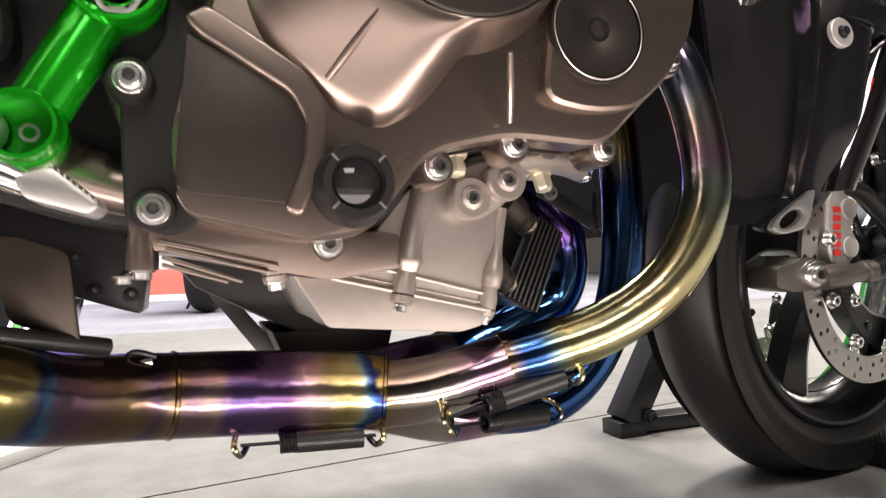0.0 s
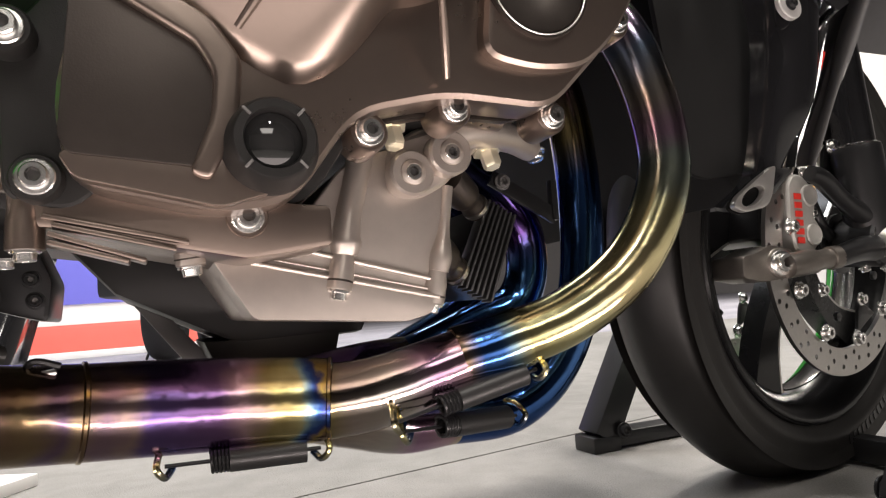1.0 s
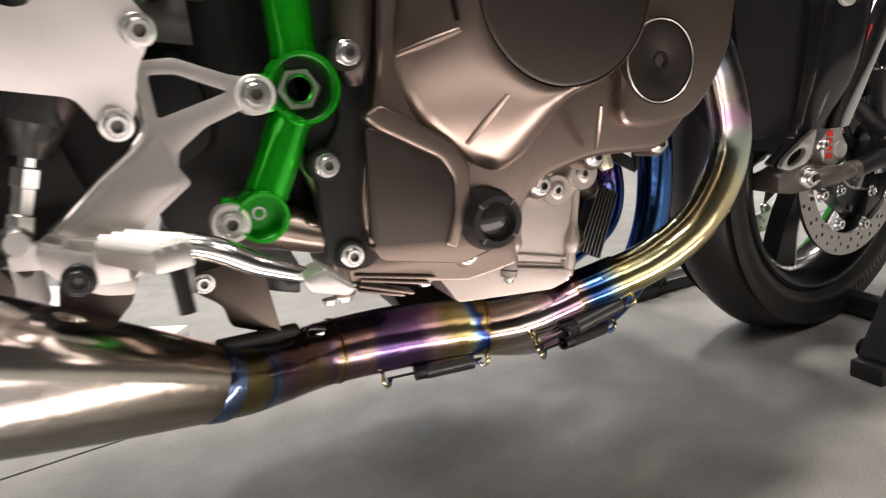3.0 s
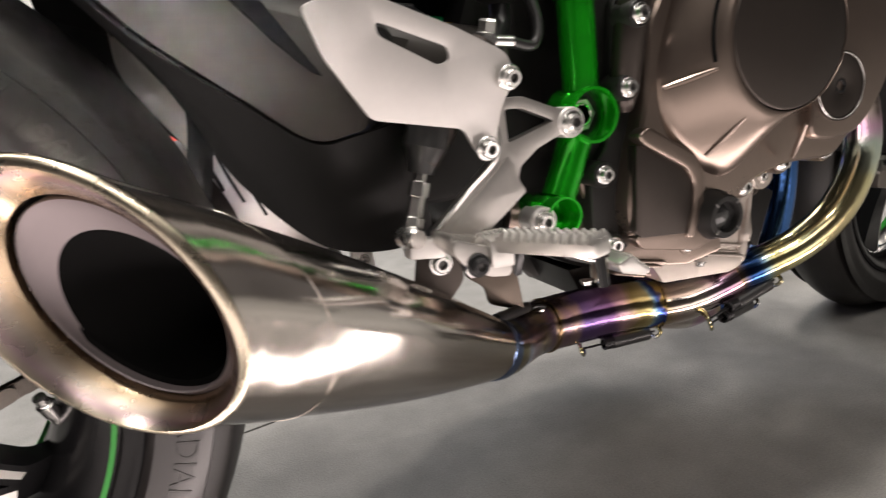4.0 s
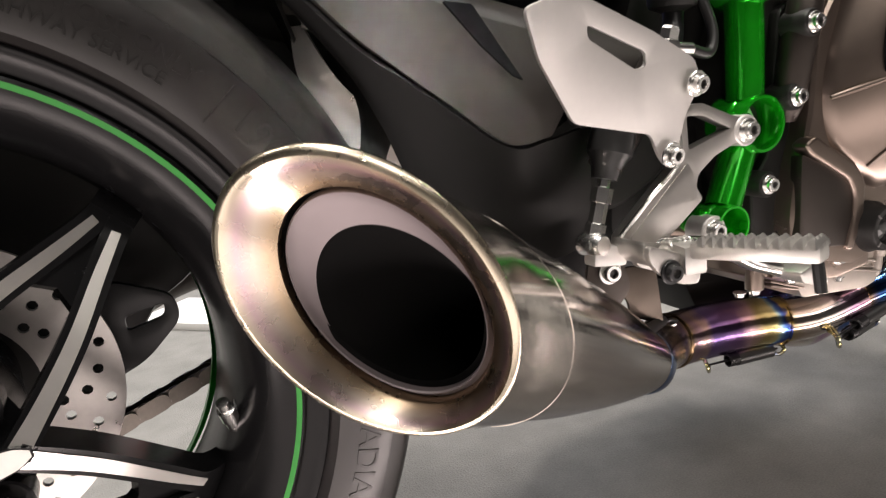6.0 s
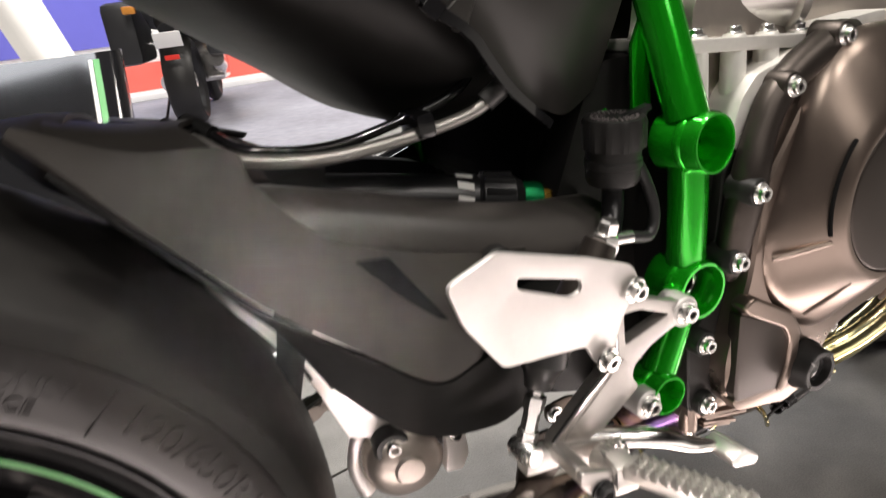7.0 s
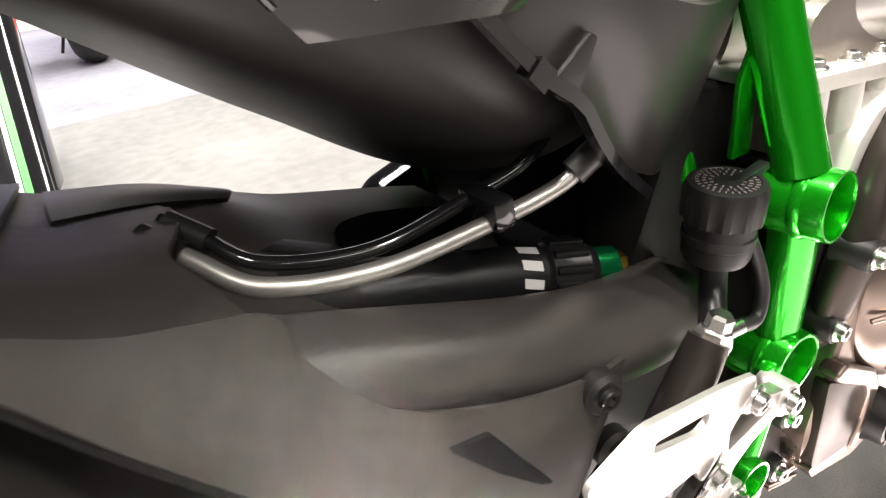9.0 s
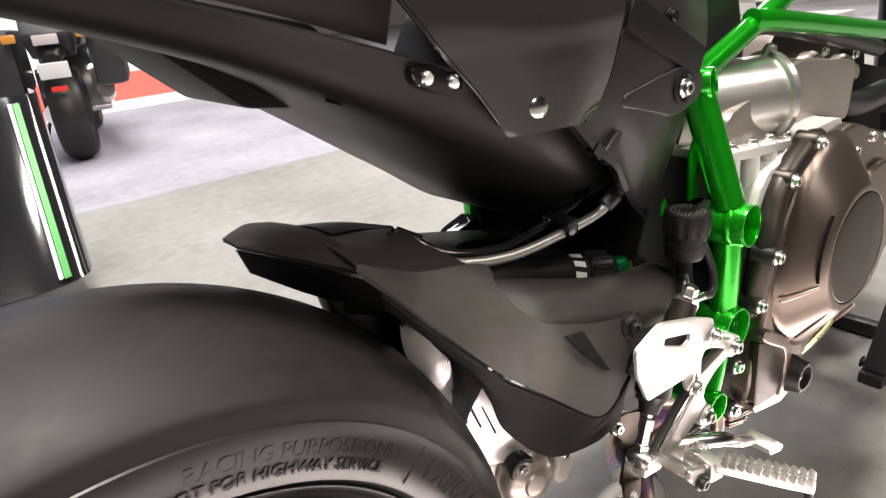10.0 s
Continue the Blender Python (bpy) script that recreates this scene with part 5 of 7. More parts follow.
    part("blade_mark", surface([[(0.752, 0.4425, 0.470), (0.756, 0.4425, 0.468)], [(0.758, 0.4420, 0.486), (0.762, 0.4420, 0.484)]], 6, 3, 0.0006), GREENTRIM, edge, "green mark")
    washer = part("panel_washer", lathe(bmesh.new(), [(0.0135, -0.003), (0.0135, 0.0008), (0.0125, 0.0016), (0, 0.0016)], aim((0.668, 0.4335, 0.473), (0, -1, 0.1)), 32), BEAD, panel, "flat pale washer")
    bolt(washer, (0.668, 0.4325, 0.473), (0, -1, 0.1), 0.0045, DARKMETAL)
    part("cowl_corner", surface([[(0.690, 0.440, 0.512), (0.72, 0.434, 0.500), (0.752, 0.440, 0.487)], [(0.676, 0.438, 0.490), (0.70, 0.432, 0.484), (0.735, 0.440, 0.478)]], 8, 10, 0.003), GLOSSBLACK, bike, "gloss black cowl corner")
    mir = part("cowl_tip", surface([[(0.545, 0.432, 0.54), (0.565, 0.424, 0.54), (0.592, 0.432, 0.54)], [(0.545, 0.432, 0.505), (0.562, 0.425, 0.502), (0.588, 0.432, 0.508)], [(0.556, 0.436, 0.487), (0.562, 0.433, 0.486), (0.578, 0.436, 0.494)]], 12, 12, 0.003), GLOSSBLACK, bike, "gloss black cowl tip")
    part("cowl_mark", slab([(0.582, 0.512), (0.589, 0.514), (0.586, 0.500), (0.580, 0.496)], 0.4255, 0.4268, bev=0), RED, mir, "red mark")
    part("carbon_deflector", slab(rounded([(0.818, 0.512), (0.90, 0.530), (0.93, 0.62), (0.86, 0.62)], 0.01), 0.436, 0.440, bev=0.001), carbon(), bike, "carbon fibre air deflector")


front_end()


def rear_wheel():
    hub = part("rear_wheel", lathe(bmesh.new(), [(0.230, -0.0975), (0.2335, -0.0955), (0.2350, -0.088), (0.224, -0.080), (0.210, -0.062), (0.200, -0.030), (0.198, 0.03), (0.208, 0.06), (0.224, 0.08), (0.235, 0.09), (0.231, 0.097), (0.214, 0.08), (0.199, 0.06), (0.191, 0.03), (0.1895, -0.03), (0.194, -0.056), (0.206, -0.080), (0.222, -0.0935)], MR, 128, True), WHEELBLACK, bike, "gloss black forged rear wheel")
    part("rim_stripe", lathe(bmesh.new(), [(0.2308, -0.0986), (0.2296, -0.0982), (0.2272, -0.0972)], MR, 128), GREENTRIM, hub, "thin green rim stripe")
    part("rim_stripe", lathe(bmesh.new(), [(0.1895, 0.045), (0.1910, 0.058), (0.198, 0.062)], MR, 110), GREENTRIM, hub)
    part("wheel_hub", lathe(bmesh.new(), [(0, -0.118), (0.026, -0.118), (0.030, -0.114), (0.040, -0.112), (0.060, -0.108), (0.066, -0.098), (0.060, -0.05), (0.046, 0.05), (0, 0.05)], MR, 48), WHEELBLACK, hub)
    part("hub_nut", lathe(bmesh.new(), [(0, -0.140), (0.014, -0.140), (0.022, -0.137), (0.0235, -0.132), (0.0235, -0.112), (0, -0.112)], MR, 6), ALU, hub, "large hex hub nut")
    inward = MR.to_3x3() @ V(0, 0, 1)
    at = lambda r, t, z: MR @ V(r * math.cos(radians(t)), r * math.sin(radians(t)), z)
    for k in range(5):
        a0 = 42.5 + 72 * k
        # each pair of arms meets at the rim and parts towards the hub, where it joins its neighbour
        for s in (-1, 1):
            pts = [(0.0600, 36, -0.134), (0.0655, 31.5, -0.131), (0.079, 24, -0.1235), (0.098, 17, -0.1135), (0.120, 11.2, -0.103), (0.150, 5.4, -0.086), (0.1755, 2.4, -0.072), (0.197, 2.2, -0.046)]
            pl = [at(r, a0 + t * s, z + 0.0012) for r, t, z in pts]
            sp = part("spoke", ribbon(pl, 0.0165, 0.034, inward, 22), WHEELBLACK, hub)
            pe = [at(r, a0 + t * s, z) for r, t, z in pts[:7]]
            part("machined_edge", ribbon(pe, [0.0125, 0.0115, 0.0100, 0.0092, 0.0085, 0.0075, 0.0060], 0.0030, inward, 22), ALU, sp, "bare machined spoke face")
        node = part("spoke_node", ribbon([at(r, a0 + 36, z) for r, z in ((0.069, -0.1335), (0.060, -0.1345), (0.045, -0.136), (0.024, -0.137))], [0.006, 0.014, 0.019, 0.022], 0.030, inward, 12), WHEELBLACK, hub)
        part("machined_edge", ribbon([at(r, a0 + 36, z - 0.0006) for r, z in ((0.068, -0.1335), (0.060, -0.1345), (0.045, -0.136), (0.026, -0.137))], [0.004, 0.0125, 0.0160, 0.0185], 0.0026, inward, 12), ALU, node, "bare machined spoke face")
        place = at(0.0530, a0 - 3, -0.118)
        cup = part("lug_cup", lathe(bmesh.new(), [(0.0175, 0.020), (0.0175, 0.0), (0.0160, -0.001), (0.0150, 0.006), (0.0, 0.006)], aim(place, inward), 28), WHEELBLACK, hub)
        part("lug_nut", lathe(bmesh.new(), [(0, -0.008), (0.006, -0.008), (0.0105, -0.006), (0.0112, 0.0), (0.0112, 0.008)], aim(place, inward), 6), ALUBRIGHT, cup, "bright hex nut")
        # the hollow between the two arms, closed by a thin web near the rim
        web = [at(r, a0 + t, z) for r, t, z in ((0.124, -9, -0.092), (0.150, -4, -0.078), (0.172, -1.5, -0.066), (0.172, 1.5, -0.066), (0.150, 4, -0.078), (0.124, 9, -0.092), (0.130, 0, -0.088))]
        bm = bmesh.new()
        bm.faces.new([bm.verts.new(p) for p in web])
        bmesh.ops.triangulate(bm, faces=bm.faces[:])
        bmesh.ops.solidify(bm, geom=bm.faces[:], thickness=0.010)
        part("spoke_web", bm, WHEELBLACK, hub)
    tyre = wheel(MR, 0.346, 0.112, 0.232, "wide smooth black rear racing tyre")
    for v in tyre.data.vertices:
        v.co.z = max(v.co.z, 0.001)
    part("bead_ridge", lathe(bmesh.new(), [(0.2355, -0.0960), (0.2400, -0.0985), (0.2440, -0.1010), (0.2470, -0.1038), (0.2490, -0.1042), (0.2508, -0.1026)], MR, 128), WHEELBLACK, tyre, "smooth black bead ridge")
    part("sidewall_band", lathe(bmesh.new(), [(0.2505, -0.1015), (0.256, -0.1095), (0.266, -0.1128), (0.280, -0.1140), (0.292, -0.1134), (0.2975, -0.1120), (0.2995, -0.1085)], MR, 128), SIDEWALL, tyre, "smooth sidewall band")
    part("mould_line", bar(at(0.262, 42.4, -0.1132), at(0.2925, 42.4, -0.1138), 0.0012, 0.0012, 0.0002), RUBBER, tyre)
    for text, size, r, mid in LETTERING:
        part("sidewall_lettering", on_sidewall(letters(text, size), MR, r, mid, -0.1139, 0.03), LETTER, tyre, "raised rubber lettering")
    # rear disc inside the wheel, valve
    part("rear_brake_disc", drilled(0.119, 0.066, 0.005, MR @ Matrix.Translation((0, 0, -0.004)), 0.0040, 0.016), STEEL, hub, "drilled rear brake disc")
    part("valve_stem", lathe(bmesh.new(), [(0, 0), (0.0055, 0), (0.0055, 0.010), (0.0068, 0.011), (0.0068, 0.022), (0.005, 0.023), (0.005, 0.031), (0, 0.032)], aim((-0.368, 0.464, 0.258), (-0.2, -0.5, 0.9)), 16), CHROME, hub, "bright valve stem")
    part("valve_base", lathe(bmesh.new(), [(0.010, -0.004), (0.010, 0.004), (0, 0.006)], aim((-0.361, 0.470, 0.268), (-1, 0, 0)), 16), DARKMETAL, hub)


LETTERING = (("RACING PURPOSE ONLY", 0.0150, 0.2815, 63), ("NOT FOR HIGHWAY SERVICE", 0.0120, 0.2690, 66), ("190/650R17", 0.026, 0.2790, 27), ("RADIAL", 0.024, 0.2780, -17))


rear_wheel()


def swingarm():
    arm = part("swingarm", tube(bmesh.new(), [(0.06, 0.60, 0.43, 0.06), (-0.05, 0.64, 0.42, 0.062), (-0.20, 0.70, 0.40, 0.055), (-0.40, 0.73, 0.36, 0.05), (-0.527, 0.71, 0.322, 0.06)], None, 30, 24), COVERDARK, bike, "dark single-sided swingarm")
    part("swingarm_plate", slab(rounded([(-0.385, 0.345), (-0.412, 0.330), (-0.440, 0.292), (-0.475, 0.262), (-0.62, 0.25), (-0.72, 0.32), (-0.70, 0.52), (-0.56, 0.585), (-0.40, 0.57), (-0.33, 0.48), (-0.345, 0.38)], 0.02), 0.625, 0.70, bev=0.008), MATTEBLACK, arm, "black swingarm side plate")
    # brake carrier with slot, chain and its links
    part("brake_carrier", slab(rounded([(-0.50, 0.36), (-0.44, 0.372), (-0.395, 0.352), (-0.392, 0.33), (-0.425, 0.30), (-0.50, 0.27)], 0.012), 0.545, 0.552, [rounded([(-0.435, 0.328), (-0.405, 0.335), (-0.403, 0.346), (-0.435, 0.340)], 0.004)], 0.001), DARKMETAL, arm, "black carrier plate with slot")
    a, b = V(-0.500, 0.585, 0.222), V(-0.04, 0.585, 0.385)
    n = 34
    links = {}
    for kind, w in (("outer", 0.010), ("inner", 0.007)):
        bm = bmesh.new()
        for s in (-1, 1):
            q = plate([(-0.0078 + 0.0074 * math.cos(t), 0.0074 * math.sin(t)) for t in np.linspace(math.pi / 2, 3 * math.pi / 2, 7)] + [(0.0078 + 0.0074 * math.cos(t), 0.0074 * math.sin(t)) for t in np.linspace(-math.pi / 2, math.pi / 2, 7)], 0.0016, FACING @ Matrix.Translation((0, 0, s * w)), (), 0)
            me = bpy.data.meshes.new("tmp")
            q.to_mesh(me)
            q.free()
            bm.from_mesh(me)
            bpy.data.meshes.remove(me)
        links[kind] = finish(bm, "chain_link", CHAINM)
    chain = part("chain", tube(bmesh.new(), [tuple(a), tuple(b)], 0.0042, 4, 8), CHAINM, bike, "oiled steel drive chain")
    ang = math.atan2((b - a).z, (b - a).x)
    for k in range(n):
        ob = new("chain_link", links["outer" if k % 2 else "inner"])
        adopt(ob, chain)
        ob.matrix_basis = Matrix.Translation(a.lerp(b, k / (n - 1))) @ Matrix.Rotation(-ang, 4, "Y")
    # shock with reservoir
    sh = part("rear_shock", lathe(bmesh.new(), [(0, -0.12), (0.019, -0.12), (0.019, -0.002), (0.0175, 0.0), (0.0195, 0.002), (0.0195, 0.028), (0.018, 0.030), (0.015, 0.036), (0, 0.036)], aim((-0.055, 0.482, 0.527), (0.95, -0.26, -0.17)), 32), DARKMETAL, bike, "black shock absorber reservoir")
    m = aim((-0.055, 0.482, 0.527), (0.95, -0.26, -0.17))
    for k in range(12):
        t = 2 * math.pi * k / 12
        part("adjuster_rib", box((0, 0, 0), (0.0045, 0.0045, 0.024), m @ Matrix.Translation((0.0198 * math.cos(t), 0.0198 * math.sin(t), 0.015)), 0.001), DARKMETAL, sh)
    part("shock_collar", lathe(bmesh.new(), [(0.0125, 0.036), (0.0135, 0.037), (0.0135, 0.052), (0.0125, 0.053), (0, 0.053)], m, 28), mat("green_anodised", (0.005, 0.22, 0.07), 0.25, 0.8), sh, "green anodised collar")
    part("shock_adjuster", lathe(bmesh.new(), [(0, 0.053), (0.0095, 0.053), (0.0095, 0.060), (0.0075, 0.062), (0.004, 0.062), (0.003, 0.058), (0, 0.058)], m, 6), GOLD, sh, "gold hex adjuster")
    # the mark faces up and outwards
    face_dir = m.to_3x3().inverted() @ V(-0.187, -0.274, 0.20)
    MARK0 = math.atan2(face_dir.y, face_dir.x)
    down = m.to_3x3() @ V(-math.sin(MARK0), math.cos(MARK0), 0)
    turn = -1 if down.z > 0 else 1
    # maker's mark as three plain slanted bars, wrapped round the body
    for k in (-1, 0, 1):
        wm = plate([(-0.0042, -0.0065), (-0.0005, -0.0065), (0.0020, -0.0065), (0.0042, 0.0065), (0.0005, 0.0065), (-0.0020, 0.0065)], 0.0003, bev=0)
        for v in wm.verts:
            th = MARK0 + turn * ((v.co.x + 0.0115 * k) / 0.0195 - 0.25)
            v.co = m @ V((0.0198 + v.co.z) * math.cos(th), (0.0198 + v.co.z) * math.sin(th), -0.013 + v.co.y)
        part("maker_bar", wm, WHITE, sh, "white painted bar")
    part("shock_body", lathe(bmesh.new(), [(0, -0.26), (0.024, -0.26), (0.024, -0.12), (0, -0.12)], m, 28), MATTEBLACK, sh)


swingarm()


def hugger():
    # side sheet: from the lower outer edge up to the crease
    rows = [
        [(-0.110, 0.390, 0.449), (-0.087, 0.394, 0.479), (-0.062, 0.402, 0.510)],
        [(-0.121, 0.383, 0.447), (-0.108, 0.384, 0.483), (-0.098, 0.394, 0.519)],
        [(-0.154, 0.378, 0.447), (-0.152, 0.380, 0.490), (-0.152, 0.394, 0.534)],
        [(-0.196, 0.385, 0.481), (-0.199, 0.387, 0.520), (-0.203, 0.400, 0.556)],
        [(-0.232, 0.392, 0.512), (-0.233, 0.396, 0.554), (-0.234, 0.408, 0.594)],
        [(-0.256, 0.397, 0.535), (-0.250, 0.403, 0.578), (-0.243, 0.414, 0.616)],
        [(-0.300, 0.405, 0.587), (-0.297, 0.415, 0.606), (-0.292, 0.428, 0.622)],
        [(-0.330, 0.415, 0.624), (-0.328, 0.421, 0.630), (-0.325, 0.431, 0.636)],
        [(-0.345, 0.418, 0.642), (-0.345, 0.420, 0.644), (-0.343, 0.426, 0.646)],
    ]
    hg = part("rear_hugger", surface(rows, 56, 18, 0.004), HUGGER, bike, "matte dark grey rear wheel hugger")
    # rear sheet: goes under the side sheet and over to the far side
    rows = [
        [(-0.246, 0.417, 0.611), (-0.254, 0.445, 0.620), (-0.262, 0.470, 0.6265), (-0.252, 0.500, 0.625), (-0.246, 0.535, 0.619), (-0.250, 0.60, 0.604), (-0.255, 0.66, 0.592)],
        [(-0.291, 0.430, 0.6185), (-0.292, 0.452, 0.628), (-0.293, 0.478, 0.631), (-0.294, 0.510, 0.629), (-0.296, 0.550, 0.624), (-0.300, 0.60, 0.616), (-0.300, 0.665, 0.606)],
        [(-0.332, 0.440, 0.629), (-0.333, 0.462, 0.637), (-0.334, 0.485, 0.640), (-0.332, 0.515, 0.639), (-0.331, 0.550, 0.635), (-0.330, 0.60, 0.627), (-0.328, 0.67, 0.616)],
    ]
    part("hugger_rear_sheet", surface(rows, 24, 34, 0.004), HUGGER, hg)
    # black inner skirts below both sheets
    part("hugger_skirt", surface([[(-0.288, 0.4305, 0.6165), (-0.286, 0.465, 0.572)], [(-0.331, 0.4415, 0.6285), (-0.318, 0.475, 0.590)], [(-0.348, 0.4795, 0.6335), (-0.344, 0.515, 0.598)], [(-0.377, 0.5695, 0.6335), (-0.366, 0.580, 0.606)]], 20, 6, 0.003), MATTEBLACK, hg, "black inner skirt")
    # inner face of the side sheet, darkened in colour for its shade
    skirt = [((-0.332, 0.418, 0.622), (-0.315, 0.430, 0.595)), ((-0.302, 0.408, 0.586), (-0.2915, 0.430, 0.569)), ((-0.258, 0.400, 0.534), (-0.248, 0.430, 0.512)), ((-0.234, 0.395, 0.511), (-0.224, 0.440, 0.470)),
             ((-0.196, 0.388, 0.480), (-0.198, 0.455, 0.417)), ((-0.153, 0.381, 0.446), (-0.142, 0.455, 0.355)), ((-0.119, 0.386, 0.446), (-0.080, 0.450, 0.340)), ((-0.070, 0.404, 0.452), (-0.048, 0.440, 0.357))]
    part("hugger_skirt", surface([[a, tuple((Vector(a) * 0.55 + Vector(b) * 0.45) + V(0, 0.004, -0.004)), b] for a, b in skirt], 40, 14, 0.003), SKIRT, hg, "black inner skirt with its shade in the colour")
    # far sheet beyond the shock, and the beam that the sheets cover
    rows = [
        [(-0.275, 0.485, 0.575), (-0.275, 0.53, 0.600), (-0.275, 0.60, 0.605), (-0.275, 0.67, 0.590)],
        [(-0.225, 0.485, 0.565), (-0.225, 0.53, 0.590), (-0.225, 0.60, 0.598), (-0.225, 0.67, 0.584)],
        [(-0.165, 0.490, 0.542), (-0.165, 0.53, 0.556), (-0.165, 0.60, 0.564), (-0.165, 0.67, 0.560)],
        [(-0.13, 0.50, 0.530), (-0.13, 0.555, 0.549), (-0.13, 0.60, 0.554), (-0.13, 0.67, 0.550)],
        [(-0.070, 0.53, 0.515), (-0.070, 0.565, 0.534), (-0.070, 0.60, 0.538), (-0.070, 0.67, 0.535)],
        [(-0.035, 0.545, 0.505), (-0.035, 0.57, 0.524), (-0.035, 0.60, 0.528), (-0.035, 0.67, 0.525)],
    ]
    # top faces take the lightened grey in place of light from above
    part("swingarm_far_sheet", surface(rows, 26, 14, 0.004), LITGREY, hg, "swingarm top in lighter grey, overhead light put into the colour")
    # black patch on the sheet paints the darkness of an opening
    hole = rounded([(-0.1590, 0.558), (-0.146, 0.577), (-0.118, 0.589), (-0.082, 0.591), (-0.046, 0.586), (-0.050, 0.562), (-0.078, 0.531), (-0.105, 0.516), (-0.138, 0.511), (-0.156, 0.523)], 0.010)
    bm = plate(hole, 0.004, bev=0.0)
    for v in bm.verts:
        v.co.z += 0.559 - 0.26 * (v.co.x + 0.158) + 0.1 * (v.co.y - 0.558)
    part("opening_shade", bm, SOOTSHADE, hg, "black patch painting the shade of an opening")
    beam = [(-0.275, 0.470, 0.572), (-0.22, 0.455, 0.562), (-0.16, 0.445, 0.545), (-0.10, 0.440, 0.526), (-0.04, 0.440, 0.510), (0.03, 0.448, 0.498)]
    rows = []
    for x, y, z in beam:
        rows.append([(x, y - 0.030 + 0.0 * a, z - 0.030) if a == 0 else (x, y + 0.030 * px, z + 0.030 * pz) for a, (px, pz) in enumerate(((-1, -1), (-1.15, -0.3), (-0.75, 0.40), (0.0, 0.62), (0.6, 0.45), (0.95, -0.3)))])
    part("swingarm_beam", surface(rows, 40, 26, 0.005), LITGREY, bike, "matte dark swingarm beam with rounded flank")
    tail = [
        [(-0.325, 0.442, 0.628), (-0.322, 0.50, 0.640), (-0.315, 0.58, 0.632), (-0.31, 0.66, 0.618)],
        [(-0.348, 0.478, 0.634), (-0.345, 0.52, 0.641), (-0.342, 0.585, 0.636), (-0.34, 0.65, 0.626)],
        [(-0.378, 0.570, 0.634), (-0.378, 0.575, 0.635), (-0.378, 0.590, 0.636), (-0.376, 0.61, 0.632)],
    ]
    part("hugger_tail", surface(tail, 16, 16, 0.004), HUGGER, hg)
    # blade on top, over the hose
    part("hugger_blade", surface([[(-0.300, 0.55, 0.627), (-0.255, 0.575, 0.613), (-0.205, 0.60, 0.592)], [(-0.300, 0.585, 0.626), (-0.255, 0.60, 0.614), (-0.200, 0.612, 0.592)], [(-0.30, 0.64, 0.615), (-0.25, 0.635, 0.606), (-0.205, 0.63, 0.590)]], 10, 10, 0.003), MATTEBLACK, hg, "flat black blade")
    # black wedge painting the shade of a pocket, and stiffening bulge on the side
    part("pocket_shade", slab(rounded([(-0.194, 0.545), (-0.173, 0.542), (-0.156, 0.515), (-0.139, 0.489), (-0.147, 0.493), (-0.170, 0.516)], 0.002), 0.3755, 0.3785, bev=0.0005), SOOTSHADE, hg, "black wedge painting the shade of a pocket")
    for p in ((-0.093, 0.388, 0.510), (-0.081, 0.390, 0.462)):
        part("rubber_washer", lathe(bmesh.new(), [(0.0125, -0.008), (0.0125, 0.0), (0.010, 0.003), (0, 0.003)], aim(p, (-0.1, -1, 0)), 24), MATTEBLACK, hg)
        bolt(hg, p, (-0.1, -1, 0), 0.0065, DARKMETAL)
    # inner fender between tyre and swingarm, with ribs
    liner = part("inner_fender", surface([[(-0.285, 0.480, 0.575), (-0.286, 0.56, 0.575), (-0.280, 0.64, 0.570)], [(-0.262, 0.508, 0.520), (-0.262, 0.56, 0.522), (-0.258, 0.64, 0.520)], [(-0.232, 0.508, 0.458), (-0.232, 0.56, 0.460), (-0.228, 0.64, 0.460)], [(-0.208, 0.508, 0.412), (-0.208, 0.56, 0.414), (-0.204, 0.64, 0.414)]], 24, 12, 0.003), MATTEBLACK, bike, "black inner wheel housing")
    face = part("fender_side", surface([[(-0.270, 0.505, 0.553), (-0.266, 0.501, 0.553), (-0.262, 0.497, 0.553)], [(-0.268, 0.505, 0.508), (-0.254, 0.500, 0.506), (-0.238, 0.495, 0.505)], [(-0.236, 0.505, 0.455), (-0.212, 0.497, 0.452), (-0.188, 0.490, 0.450)], [(-0.212, 0.504, 0.410), (-0.192, 0.497, 0.408), (-0.155, 0.486, 0.400)], [(-0.199, 0.503, 0.372), (-0.170, 0.496, 0.366), (-0.125, 0.484, 0.355)], [(-0.190, 0.500, 0.345), (-0.172, 0.496, 0.340), (-0.145, 0.488, 0.335)]], 36, 18, 0.004), LINER, liner, "bare cast aluminium swingarm flank with black ribs")
    for (x0, z0), (x1, z1) in (((-0.226, 0.455), (-0.211, 0.408)), ((-0.217, 0.457), (-0.196, 0.396)), ((-0.208, 0.462), (-0.180, 0.382)), ((-0.196, 0.460), (-0.165, 0.376))):
        part("rib", tube(bmesh.new(), [(x0, 0.4940 - 0.20 * (x0 + 0.205), z0), ((x0 + x1) / 2 - 0.001, 0.4935 - 0.20 * ((x0 + x1) / 2 + 0.195), (z0 + z1) / 2), (x1, 0.4935 - 0.20 * (x1 + 0.180), z1)], 0.0018, 10, 6), MATTEBLACK, face)
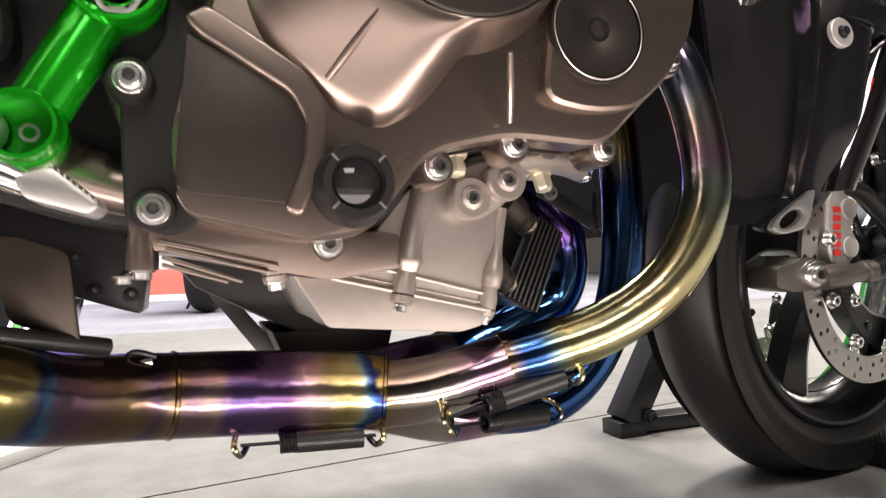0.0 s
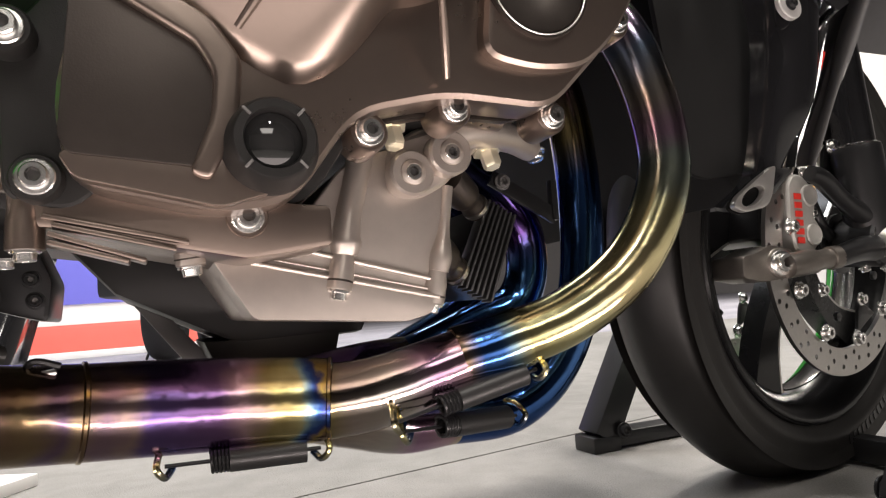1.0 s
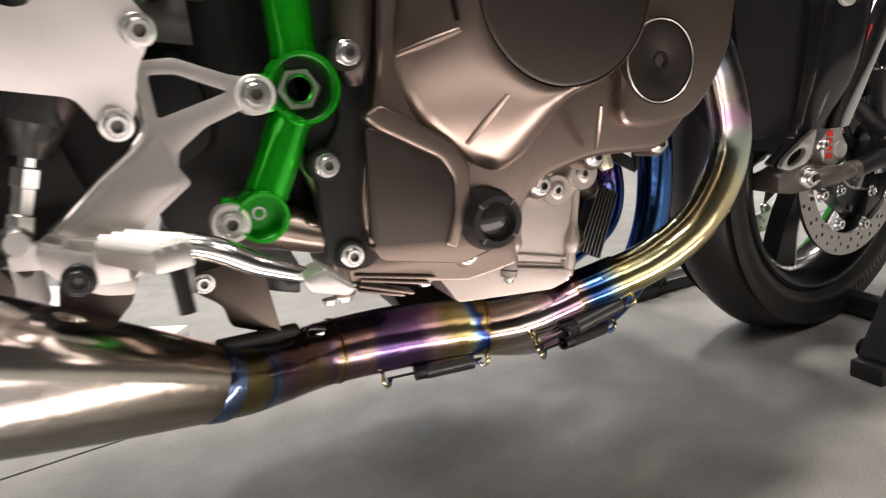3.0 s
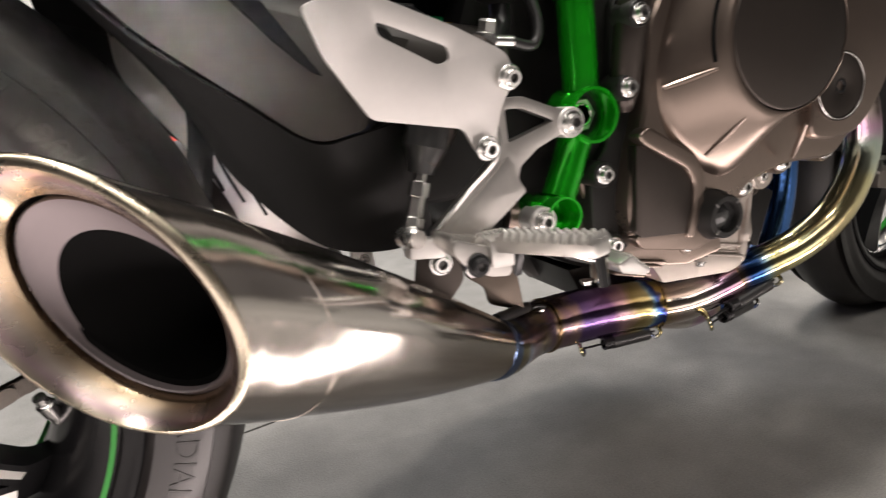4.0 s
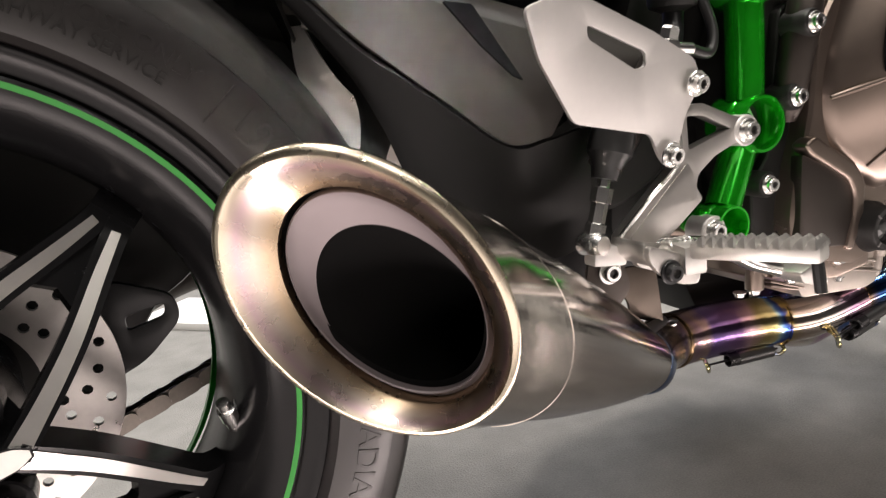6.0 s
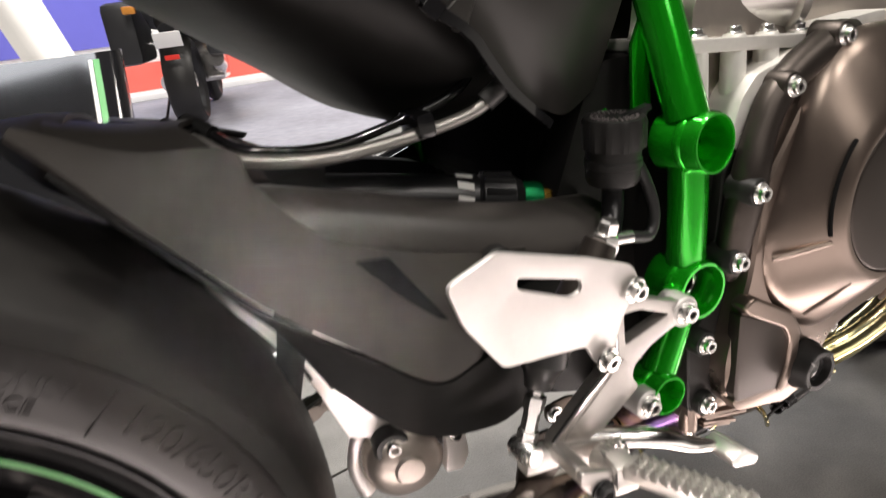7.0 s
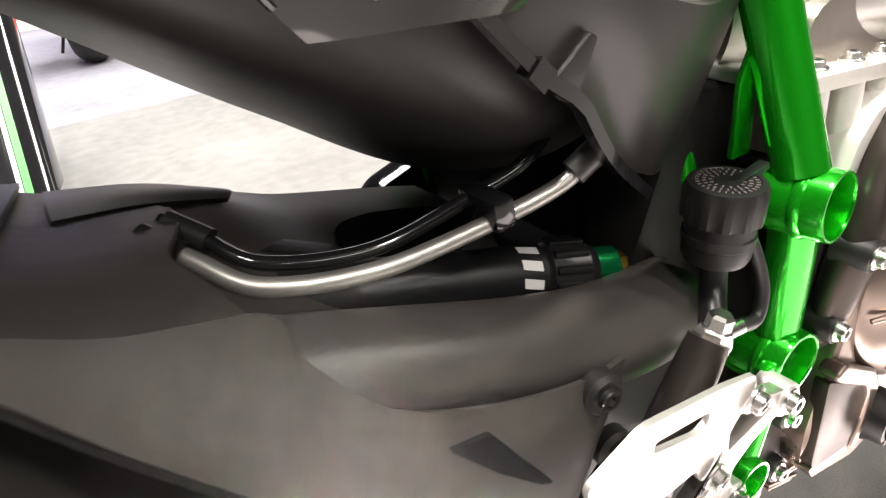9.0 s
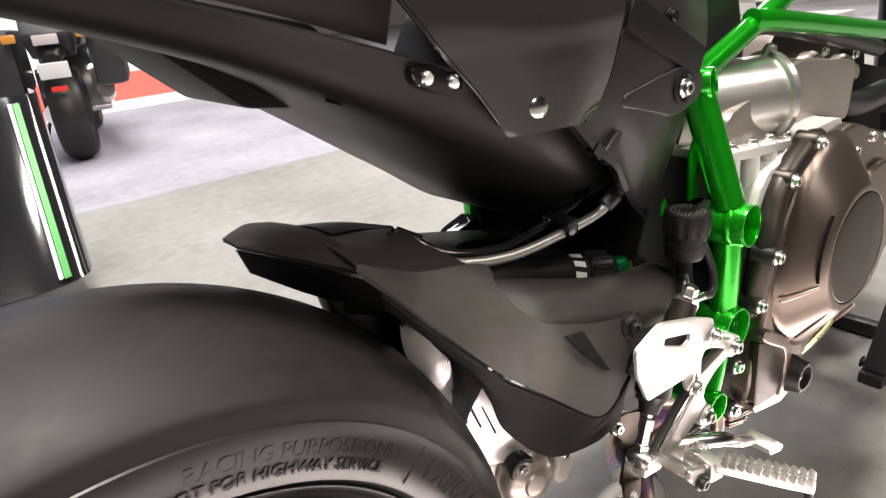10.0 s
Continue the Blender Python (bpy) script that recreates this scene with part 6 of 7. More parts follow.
    # black strip paints the shadowed gap between the pale patches
    part("gap_shade", surface([[(-0.243, 0.494, 0.532), (-0.226, 0.484, 0.520), (-0.190, 0.474, 0.505)], [(-0.2255, 0.492, 0.487), (-0.221, 0.484, 0.476), (-0.206, 0.476, 0.462)], [(-0.232, 0.493, 0.440), (-0.225, 0.486, 0.433), (-0.2185, 0.490, 0.427)], [(-0.240, 0.498, 0.418), (-0.235, 0.490, 0.402), (-0.229, 0.495, 0.388)]], 18, 10, 0.004), SKIRT, face, "black strip painting the shaded gap across the flank")
    collar = part("link_collar", lathe(bmesh.new(), [(0.0165, -0.014), (0.0165, 0.004), (0.0145, 0.008), (0.010, 0.008), (0.0095, 0.004), (0, 0.004)], aim((-0.160, 0.482, 0.333), (-0.15, -1, 0)), 28), HOSEBLACK, face, "black rubber link collar")
    bolt(collar, (-0.160, 0.4785, 0.333), (-0.15, -1, 0), 0.0068)
    part("link_strut", tube(bmesh.new(), [(-0.176, 0.502, 0.350, 0.0080), (-0.186, 0.500, 0.334, 0.0060), (-0.191, 0.498, 0.312, 0.0060), (-0.184, 0.496, 0.286, 0.008)], None, 20, 14), BEAD, liner, "bright suspension link")
    link = part("linkage_casting", lathe(bmesh.new(), [(0, -0.012), (0.012, -0.012), (0.014, -0.009), (0.026, -0.006), (0.034, 0.002), (0.036, 0.012), (0.036, 0.06), (0, 0.06)], aim((-0.150, 0.478, 0.312), (0.1, 1, 0)), 36), CASE, liner, "round cast linkage housing")
    part("linkage_plate", slab(rounded([(-0.117, 0.345), (-0.098, 0.341), (-0.096, 0.306), (-0.104, 0.292), (-0.120, 0.296), (-0.116, 0.318)], 0.003), 0.466, 0.476, bev=0.0015), BEAD, link, "pale bracket plate")
    part("linkage_arm", bar((-0.150, 0.490, 0.335), (-0.105, 0.478, 0.322), 0.014, 0.012, 0.003), DARKMETAL, link)
    bolt(link, (-0.107, 0.466, 0.330), (0, -1, 0), 0.0042)
    part("housing_wall", slab(rounded([(-0.33, 0.622), (-0.20, 0.580), (-0.12, 0.54), (-0.12, 0.44), (-0.222, 0.440), (-0.250, 0.465), (-0.288, 0.515), (-0.320, 0.560)], 0.008), 0.530, 0.556, bev=0.004), MATTEBLACK, liner)
    # dark swingarm casing filling the space up to the pivot
    part("swingarm_cover", slab(rounded([(-0.10, 0.44), (-0.06, 0.465), (0.03, 0.47), (0.04, 0.40), (-0.02, 0.37), (-0.07, 0.375), (-0.09, 0.40)], 0.02), 0.44, 0.55, bev=0.010, seg=3), MATTEBLACK, bike, "matte black swingarm casing")


hugger()


def rear_set():
    # footrest hanger: a bent cast truss
    m = Matrix.Translation((0, 0.372, 0)) @ FACING
    outer = [(-0.012, 0.457), (0.0145, 0.4575), (0.045, 0.4445), (0.066, 0.440), (0.070, 0.432), (0.066, 0.423), (0.0480, 0.4225), (0.0257, 0.4146), (0.0084, 0.4024), (0.0055, 0.3926), (0.0120, 0.3820), (-0.0115, 0.3650), (-0.0436, 0.3440), (-0.0640, 0.3510), (-0.0715, 0.3640), (-0.0417, 0.3895), (-0.0110, 0.4136)]
    hole = [(-0.0015, 0.4490), (0.0140, 0.4480), (0.0430, 0.4345), (-0.0005, 0.4225)]
    hang = part("footrest_hanger", plate(rounded(outer, 0.003, 3), 0.011, m, [rounded(hole, 0.003, 3)], 0.0022), HANGER, bike, "bead-blasted aluminium footrest hanger")
    part("bar_edge", tube(bmesh.new(), [(-0.0105, 0.3722, 0.4475), (-0.0110, 0.3722, 0.4150), (-0.0410, 0.3722, 0.3895), (-0.0700, 0.3722, 0.3645)], 0.0021, 30, 10), ALUBRIGHT, hang, "bright machined edge")
    # raised inner face of the bar, leaving a bright chamfered margin
    part("bar_face", plate(rounded([(-0.0030, 0.4130), (0.0030, 0.4035), (0.0015, 0.3925), (0.0050, 0.3820), (-0.0140, 0.3685), (-0.0430, 0.3500), (-0.0585, 0.3555), (-0.0610, 0.3630), (-0.0350, 0.3850)], 0.003, 3), 0.0015, Matrix.Translation((0, 0.3708, 0)) @ FACING, bev=0.0007), HANGER, hang)
    for p, r in (((0.059, 0.372, 0.431), 0.0085), ((0.031, 0.382, 0.351), 0.0085)):
        part("hanger_boss", lathe(bmesh.new(), [(0.0128, -0.02), (0.0128, 0.0), (0.0118, 0.0012), (0, 0.0012)], aim(p, (0, -1, 0)), 28), BEAD, hang)
        bolt(hang, (p[0], p[1] - 0.001, p[2]), (0, -1, 0), r * 0.86)
    # heel plate, flaring outwards to the rear
    org, ex, ey = V(-0.001, 0.364, 0.473), V(-0.156, -0.031, 0.0577).normalized(), None
    nrm = V(0.12, -0.985, -0.17).normalized()
    ex = (ex - nrm * ex.dot(nrm)).normalized()
    ey = nrm.cross(ex).normalized()
    if ey.z < 0:
        ey = -ey
    inv = lambda p: ((Vector(p) - org).dot(ex), (Vector(p) - org).dot(ey))
    pts = [(-0.157, 0.335, 0.531), (-0.121, 0.333, 0.541), (-0.045, 0.350, 0.512), (-0.002, 0.362, 0.492), (0.008, 0.366, 0.474), (-0.006, 0.368, 0.452), (-0.012, 0.369, 0.425), (-0.022, 0.370, 0.411), (-0.032, 0.370, 0.422), (-0.042, 0.369, 0.440), (-0.116, 0.357, 0.456), (-0.146, 0.345, 0.500)]
    slot = [(-0.107, 0.345, 0.520), (-0.052, 0.353, 0.499), (-0.050, 0.354, 0.489), (-0.060, 0.354, 0.487), (-0.106, 0.347, 0.511)]
    mm = Matrix((ex, ey, -nrm)).transposed().to_4x4()
    mm.translation = org
    heel = part("heel_plate", plate(rounded([inv(p) for p in pts], 0.006, 3), 0.0035, mm, [rounded([inv(p) for p in slot], 0.004, 3)], 0.0010), BEAD, bike, "bead-blasted aluminium heel plate with slot")
    for p in ((-0.001, 0.361, 0.473), (-0.023, 0.366, 0.422)):
        bolt(heel, p, tuple(nrm), 0.0074)
    # footpeg with teeth
    lug = rounded([(-0.0730, 0.3640), (-0.0440, 0.3530), (-0.0325, 0.3445), (-0.0270, 0.3345), (-0.0300, 0.3270), (-0.0470, 0.3300), (-0.0660, 0.3420), (-0.0745, 0.3530)], 0.005)
    clevis = part("peg_clevis", slab(lug, 0.334, 0.3405, bev=0.0018), HANGER, hang, "cast peg clevis")
    part("clevis_web", slab(rounded([(-0.0735, 0.366), (-0.060, 0.361), (-0.058, 0.347), (-0.066, 0.345), (-0.0745, 0.354)], 0.004), 0.340, 0.380, bev=0.003), HANGER, clevis)
    part("clevis_cheek", slab(rounded([(-0.066, 0.362), (-0.026, 0.352), (-0.020, 0.338), (-0.030, 0.329), (-0.060, 0.340)], 0.006), 0.366, 0.373, bev=0.002), HANGER, clevis)
    bolt(clevis, (-0.0560, 0.3335, 0.3415), (0, -1, 0), 0.0068, DARKMETAL)
    part("peg_knuckle", lathe(bmesh.new(), [(0, -0.010), (0.0105, -0.010), (0.012, -0.008), (0.012, 0.010), (0, 0.012)], aim((-0.036, 0.352, 0.345), (0.3, -1, 0.1)), 20), ALU, clevis)
    a, b = V(-0.036, 0.330, 0.356), V(-0.004, 0.250, 0.360)
    peg = part("footpeg", bar(a, b, 0.019, 0.013, 0.003), ALU, bike, "knurled aluminium footpeg")
    part("peg_root", box((-0.036, 0.338, 0.348), (0.018, 0.024, 0.022), Matrix.Rotation(radians(-12), 4, "Z"), 0.003), ALU, peg)
    d = (b - a).normalized()
    side = d.cross(V(0, 0, 1)).normalized()
    for k in range(11):
        for s in (-1, 0, 1):
            c = a.lerp(b, 0.10 + 0.085 * k) + side * (s * 0.0065) - V(0, 0, 0.0026)
            tooth = bmesh.new()
            lathe(tooth, [(0.0052, 0.006), (0.0042, 0.0095), (0.0008, 0.013), (0, 0.013)], aim(c, (0, 0, 1), 45), 4)
            part("tooth", tooth, ALU, peg)
    part("peg_spring", coil(bmesh.new(), (-0.044, 0.352, 0.353), (-0.020, 0.352, 0.353), 0.007, 5, 0.0014), CHROME, clevis)
    part("peg_feeler", tube(bmesh.new(), [tuple(b + V(0, 0.006, -0.006)), tuple(b + V(0.001, 0.004, -0.028))], 0.004, 4, 10), DARKMETAL, peg)
    # brake pedal
    ped = part("brake_pedal", tube(bmesh.new(), [(-0.050, 0.385, 0.352, 0.0085), (0.009, 0.356, 0.3445, 0.0085), (0.040, 0.350, 0.328, 0.0075), (0.070, 0.348, 0.3145, 0.0052)], None, 24, 16), ALUBRIGHT, bike, "polished aluminium brake pedal")
    tip = part("pedal_tip", slab(rounded([(0.062, 0.318), (0.076, 0.3225), (0.095, 0.3065), (0.090, 0.302), (0.066, 0.309)], 0.003), 0.325, 0.356, bev=0.002), ALU, ped, "serrated pedal tip")
    for k in range(8):
        part("serration", bar((0.0765 + 0.0023 * k, 0.3255, 0.3222 - 0.0020 * k), (0.0765 + 0.0023 * k, 0.3555, 0.3222 - 0.0020 * k), 0.0012, 0.002, 0.0003), ALU, tip)
    part("pedal_link", bar((0.0, 0.368, 0.343), (0.0, 0.380, 0.312), 0.006, 0.006, 0.001), DARKMETAL, ped)
    # rear master cylinder, rod, reservoir and hoses
    mc = part("master_cylinder", tube(bmesh.new(), [(-0.072, 0.384, 0.418, 0.0135), (-0.05, 0.386, 0.445, 0.0150), (-0.02, 0.389, 0.482, 0.0140), (-0.006, 0.390, 0.502, 0.0125)], None, 16, 24), COVERDARK, bike, "dark bronze rear brake master cylinder")
    part("rubber_boot", lathe(bmesh.new(), [(0.0125, -0.012), (0.017, -0.008), (0.0178, 0.010), (0.015, 0.014), (0.0115, 0.022), (0.0100, 0.030), (0, 0.030)], aim((-0.064, 0.383, 0.438), (-0.32, -0.02, -0.95)), 28), HOSEBLACK, mc, "ribbed rubber boot")
    part("push_rod", lathe(bmesh.new(), [(0, 0), (0.005, 0), (0.005, 0.008), (0.0084, 0.009), (0.0084, 0.020), (0.0066, 0.021), (0.0066, 0.036), (0.0082, 0.037), (0.0082, 0.050), (0, 0.051)], aim((-0.073, 0.382, 0.412), (-0.30, 0, -0.95)), 6), CHROME, mc, "zinc plated adjuster rod")
    part("rod_end", lathe(bmesh.new(), [(0, -0.012), (0.007, -0.012), (0.0095, -0.008), (0.0095, 0.008), (0.007, 0.012), (0, 0.012)], aim((-0.090, 0.380, 0.362), (0.2, -1, 0)), 20), CHROME, mc)
    part("rod_clevis", box((-0.080, 0.378, 0.352), (0.030, 0.016, 0.016), Matrix.Rotation(radians(8), 4, "Y"), 0.003), BEAD, mc)
    ban = part("banjo_fitting", lathe(bmesh.new(), [(0, -0.012), (0.011, -0.012), (0.012, -0.006), (0.0095, 0.002), (0.0078, 0.003), (0.0078, 0.011), (0.006, 0.013), (0, 0.013)], aim((-0.002, 0.389, 0.506), (0.2, -0.15, 1)), 6), CHROME, mc, "bright banjo bolt")
    part("banjo_neck", tube(bmesh.new(), [(0.002, 0.388, 0.502), (0.020, 0.388, 0.500)], 0.005, 4, 12), CHROME, ban)
    part("brake_hose", tube(bmesh.new(), [(0.018, 0.388, 0.500), (0.040, 0.390, 0.496), (0.048, 0.394, 0.515), (0.042, 0.402, 0.545), (0.030, 0.405, 0.555)], 0.0045, 24, 12), HOSEBLACK, bike, "black rubber fluid hose")
    m = aim((0.026, 0.414, 0.536), (0.02, -0.05, 1))
    rs = part("fluid_reservoir", lathe(bmesh.new(), [(0, -0.005), (0.010, -0.004), (0.019, 0.0), (0.0205, 0.004), (0.0205, 0.012), (0.0215, 0.013), (0.0215, 0.018), (0.0205, 0.019), (0.0205, 0.028), (0, 0.028)], m, 40), MATTEBLACK, bike, "black brake fluid reservoir")
    bm = bmesh.new()
    k = 72
    rings = []
    for r, hh in ((0.0228, 0.027), (0.0232, 0.029), (0.0232, 0.046), (0.0220, 0.0495), (0.019, 0.0500), (0.0185, 0.0494)):
        rings.append([bm.verts.new(m @ V((r + (0.0007 if (i // 3) % 2 else -0.0005) * (hh < 0.048)) * math.cos(2 * math.pi * i / k), (r + (0.0007 if (i // 3) % 2 else -0.0005) * (hh < 0.048)) * math.sin(2 * math.pi * i / k), hh)) for i in range(k)])
    for p, q in zip(rings, rings[1:]):
        for i in range(k):
            bm.faces.new((p[i], p[(i + 1) % k], q[(i + 1) % k], q[i]))
    bm.faces.new(rings[-1])
    cap = part("reservoir_cap", bm, MATTEBLACK, rs, "knurled black cap with moulded lettering")
    for ring, count in ((0.0165, 30), (0.0128, 22), (0.0092, 14)):
        for i in range(count):
            t = 2 * math.pi * i / count
            part("cap_mark", box((0, 0, 0), (0.0022, 0.0010, 0.0006), m @ Matrix.Rotation(t, 4, "Z") @ Matrix.Translation((ring, 0, 0.0498)), 0), INNERTUBE, cap)
    part("cap_clip", slab([(0.028, 0.585), (0.056, 0.590), (0.057, 0.586), (0.052, 0.584), (0.052, 0.560), (0.050, 0.560), (0.050, 0.583)], 0.405, 0.412, bev=0.0005), DARKMETAL, rs)
    part("reservoir_neck", tube(bmesh.new(), [(0.026, 0.414, 0.536), (0.022, 0.410, 0.515), (0.008, 0.398, 0.500)], 0.0085, 10, 16), DARKMETAL, rs)
    # braided hose and its companion along the hugger
    hs = part("braided_hose", tube(bmesh.new(), [(-0.262, 0.505, 0.618), (-0.250, 0.488, 0.610), (-0.228, 0.468, 0.597), (-0.175, 0.456, 0.590), (-0.11, 0.452, 0.594), (-0.070, 0.447, 0.602), (-0.052, 0.444, 0.612)], 0.0048, 60, 16), BRAID, bike, "stainless braided brake hose")
    part("hose_ferrule", tube(bmesh.new(), [(-0.060, 0.4455, 0.6075), (-0.040, 0.440, 0.622)], 0.0078, 4, 18), mat("grey_ferrule", (0.10, 0.10, 0.10), 0.4, 0.5), hs, "grey hose ferrule")
    part("hose_ferrule", tube(bmesh.new(), [(-0.268, 0.512, 0.621), (-0.254, 0.494, 0.612)], 0.0072, 4, 18), DARKMETAL, hs)
    cb = part("sensor_cable", tube(bmesh.new(), [(-0.256, 0.522, 0.622), (-0.243, 0.505, 0.614), (-0.222, 0.485, 0.600), (-0.17, 0.470, 0.594), (-0.11, 0.468, 0.604), (-0.075, 0.465, 0.615), (-0.05, 0.47, 0.632)], 0.0040, 60, 12), GLOSSBLACK, bike, "glossy black sensor cable")
    part("cable_boot", tube(bmesh.new(), [(-0.254, 0.519, 0.621), (-0.240, 0.502, 0.612)], 0.0066, 4, 14), HOSEBLACK, cb)
    part("hose_clamp", box((-0.108, 0.459, 0.600), (0.014, 0.034, 0.018), Matrix.Rotation(radians(-6), 4, "Y"), 0.004), GLOSSBLACK, bike, "black plastic hose clamp")


rear_set()


def seat_unit():
    # underside of the tail: a keel rising to the rear
    keel = [
        [(0.10, 0.49, 0.70), (0.06, 0.50, 0.63), (0.03, 0.55, 0.600), (0.03, 0.70, 0.600)],
        [(-0.03, 0.462, 0.69), (-0.045, 0.472, 0.62), (-0.070, 0.55, 0.588), (-0.085, 0.66, 0.588)],
        [(-0.16, 0.425, 0.730), (-0.165, 0.445, 0.678), (-0.185, 0.55, 0.655), (-0.18, 0.67, 0.650)],
        [(-0.30, 0.435, 0.785), (-0.295, 0.46, 0.745), (-0.30, 0.55, 0.735), (-0.30, 0.67, 0.735)],
        [(-0.44, 0.47, 0.835), (-0.43, 0.49, 0.805), (-0.43, 0.58, 0.815), (-0.43, 0.68, 0.82)],
        [(-0.62, 0.53, 0.90), (-0.62, 0.54, 0.875), (-0.62, 0.60, 0.870), (-0.62, 0.68, 0.88)],
    ]
    und = part("tail_underside", surface(keel, 44, 26, 0.004), MATTEBLACK, bike, "matte black tail underside")
    part("plate_mount", slab(rounded([(-0.270, 0.775), (-0.304, 0.737), (-0.352, 0.745), (-0.400, 0.788), (-0.450, 0.832), (-0.450, 0.850), (-0.280, 0.800)], 0.008), 0.555, 0.700, bev=0.006), SKIRT, und, "black lump under the tail")
    for x, z in ((-0.22, 0.697), (-0.32, 0.750)):
        part("moulded_slot", bar((x - 0.006, 0.4695, z + 0.003), (x + 0.006, 0.4695, z - 0.002), 0.0016, 0.003, 0.0005), SOOTSHADE, und)
    # glossy smoked panel: its lower end is a rounded tongue
    def smoked(z, x0, x1, dy=0.0):
        return [(x0 + (x1 - x0) * s, 0.421 - 0.011 * math.sin(math.pi * s) + dy, z + 0.004 * (1 - s)) for s in (0.0, 0.33, 0.66, 1.0)]
    rows = [smoked(0.890, -0.345, -0.030, 0.016), smoked(0.800, -0.283, -0.062), smoked(0.765, -0.254, -0.073), smoked(0.740, -0.232, -0.083), smoked(0.716, -0.214, -0.098), smoked(0.704, -0.204, -0.112)]
    side = part("tail_side_panel", surface(rows, 34, 22, 0.004), SMOKE, bike, "glossy smoked black tail side panel")
    for k in (0, 3):
        part("panel_edge", tube(bmesh.new(), [(r[k][0], r[k][1] - 0.003, r[k][2]) for r in rows[:5]], 0.0019, 30, 8), GLOSSBLACK, side, "rounded glossy panel edge")
    part("panel_stud", lathe(bmesh.new(), [(0.0100, -0.004), (0.0096, 0.003), (0.0065, 0.005), (0, 0.0055)], aim((-0.180, 0.4115, 0.727), (-0.1, -1, 0.1)), 28), ALUBRIGHT, side, "bright stud head")
    lower = part("side_cover", surface([[(0.10, 0.452, 0.80), (0.085, 0.440, 0.74), (0.070, 0.448, 0.68), (0.045, 0.462, 0.60)], [(0.025, 0.434, 0.82), (0.020, 0.424, 0.74), (0.012, 0.428, 0.67), (0.010, 0.450, 0.588)], [(-0.045, 0.432, 0.80), (-0.050, 0.420, 0.735), (-0.032, 0.422, 0.665), (-0.010, 0.446, 0.594)], [(-0.100, 0.426, 0.77), (-0.096, 0.420, 0.715), (-0.060, 0.428, 0.662), (-0.028, 0.440, 0.602)], [(-0.150, 0.424, 0.735), (-0.128, 0.422, 0.700), (-0.084, 0.424, 0.660), (-0.046, 0.434, 0.614)]], 34, 24, 0.004), SIDECOVER, bike, "matte dark grey side cover")
    part("cover_fin", plate([(-0.1010, 0.6720), (-0.0790, 0.6885), (-0.0730, 0.6850), (-0.0850, 0.6600), (-0.0905, 0.6585)], 0.010, Matrix.Translation((0, 0.4130, 0)) @ FACING, bev=0.003, seg=3), SIDECOVER, lower)
    strap = [V(-0.146, 0.412, 0.715), V(-0.131, 0.413, 0.7005), V(-0.1076, 0.413, 0.676), V(-0.083, 0.414, 0.6575), V(-0.069, 0.418, 0.639), V(-0.048, 0.424, 0.614), V(-0.014, 0.432, 0.5845)]
    st = part("frame_strap", ribbon([p + V(0, -0.001, 0) for p in strap], 0.0065, 0.009, V(0, 1, 0)), GLOSSBLACK, lower, "narrow gloss black strap")
    part("strap_clip", ribbon([V(-0.1120, 0.4105, 0.6800), V(-0.1040, 0.4105, 0.6715)], 0.011, 0.010, V(0, 1, 0), 4), GLOSSBLACK, st, "black clip on the strap")
    lug = part("side_cover_lug", slab(rounded([(-0.074, 0.706), (-0.071, 0.718), (-0.004, 0.728), (0.030, 0.732), (0.048, 0.720), (0.050, 0.698), (0.028, 0.689), (0.006, 0.683)], 0.010), 0.414, 0.446, bev=0.007, seg=3), SIDECOVER, lower, "moulded side cover lug")
    part("lug_cup", lathe(bmesh.new(), [(0.0165, -0.002), (0.0160, 0.002), (0.0130, 0.003), (0.0115, 0.001), (0, 0.001)], aim((0.015, 0.414, 0.7095), (0, -1, 0)), 28), MATTEBLACK, lug)
    bolt(lug, (0.015, 0.4125, 0.7095), (0, -1, 0), 0.0068)
    part("seat_trim", bar((-0.062, 0.420, 0.785), (0.046, 0.420, 0.728), 0.030, 0.013, 0.004, (0, 1, 0)), MATTEBLACK, lower, "black seat edge rail")
    bolt(lower, (0.002, 0.420, 0.775), (0, -1, 0), 0.0055, DARKMETAL)
    # pair of small bright inserts in a black bezel on the seam
    bez = part("insert_bezel", slab(rounded([(-0.284, 0.770), (-0.262, 0.768), (-0.238, 0.757), (-0.240, 0.748), (-0.262, 0.748), (-0.280, 0.757)], 0.006), 0.424, 0.450, bev=0.004, seg=3), GLOSSBLACK, side)
    for x, z in ((-0.271, 0.761), (-0.248, 0.755)):
        part("chrome_eye", lathe(bmesh.new(), [(0.0052, -0.003), (0.0052, 0.002), (0.0040, 0.0035), (0, 0.004)], aim((x, 0.4245, z), (0, -1, -0.2)), 20), CHROME, bez)
    tail = part("tail_cowl", surface([[(-0.27, 0.445, 0.90), (-0.275, 0.440, 0.845), (-0.285, 0.450, 0.785)], [(-0.40, 0.470, 0.93), (-0.405, 0.462, 0.885), (-0.41, 0.470, 0.830)], [(-0.62, 0.54, 0.97), (-0.62, 0.535, 0.93), (-0.62, 0.540, 0.895)]], 20, 14, 0.004), HUGGER, bike, "matte grey tail cowl")
    part("seat_pad", slab(rounded([(-0.28, 0.90), (-0.05, 0.86), (0.08, 0.82), (0.08, 0.80), (-0.05, 0.83), (-0.28, 0.87)], 0.01), 0.45, 0.79, bev=0.008), MATTEBLACK, bike)
    # subframe box and casings inside
    part("air_box", slab(rounded([(0.10, 0.60), (0.04, 0.62), (-0.05, 0.62), (-0.12, 0.68), (-0.05, 0.80), (0.25, 0.80), (0.28, 0.70)], 0.02), 0.50, 0.76, bev=0.008), MATTEBLACK, bike)
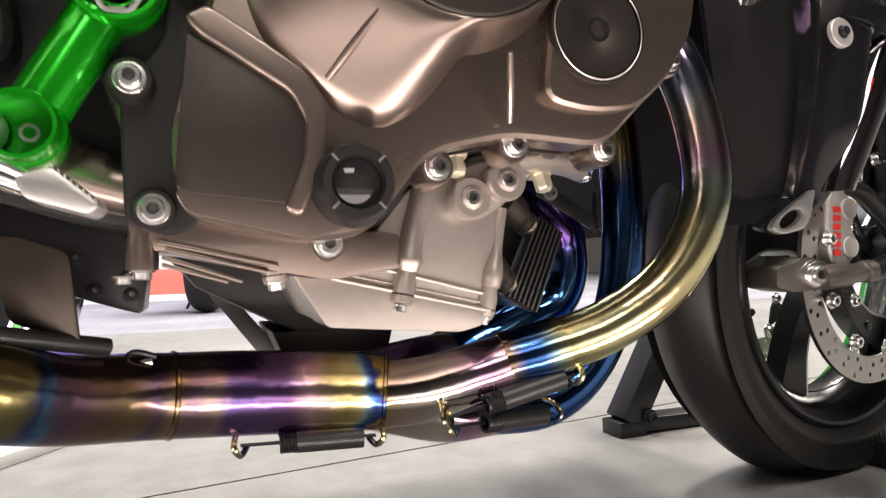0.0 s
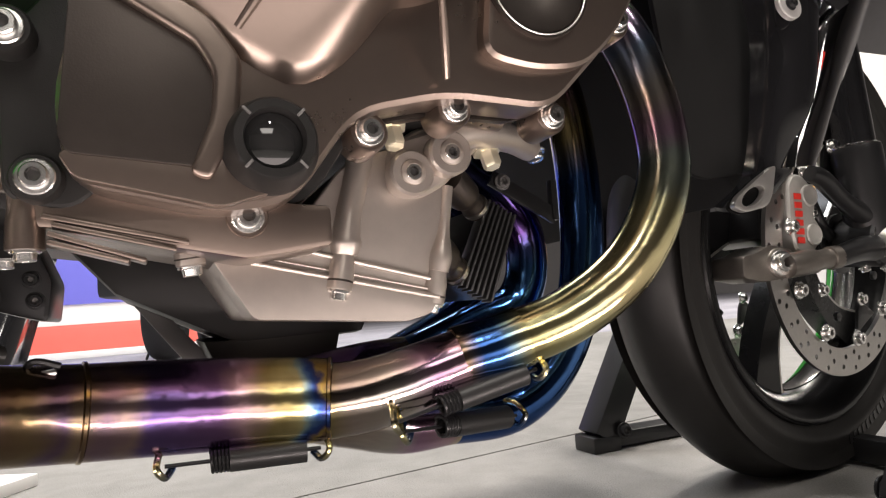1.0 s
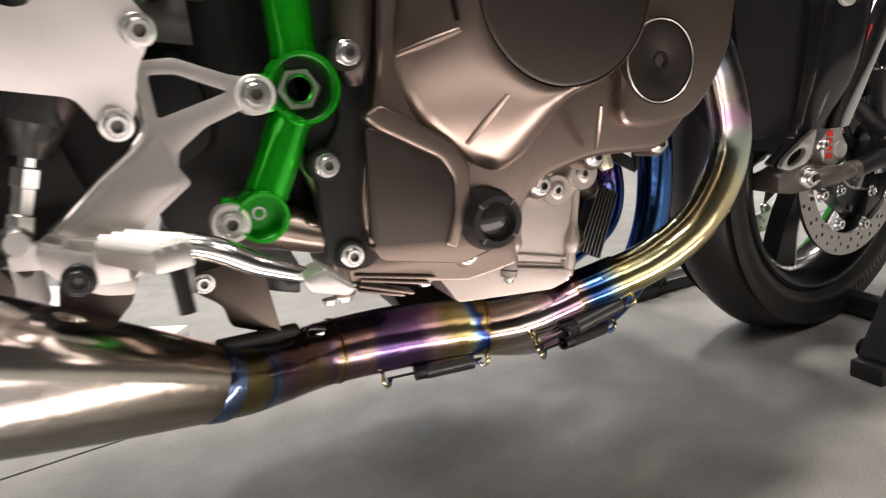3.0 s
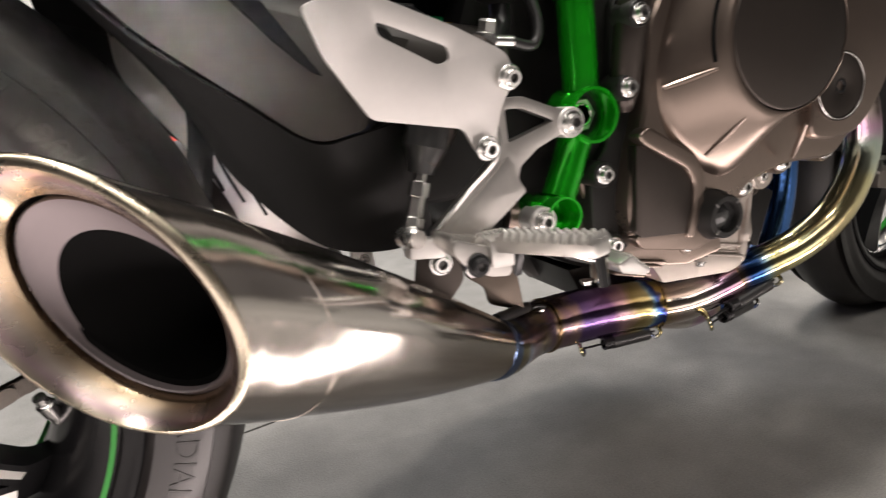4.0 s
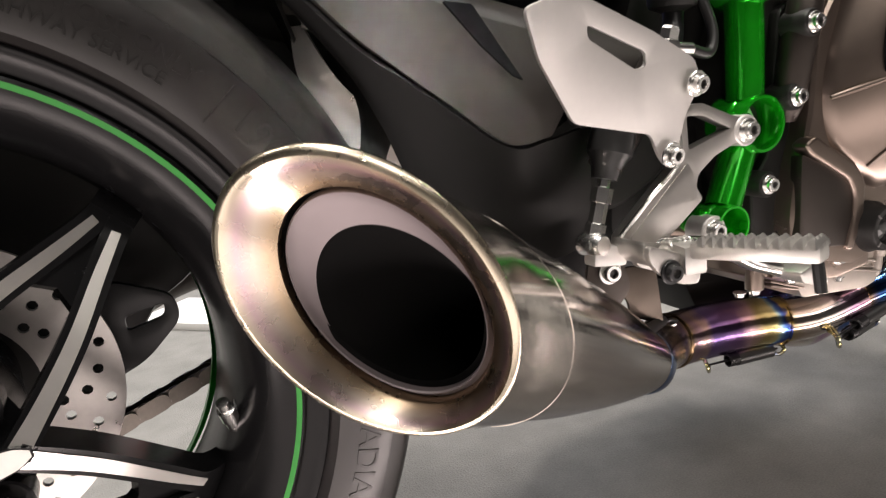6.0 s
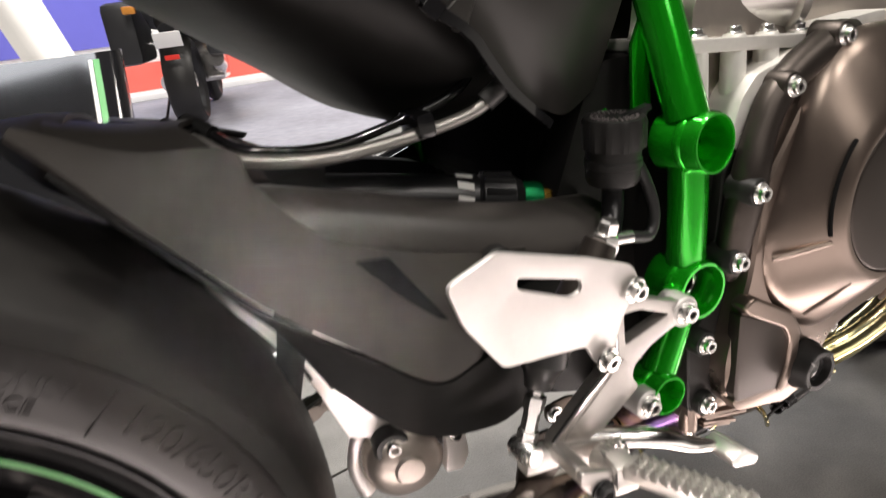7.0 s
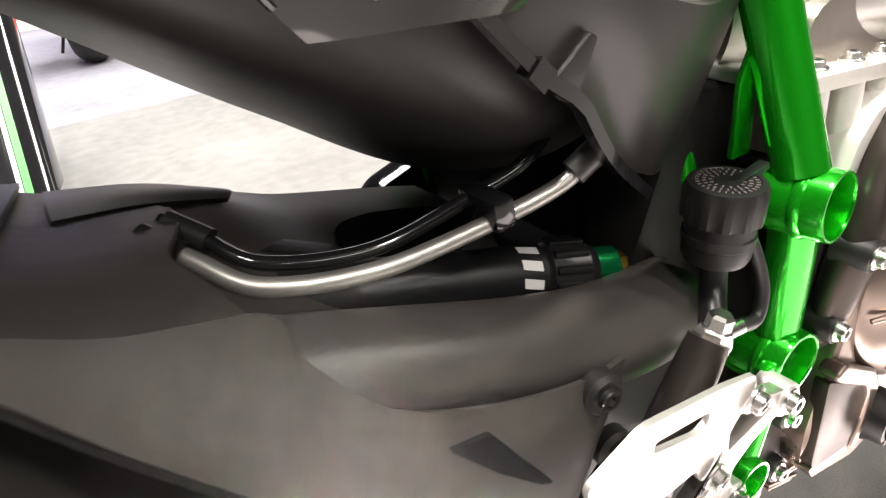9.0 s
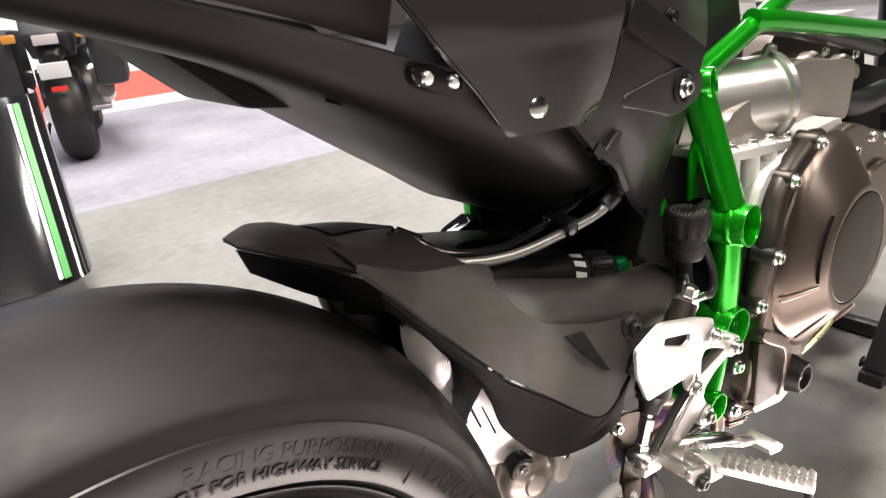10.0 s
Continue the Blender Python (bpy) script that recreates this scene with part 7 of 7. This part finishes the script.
    # added black block paints the shade of the empty space behind the shock
    part("void_block", slab(rounded([(0.09, 0.47), (0.10, 0.60), (0.02, 0.60), (0.0, 0.52), (0.03, 0.47)], 0.01), 0.50, 0.74, bev=0.005), SOOTSHADE, bike, "black block painting the dark inner space")
    part("chain_guard", slab(rounded([(-0.080, 0.495), (-0.050, 0.520), (-0.012, 0.532), (0.0, 0.49)], 0.005), 0.70, 0.73, bev=0.003), GLOSSBLACK, bike)


seat_unit()


# ---- stand under the fork ----
def paddock_stand():
    st = thing("paddock_stand", (0.77, 0.69, 0.0), "black painted steel front paddock stand on the carpet", "stand")
    paint = mat("black_stand_paint", (0.016, 0.016, 0.017), 0.35, 0.0, 0.15, 20, 0.05, 400)
    for y, s in ((0.470, -1), (0.925, 1)):
        leg = part("leg", bar((0.772 if s > 0 else 0.792, y, 0.02), (0.880 if s > 0 else 0.905, y, 0.205), 0.042 if s > 0 else 0.034, 0.050 if s > 0 else 0.040, 0.003, (0, 1, 0)), paint, st, "square black leg")
        part("upright", bar((0.885, y, 0.19), (0.975, y - 0.01 * s, 0.275), 0.020, 0.026, 0.003, (0, 1, 0)), paint, leg)
        part("foot", box((0.772 if s > 0 else 0.792, y, 0.012), (0.050, 0.052 if s > 0 else 0.044, 0.024), None, 0.003), paint, st)
        part("foot_arm", bar((0.78, y, 0.016), (0.96, y + 0.01 * s, 0.012), 0.045, 0.022, 0.002), paint, st)
        bolt(st, (0.80, y - 0.03 * s, 0.03), (0, -1, 0), 0.009, DARKMETAL)
    part("cross_bar", bar((0.97, 0.47, 0.02), (0.97, 0.93, 0.02), 0.03, 0.03, 0.003), paint, st)


paddock_stand()


# ---- things further off ----
def simple_bike(name, place, turn, label, body_colour, mats):
    """A parked motorcycle: wheels, engine, tank, seat, panniers, exhaust."""
    b = thing(name, place, label, "motorcycle")
    m0 = Matrix.Translation(place) @ Matrix.Rotation(radians(turn), 4, "Z")
    paint, dark, shine = mats

    def pl(nm, bm, mt, lb=""):
        bmesh.ops.transform(bm, matrix=m0, verts=bm.verts)
        return part(nm, bm, mt, b, lb)
    for nm, x, r, w in (("rear_wheel", 0.0, 0.31, 0.10), ("front_wheel", 1.5, 0.30, 0.06)):
        mw = Matrix.Translation((x, 0, r)) @ FACING
        w1 = pl("tyre", lathe(bmesh.new(), [(r - 0.09, -w * 0.8), (r - 0.05, -w), (r - 0.025, -w * 0.8), (r, -w * 0.25), (r, w * 0.25), (r - 0.025, w * 0.8), (r - 0.05, w), (r - 0.09, w * 0.8)], mw, 48), RUBBER, "black road tyre")
        pl("rim", lathe(bmesh.new(), [(r - 0.09, -w * 0.8), (r - 0.11, -0.03), (r - 0.11, 0.03), (r - 0.09, w * 0.8)], mw, 40), dark)
        pl("hub", lathe(bmesh.new(), [(0, -0.07), (0.05, -0.07), (0.06, 0), (0.05, 0.07), (0, 0.07)], mw, 24), shine, "bright hub")
        for k in range(5):
            a = 2 * math.pi * k / 5
            pl("spoke", bar(mw @ V(0.04 * math.cos(a), 0.04 * math.sin(a), 0), mw @ V((r - 0.1) * math.cos(a), (r - 0.1) * math.sin(a), 0), 0.025, 0.03, 0.004), dark)
    pl("drive_housing", tube(bmesh.new(), [(0.0, 0.10, 0.31, 0.07), (0.25, 0.11, 0.33, 0.05), (0.55, 0.10, 0.36, 0.05)], None, 16, 16), shine, "bright shaft drive housing")
    pl("engine_block", slab(rounded([(0.45, 0.25), (1.0, 0.24), (1.1, 0.45), (0.95, 0.62), (0.5, 0.58)], 0.04), -0.22, 0.22, bev=0.02), shine, "bright cast engine")
    pl("fuel_tank", box((0.85, 0, 0.85), (0.55, 0.36, 0.30), None, 0.10), paint)
    pl("seat", box((0.30, 0, 0.78), (0.75, 0.32, 0.14), None, 0.05), dark, "black seat")
    pl("tail", slab(rounded([(-0.35, 0.80), (-0.25, 0.95), (0.15, 0.90), (0.2, 0.72), (-0.1, 0.66)], 0.04), -0.13, 0.13, bev=0.03), dark)
    pl("rear_fender", tube(bmesh.new(), [(-0.30, 0, 0.66, 0.05), (-0.20, 0, 0.72, 0.08), (0.0, 0, 0.74, 0.09)], None, 10, 16), dark)
    pl("number_plate", box((-0.34, 0, 0.60), (0.01, 0.17, 0.10), Matrix.Rotation(radians(-20), 4, "Y"), 0.004), WHITE, "blank pale plate")
    pl("tail_lamp", box((-0.345, 0, 0.78), (0.02, 0.14, 0.06), None, 0.01), mat("lamp_lens", (0.5, 0.45, 0.45), 0.1), "pale tail lamp")
    pl("reflector", box((-0.33, 0.0, 0.49), (0.01, 0.09, 0.03), None, 0.003), RED, "red reflector")
    for s in (-1, 1):
        pl("pannier", box((0.10, 0.30 * s, 0.66), (0.55, 0.20, 0.40), None, 0.05), dark, "dark grey hard pannier")
        pl("muffler", tube(bmesh.new(), [(-0.10, 0.24 * s, 0.44, 0.055), (0.30, 0.22 * s, 0.38, 0.055), (0.55, 0.2 * s, 0.32, 0.03)], None, 12, 20), shine, "bright muffler") if s < 0 else None
        pl("indicator", box((-0.25, 0.20 * s, 0.80), (0.05, 0.08, 0.05), None, 0.012), mat("amber_lens", (0.6, 0.25, 0.05), 0.15))
        pl("fork_leg", tube(bmesh.new(), [(1.5, 0.11 * s, 0.30), (1.25, 0.11 * s, 0.90)], 0.03, 4, 14), shine)
    pl("fairing", slab(rounded([(1.05, 0.55), (1.45, 0.70), (1.50, 0.95), (1.25, 1.15), (1.0, 0.85)], 0.05), -0.24, 0.24, bev=0.05), paint)
    pl("windscreen", surface([[(1.30, -0.20, 1.05), (1.36, 0, 1.08), (1.30, 0.20, 1.05)], [(1.10, -0.17, 1.35), (1.16, 0, 1.38), (1.10, 0.17, 1.35)]], 8, 10, 0.004), GLASS)
    pl("handlebar", tube(bmesh.new(), [(1.05, -0.38, 1.02), (1.18, -0.15, 1.05), (1.18, 0.15, 1.05), (1.05, 0.38, 1.02)], 0.014, 20, 12), dark)
    pl("side_stand", bar((0.62, 0.20, 0.28), (0.58, 0.30, 0.0), 0.02, 0.02, 0.003), dark)
    return b


DARKPAINT = mat("graphite_paint", (0.05, 0.055, 0.06), 0.25, 0.3, coat=0.5)
BLUEPAINT = mat("bright_blue_paint", (0.02, 0.22, 0.75), 0.2, 0.1, coat=0.6)
simple_bike("touring_motorcycle", (0.19, 5.10, 0.0), 76, "dark touring motorcycle with panniers parked on the aisle carpet", DARKPAINT, (DARKPAINT, mat("satin_black", (0.02, 0.02, 0.021), 0.4), ALUBRIGHT))
simple_bike("blue_motorcycle", (8.0, 4.5, 0.12), 190, "bright blue motorcycle on a low display plinth", BLUEPAINT, (BLUEPAINT, BLUEPAINT, ALU))


def displays():
    # island of coloured panels beyond the aisle
    c = mat("laminate_white", (0.80, 0.79, 0.77), 0.35, 0.0, 0.03, 4)
    isl = thing("display_island", (0.3, 8.3, 0), "low white display island with red base band", "display")
    part("plinth", box((-0.55, 7.75, 0.03), (5.1, 0.5, 0.06), None, 0.006), c, isl, "white plinth")
    part("base_band", box((-1.5, 8.05, 0.17), (6.6, 0.1, 0.34), None, 0.004), mat("coral_red_panel", (0.75, 0.13, 0.10), 0.4, 0, 0.03), isl, "coral red band")
    part("panel", box((-1.5, 8.06, 1.20), (6.6, 0.1, 1.72), None, 0.004), c, isl, "white panel")
    part("panel", box((-2.3, 8.00, 1.30), (5.0, 0.02, 1.5), None, 0.004), mat("violet_blue_panel", (0.16, 0.16, 0.62), 0.4, 0, 0.03), isl, "violet-blue panel")
    # white column
    tagged(part("display_column", box((-2.4, 6.6, 1.6), (0.38, 0.30, 3.2), None, 0.01), c, None), "plain white display column", "column")
    # floor board by the near aisle
    tagged(part("floor_board", box((-0.17, 1.236, 0.010), (0.30, 0.14, 0.02), Matrix.Rotation(radians(58), 4, "Z"), 0.003), c, None), "thin white board lying on the carpet", "board")
    tagged(part("floor_board", box((-0.36, 1.83, 0.010), (0.36, 0.22, 0.02), Matrix.Rotation(radians(-45), 4, "Z"), 0.003), c, None), "thin white board lying on the carpet beyond another", "board")
    # banner wall behind the front wheel
    ban = thing("banner_wall", (10.5, 6.2, 0), "white and orange banner wall with black header strip", "banner")
    part("wall_panel", box((10.5, 6.2, 1.7), (5.0, 0.1, 3.4), None, 0.004), c, ban)
    part("side_panel", box((12.6, 6.1, 2.4), (1.8, 0.04, 1.0), None, 0.002), mat("grey_print", (0.25, 0.24, 0.24), 0.5, 0, 0.1, 2), ban)
    part("orange_panel", box((10.5, 6.13, 0.95), (5.0, 0.02, 1.0), None, 0.002), mat("orange_print", (0.80, 0.45, 0.14), 0.5, 0, 0.2, 2), ban)
    part("header_strip", box((10.5, 6.12, 1.64), (5.0, 0.03, 0.34), None, 0.002), SOOTSHADE, ban, "black header strip")
    bm = letters("R PRIX GR", 0.24, 0.002)
    bmesh.ops.transform(bm, matrix=Matrix.Translation((9.75, 6.10, 1.62)) @ Matrix.Rotation(radians(90), 4, "X"), verts=bm.verts)
    part("header_lettering", bm, WHITE, ban, "white block letters")
    tagged(part("display_plinth", box((7.3, 4.4, 0.06), (2.8, 1.2, 0.12), None, 0.006), c, None), "low white display plinth", "plinth")


displays()


def neighbour():
    """The black flank of the motorcycle parked beside, with a white and a green stripe."""
    n = thing("parked_motorcycle", (-0.9, 2.6, 0.0), "black motorcycle flank with white and green stripes", "motorcycle")
    rows, lean, back = [], lambda z: 0.045 * (z - 0.25) / 0.4, lambda z: 2.40 + 1.1 * (z - 0.25)
    for k in range(9):
        z = 0.10 + 0.065 * k
        y = back(z)
        rows.append([(-1.5, y + 0.12, z), (-1.0, y + 0.02, z), (-0.55 + lean(z), y - 0.01, z), (-0.335 + lean(z), y + 0.02, z), (-0.27 + lean(z), y + 0.14, z), (-0.26 + lean(z), y + 0.40, z)])
    body = part("fairing", surface(rows, 40, 40, 0.006), GLOSSBLACK, n, "black fairing flank")
    for name, mt, off, w in (("white_stripe", WHITE, -0.026, 0.012), ("green_stripe", GREENTRIM, -0.011, 0.020)):
        rows = [[(-0.352 + lean(z) + off, back(z) - 0.016, z), (-0.352 + lean(z) + off + w, back(z) - 0.010, z)] for z in (0.12 + 0.06 * k for k in range(9))]
        part(name, skin(rows, False, 0.004), mt, body)
    part("nose_panel", surface([[(-0.52, 2.84, 0.56), (-0.44, 2.80, 0.56), (-0.36, 2.84, 0.56)], [(-0.60, 2.95, 0.80), (-0.52, 2.90, 0.80), (-0.43, 2.95, 0.80)], [(-0.68, 3.05, 1.05), (-0.60, 3.0, 1.05), (-0.50, 3.05, 1.05)]], 14, 10, 0.006), WHITE, n, "white nose panel")
    part("wheel", lathe(bmesh.new(), [(0.20, -0.05), (0.28, -0.06), (0.30, 0), (0.28, 0.06), (0.20, 0.05)], Matrix.Translation((-0.75, 2.85, 0.30)) @ FACING, 40), RUBBER, n)


neighbour()
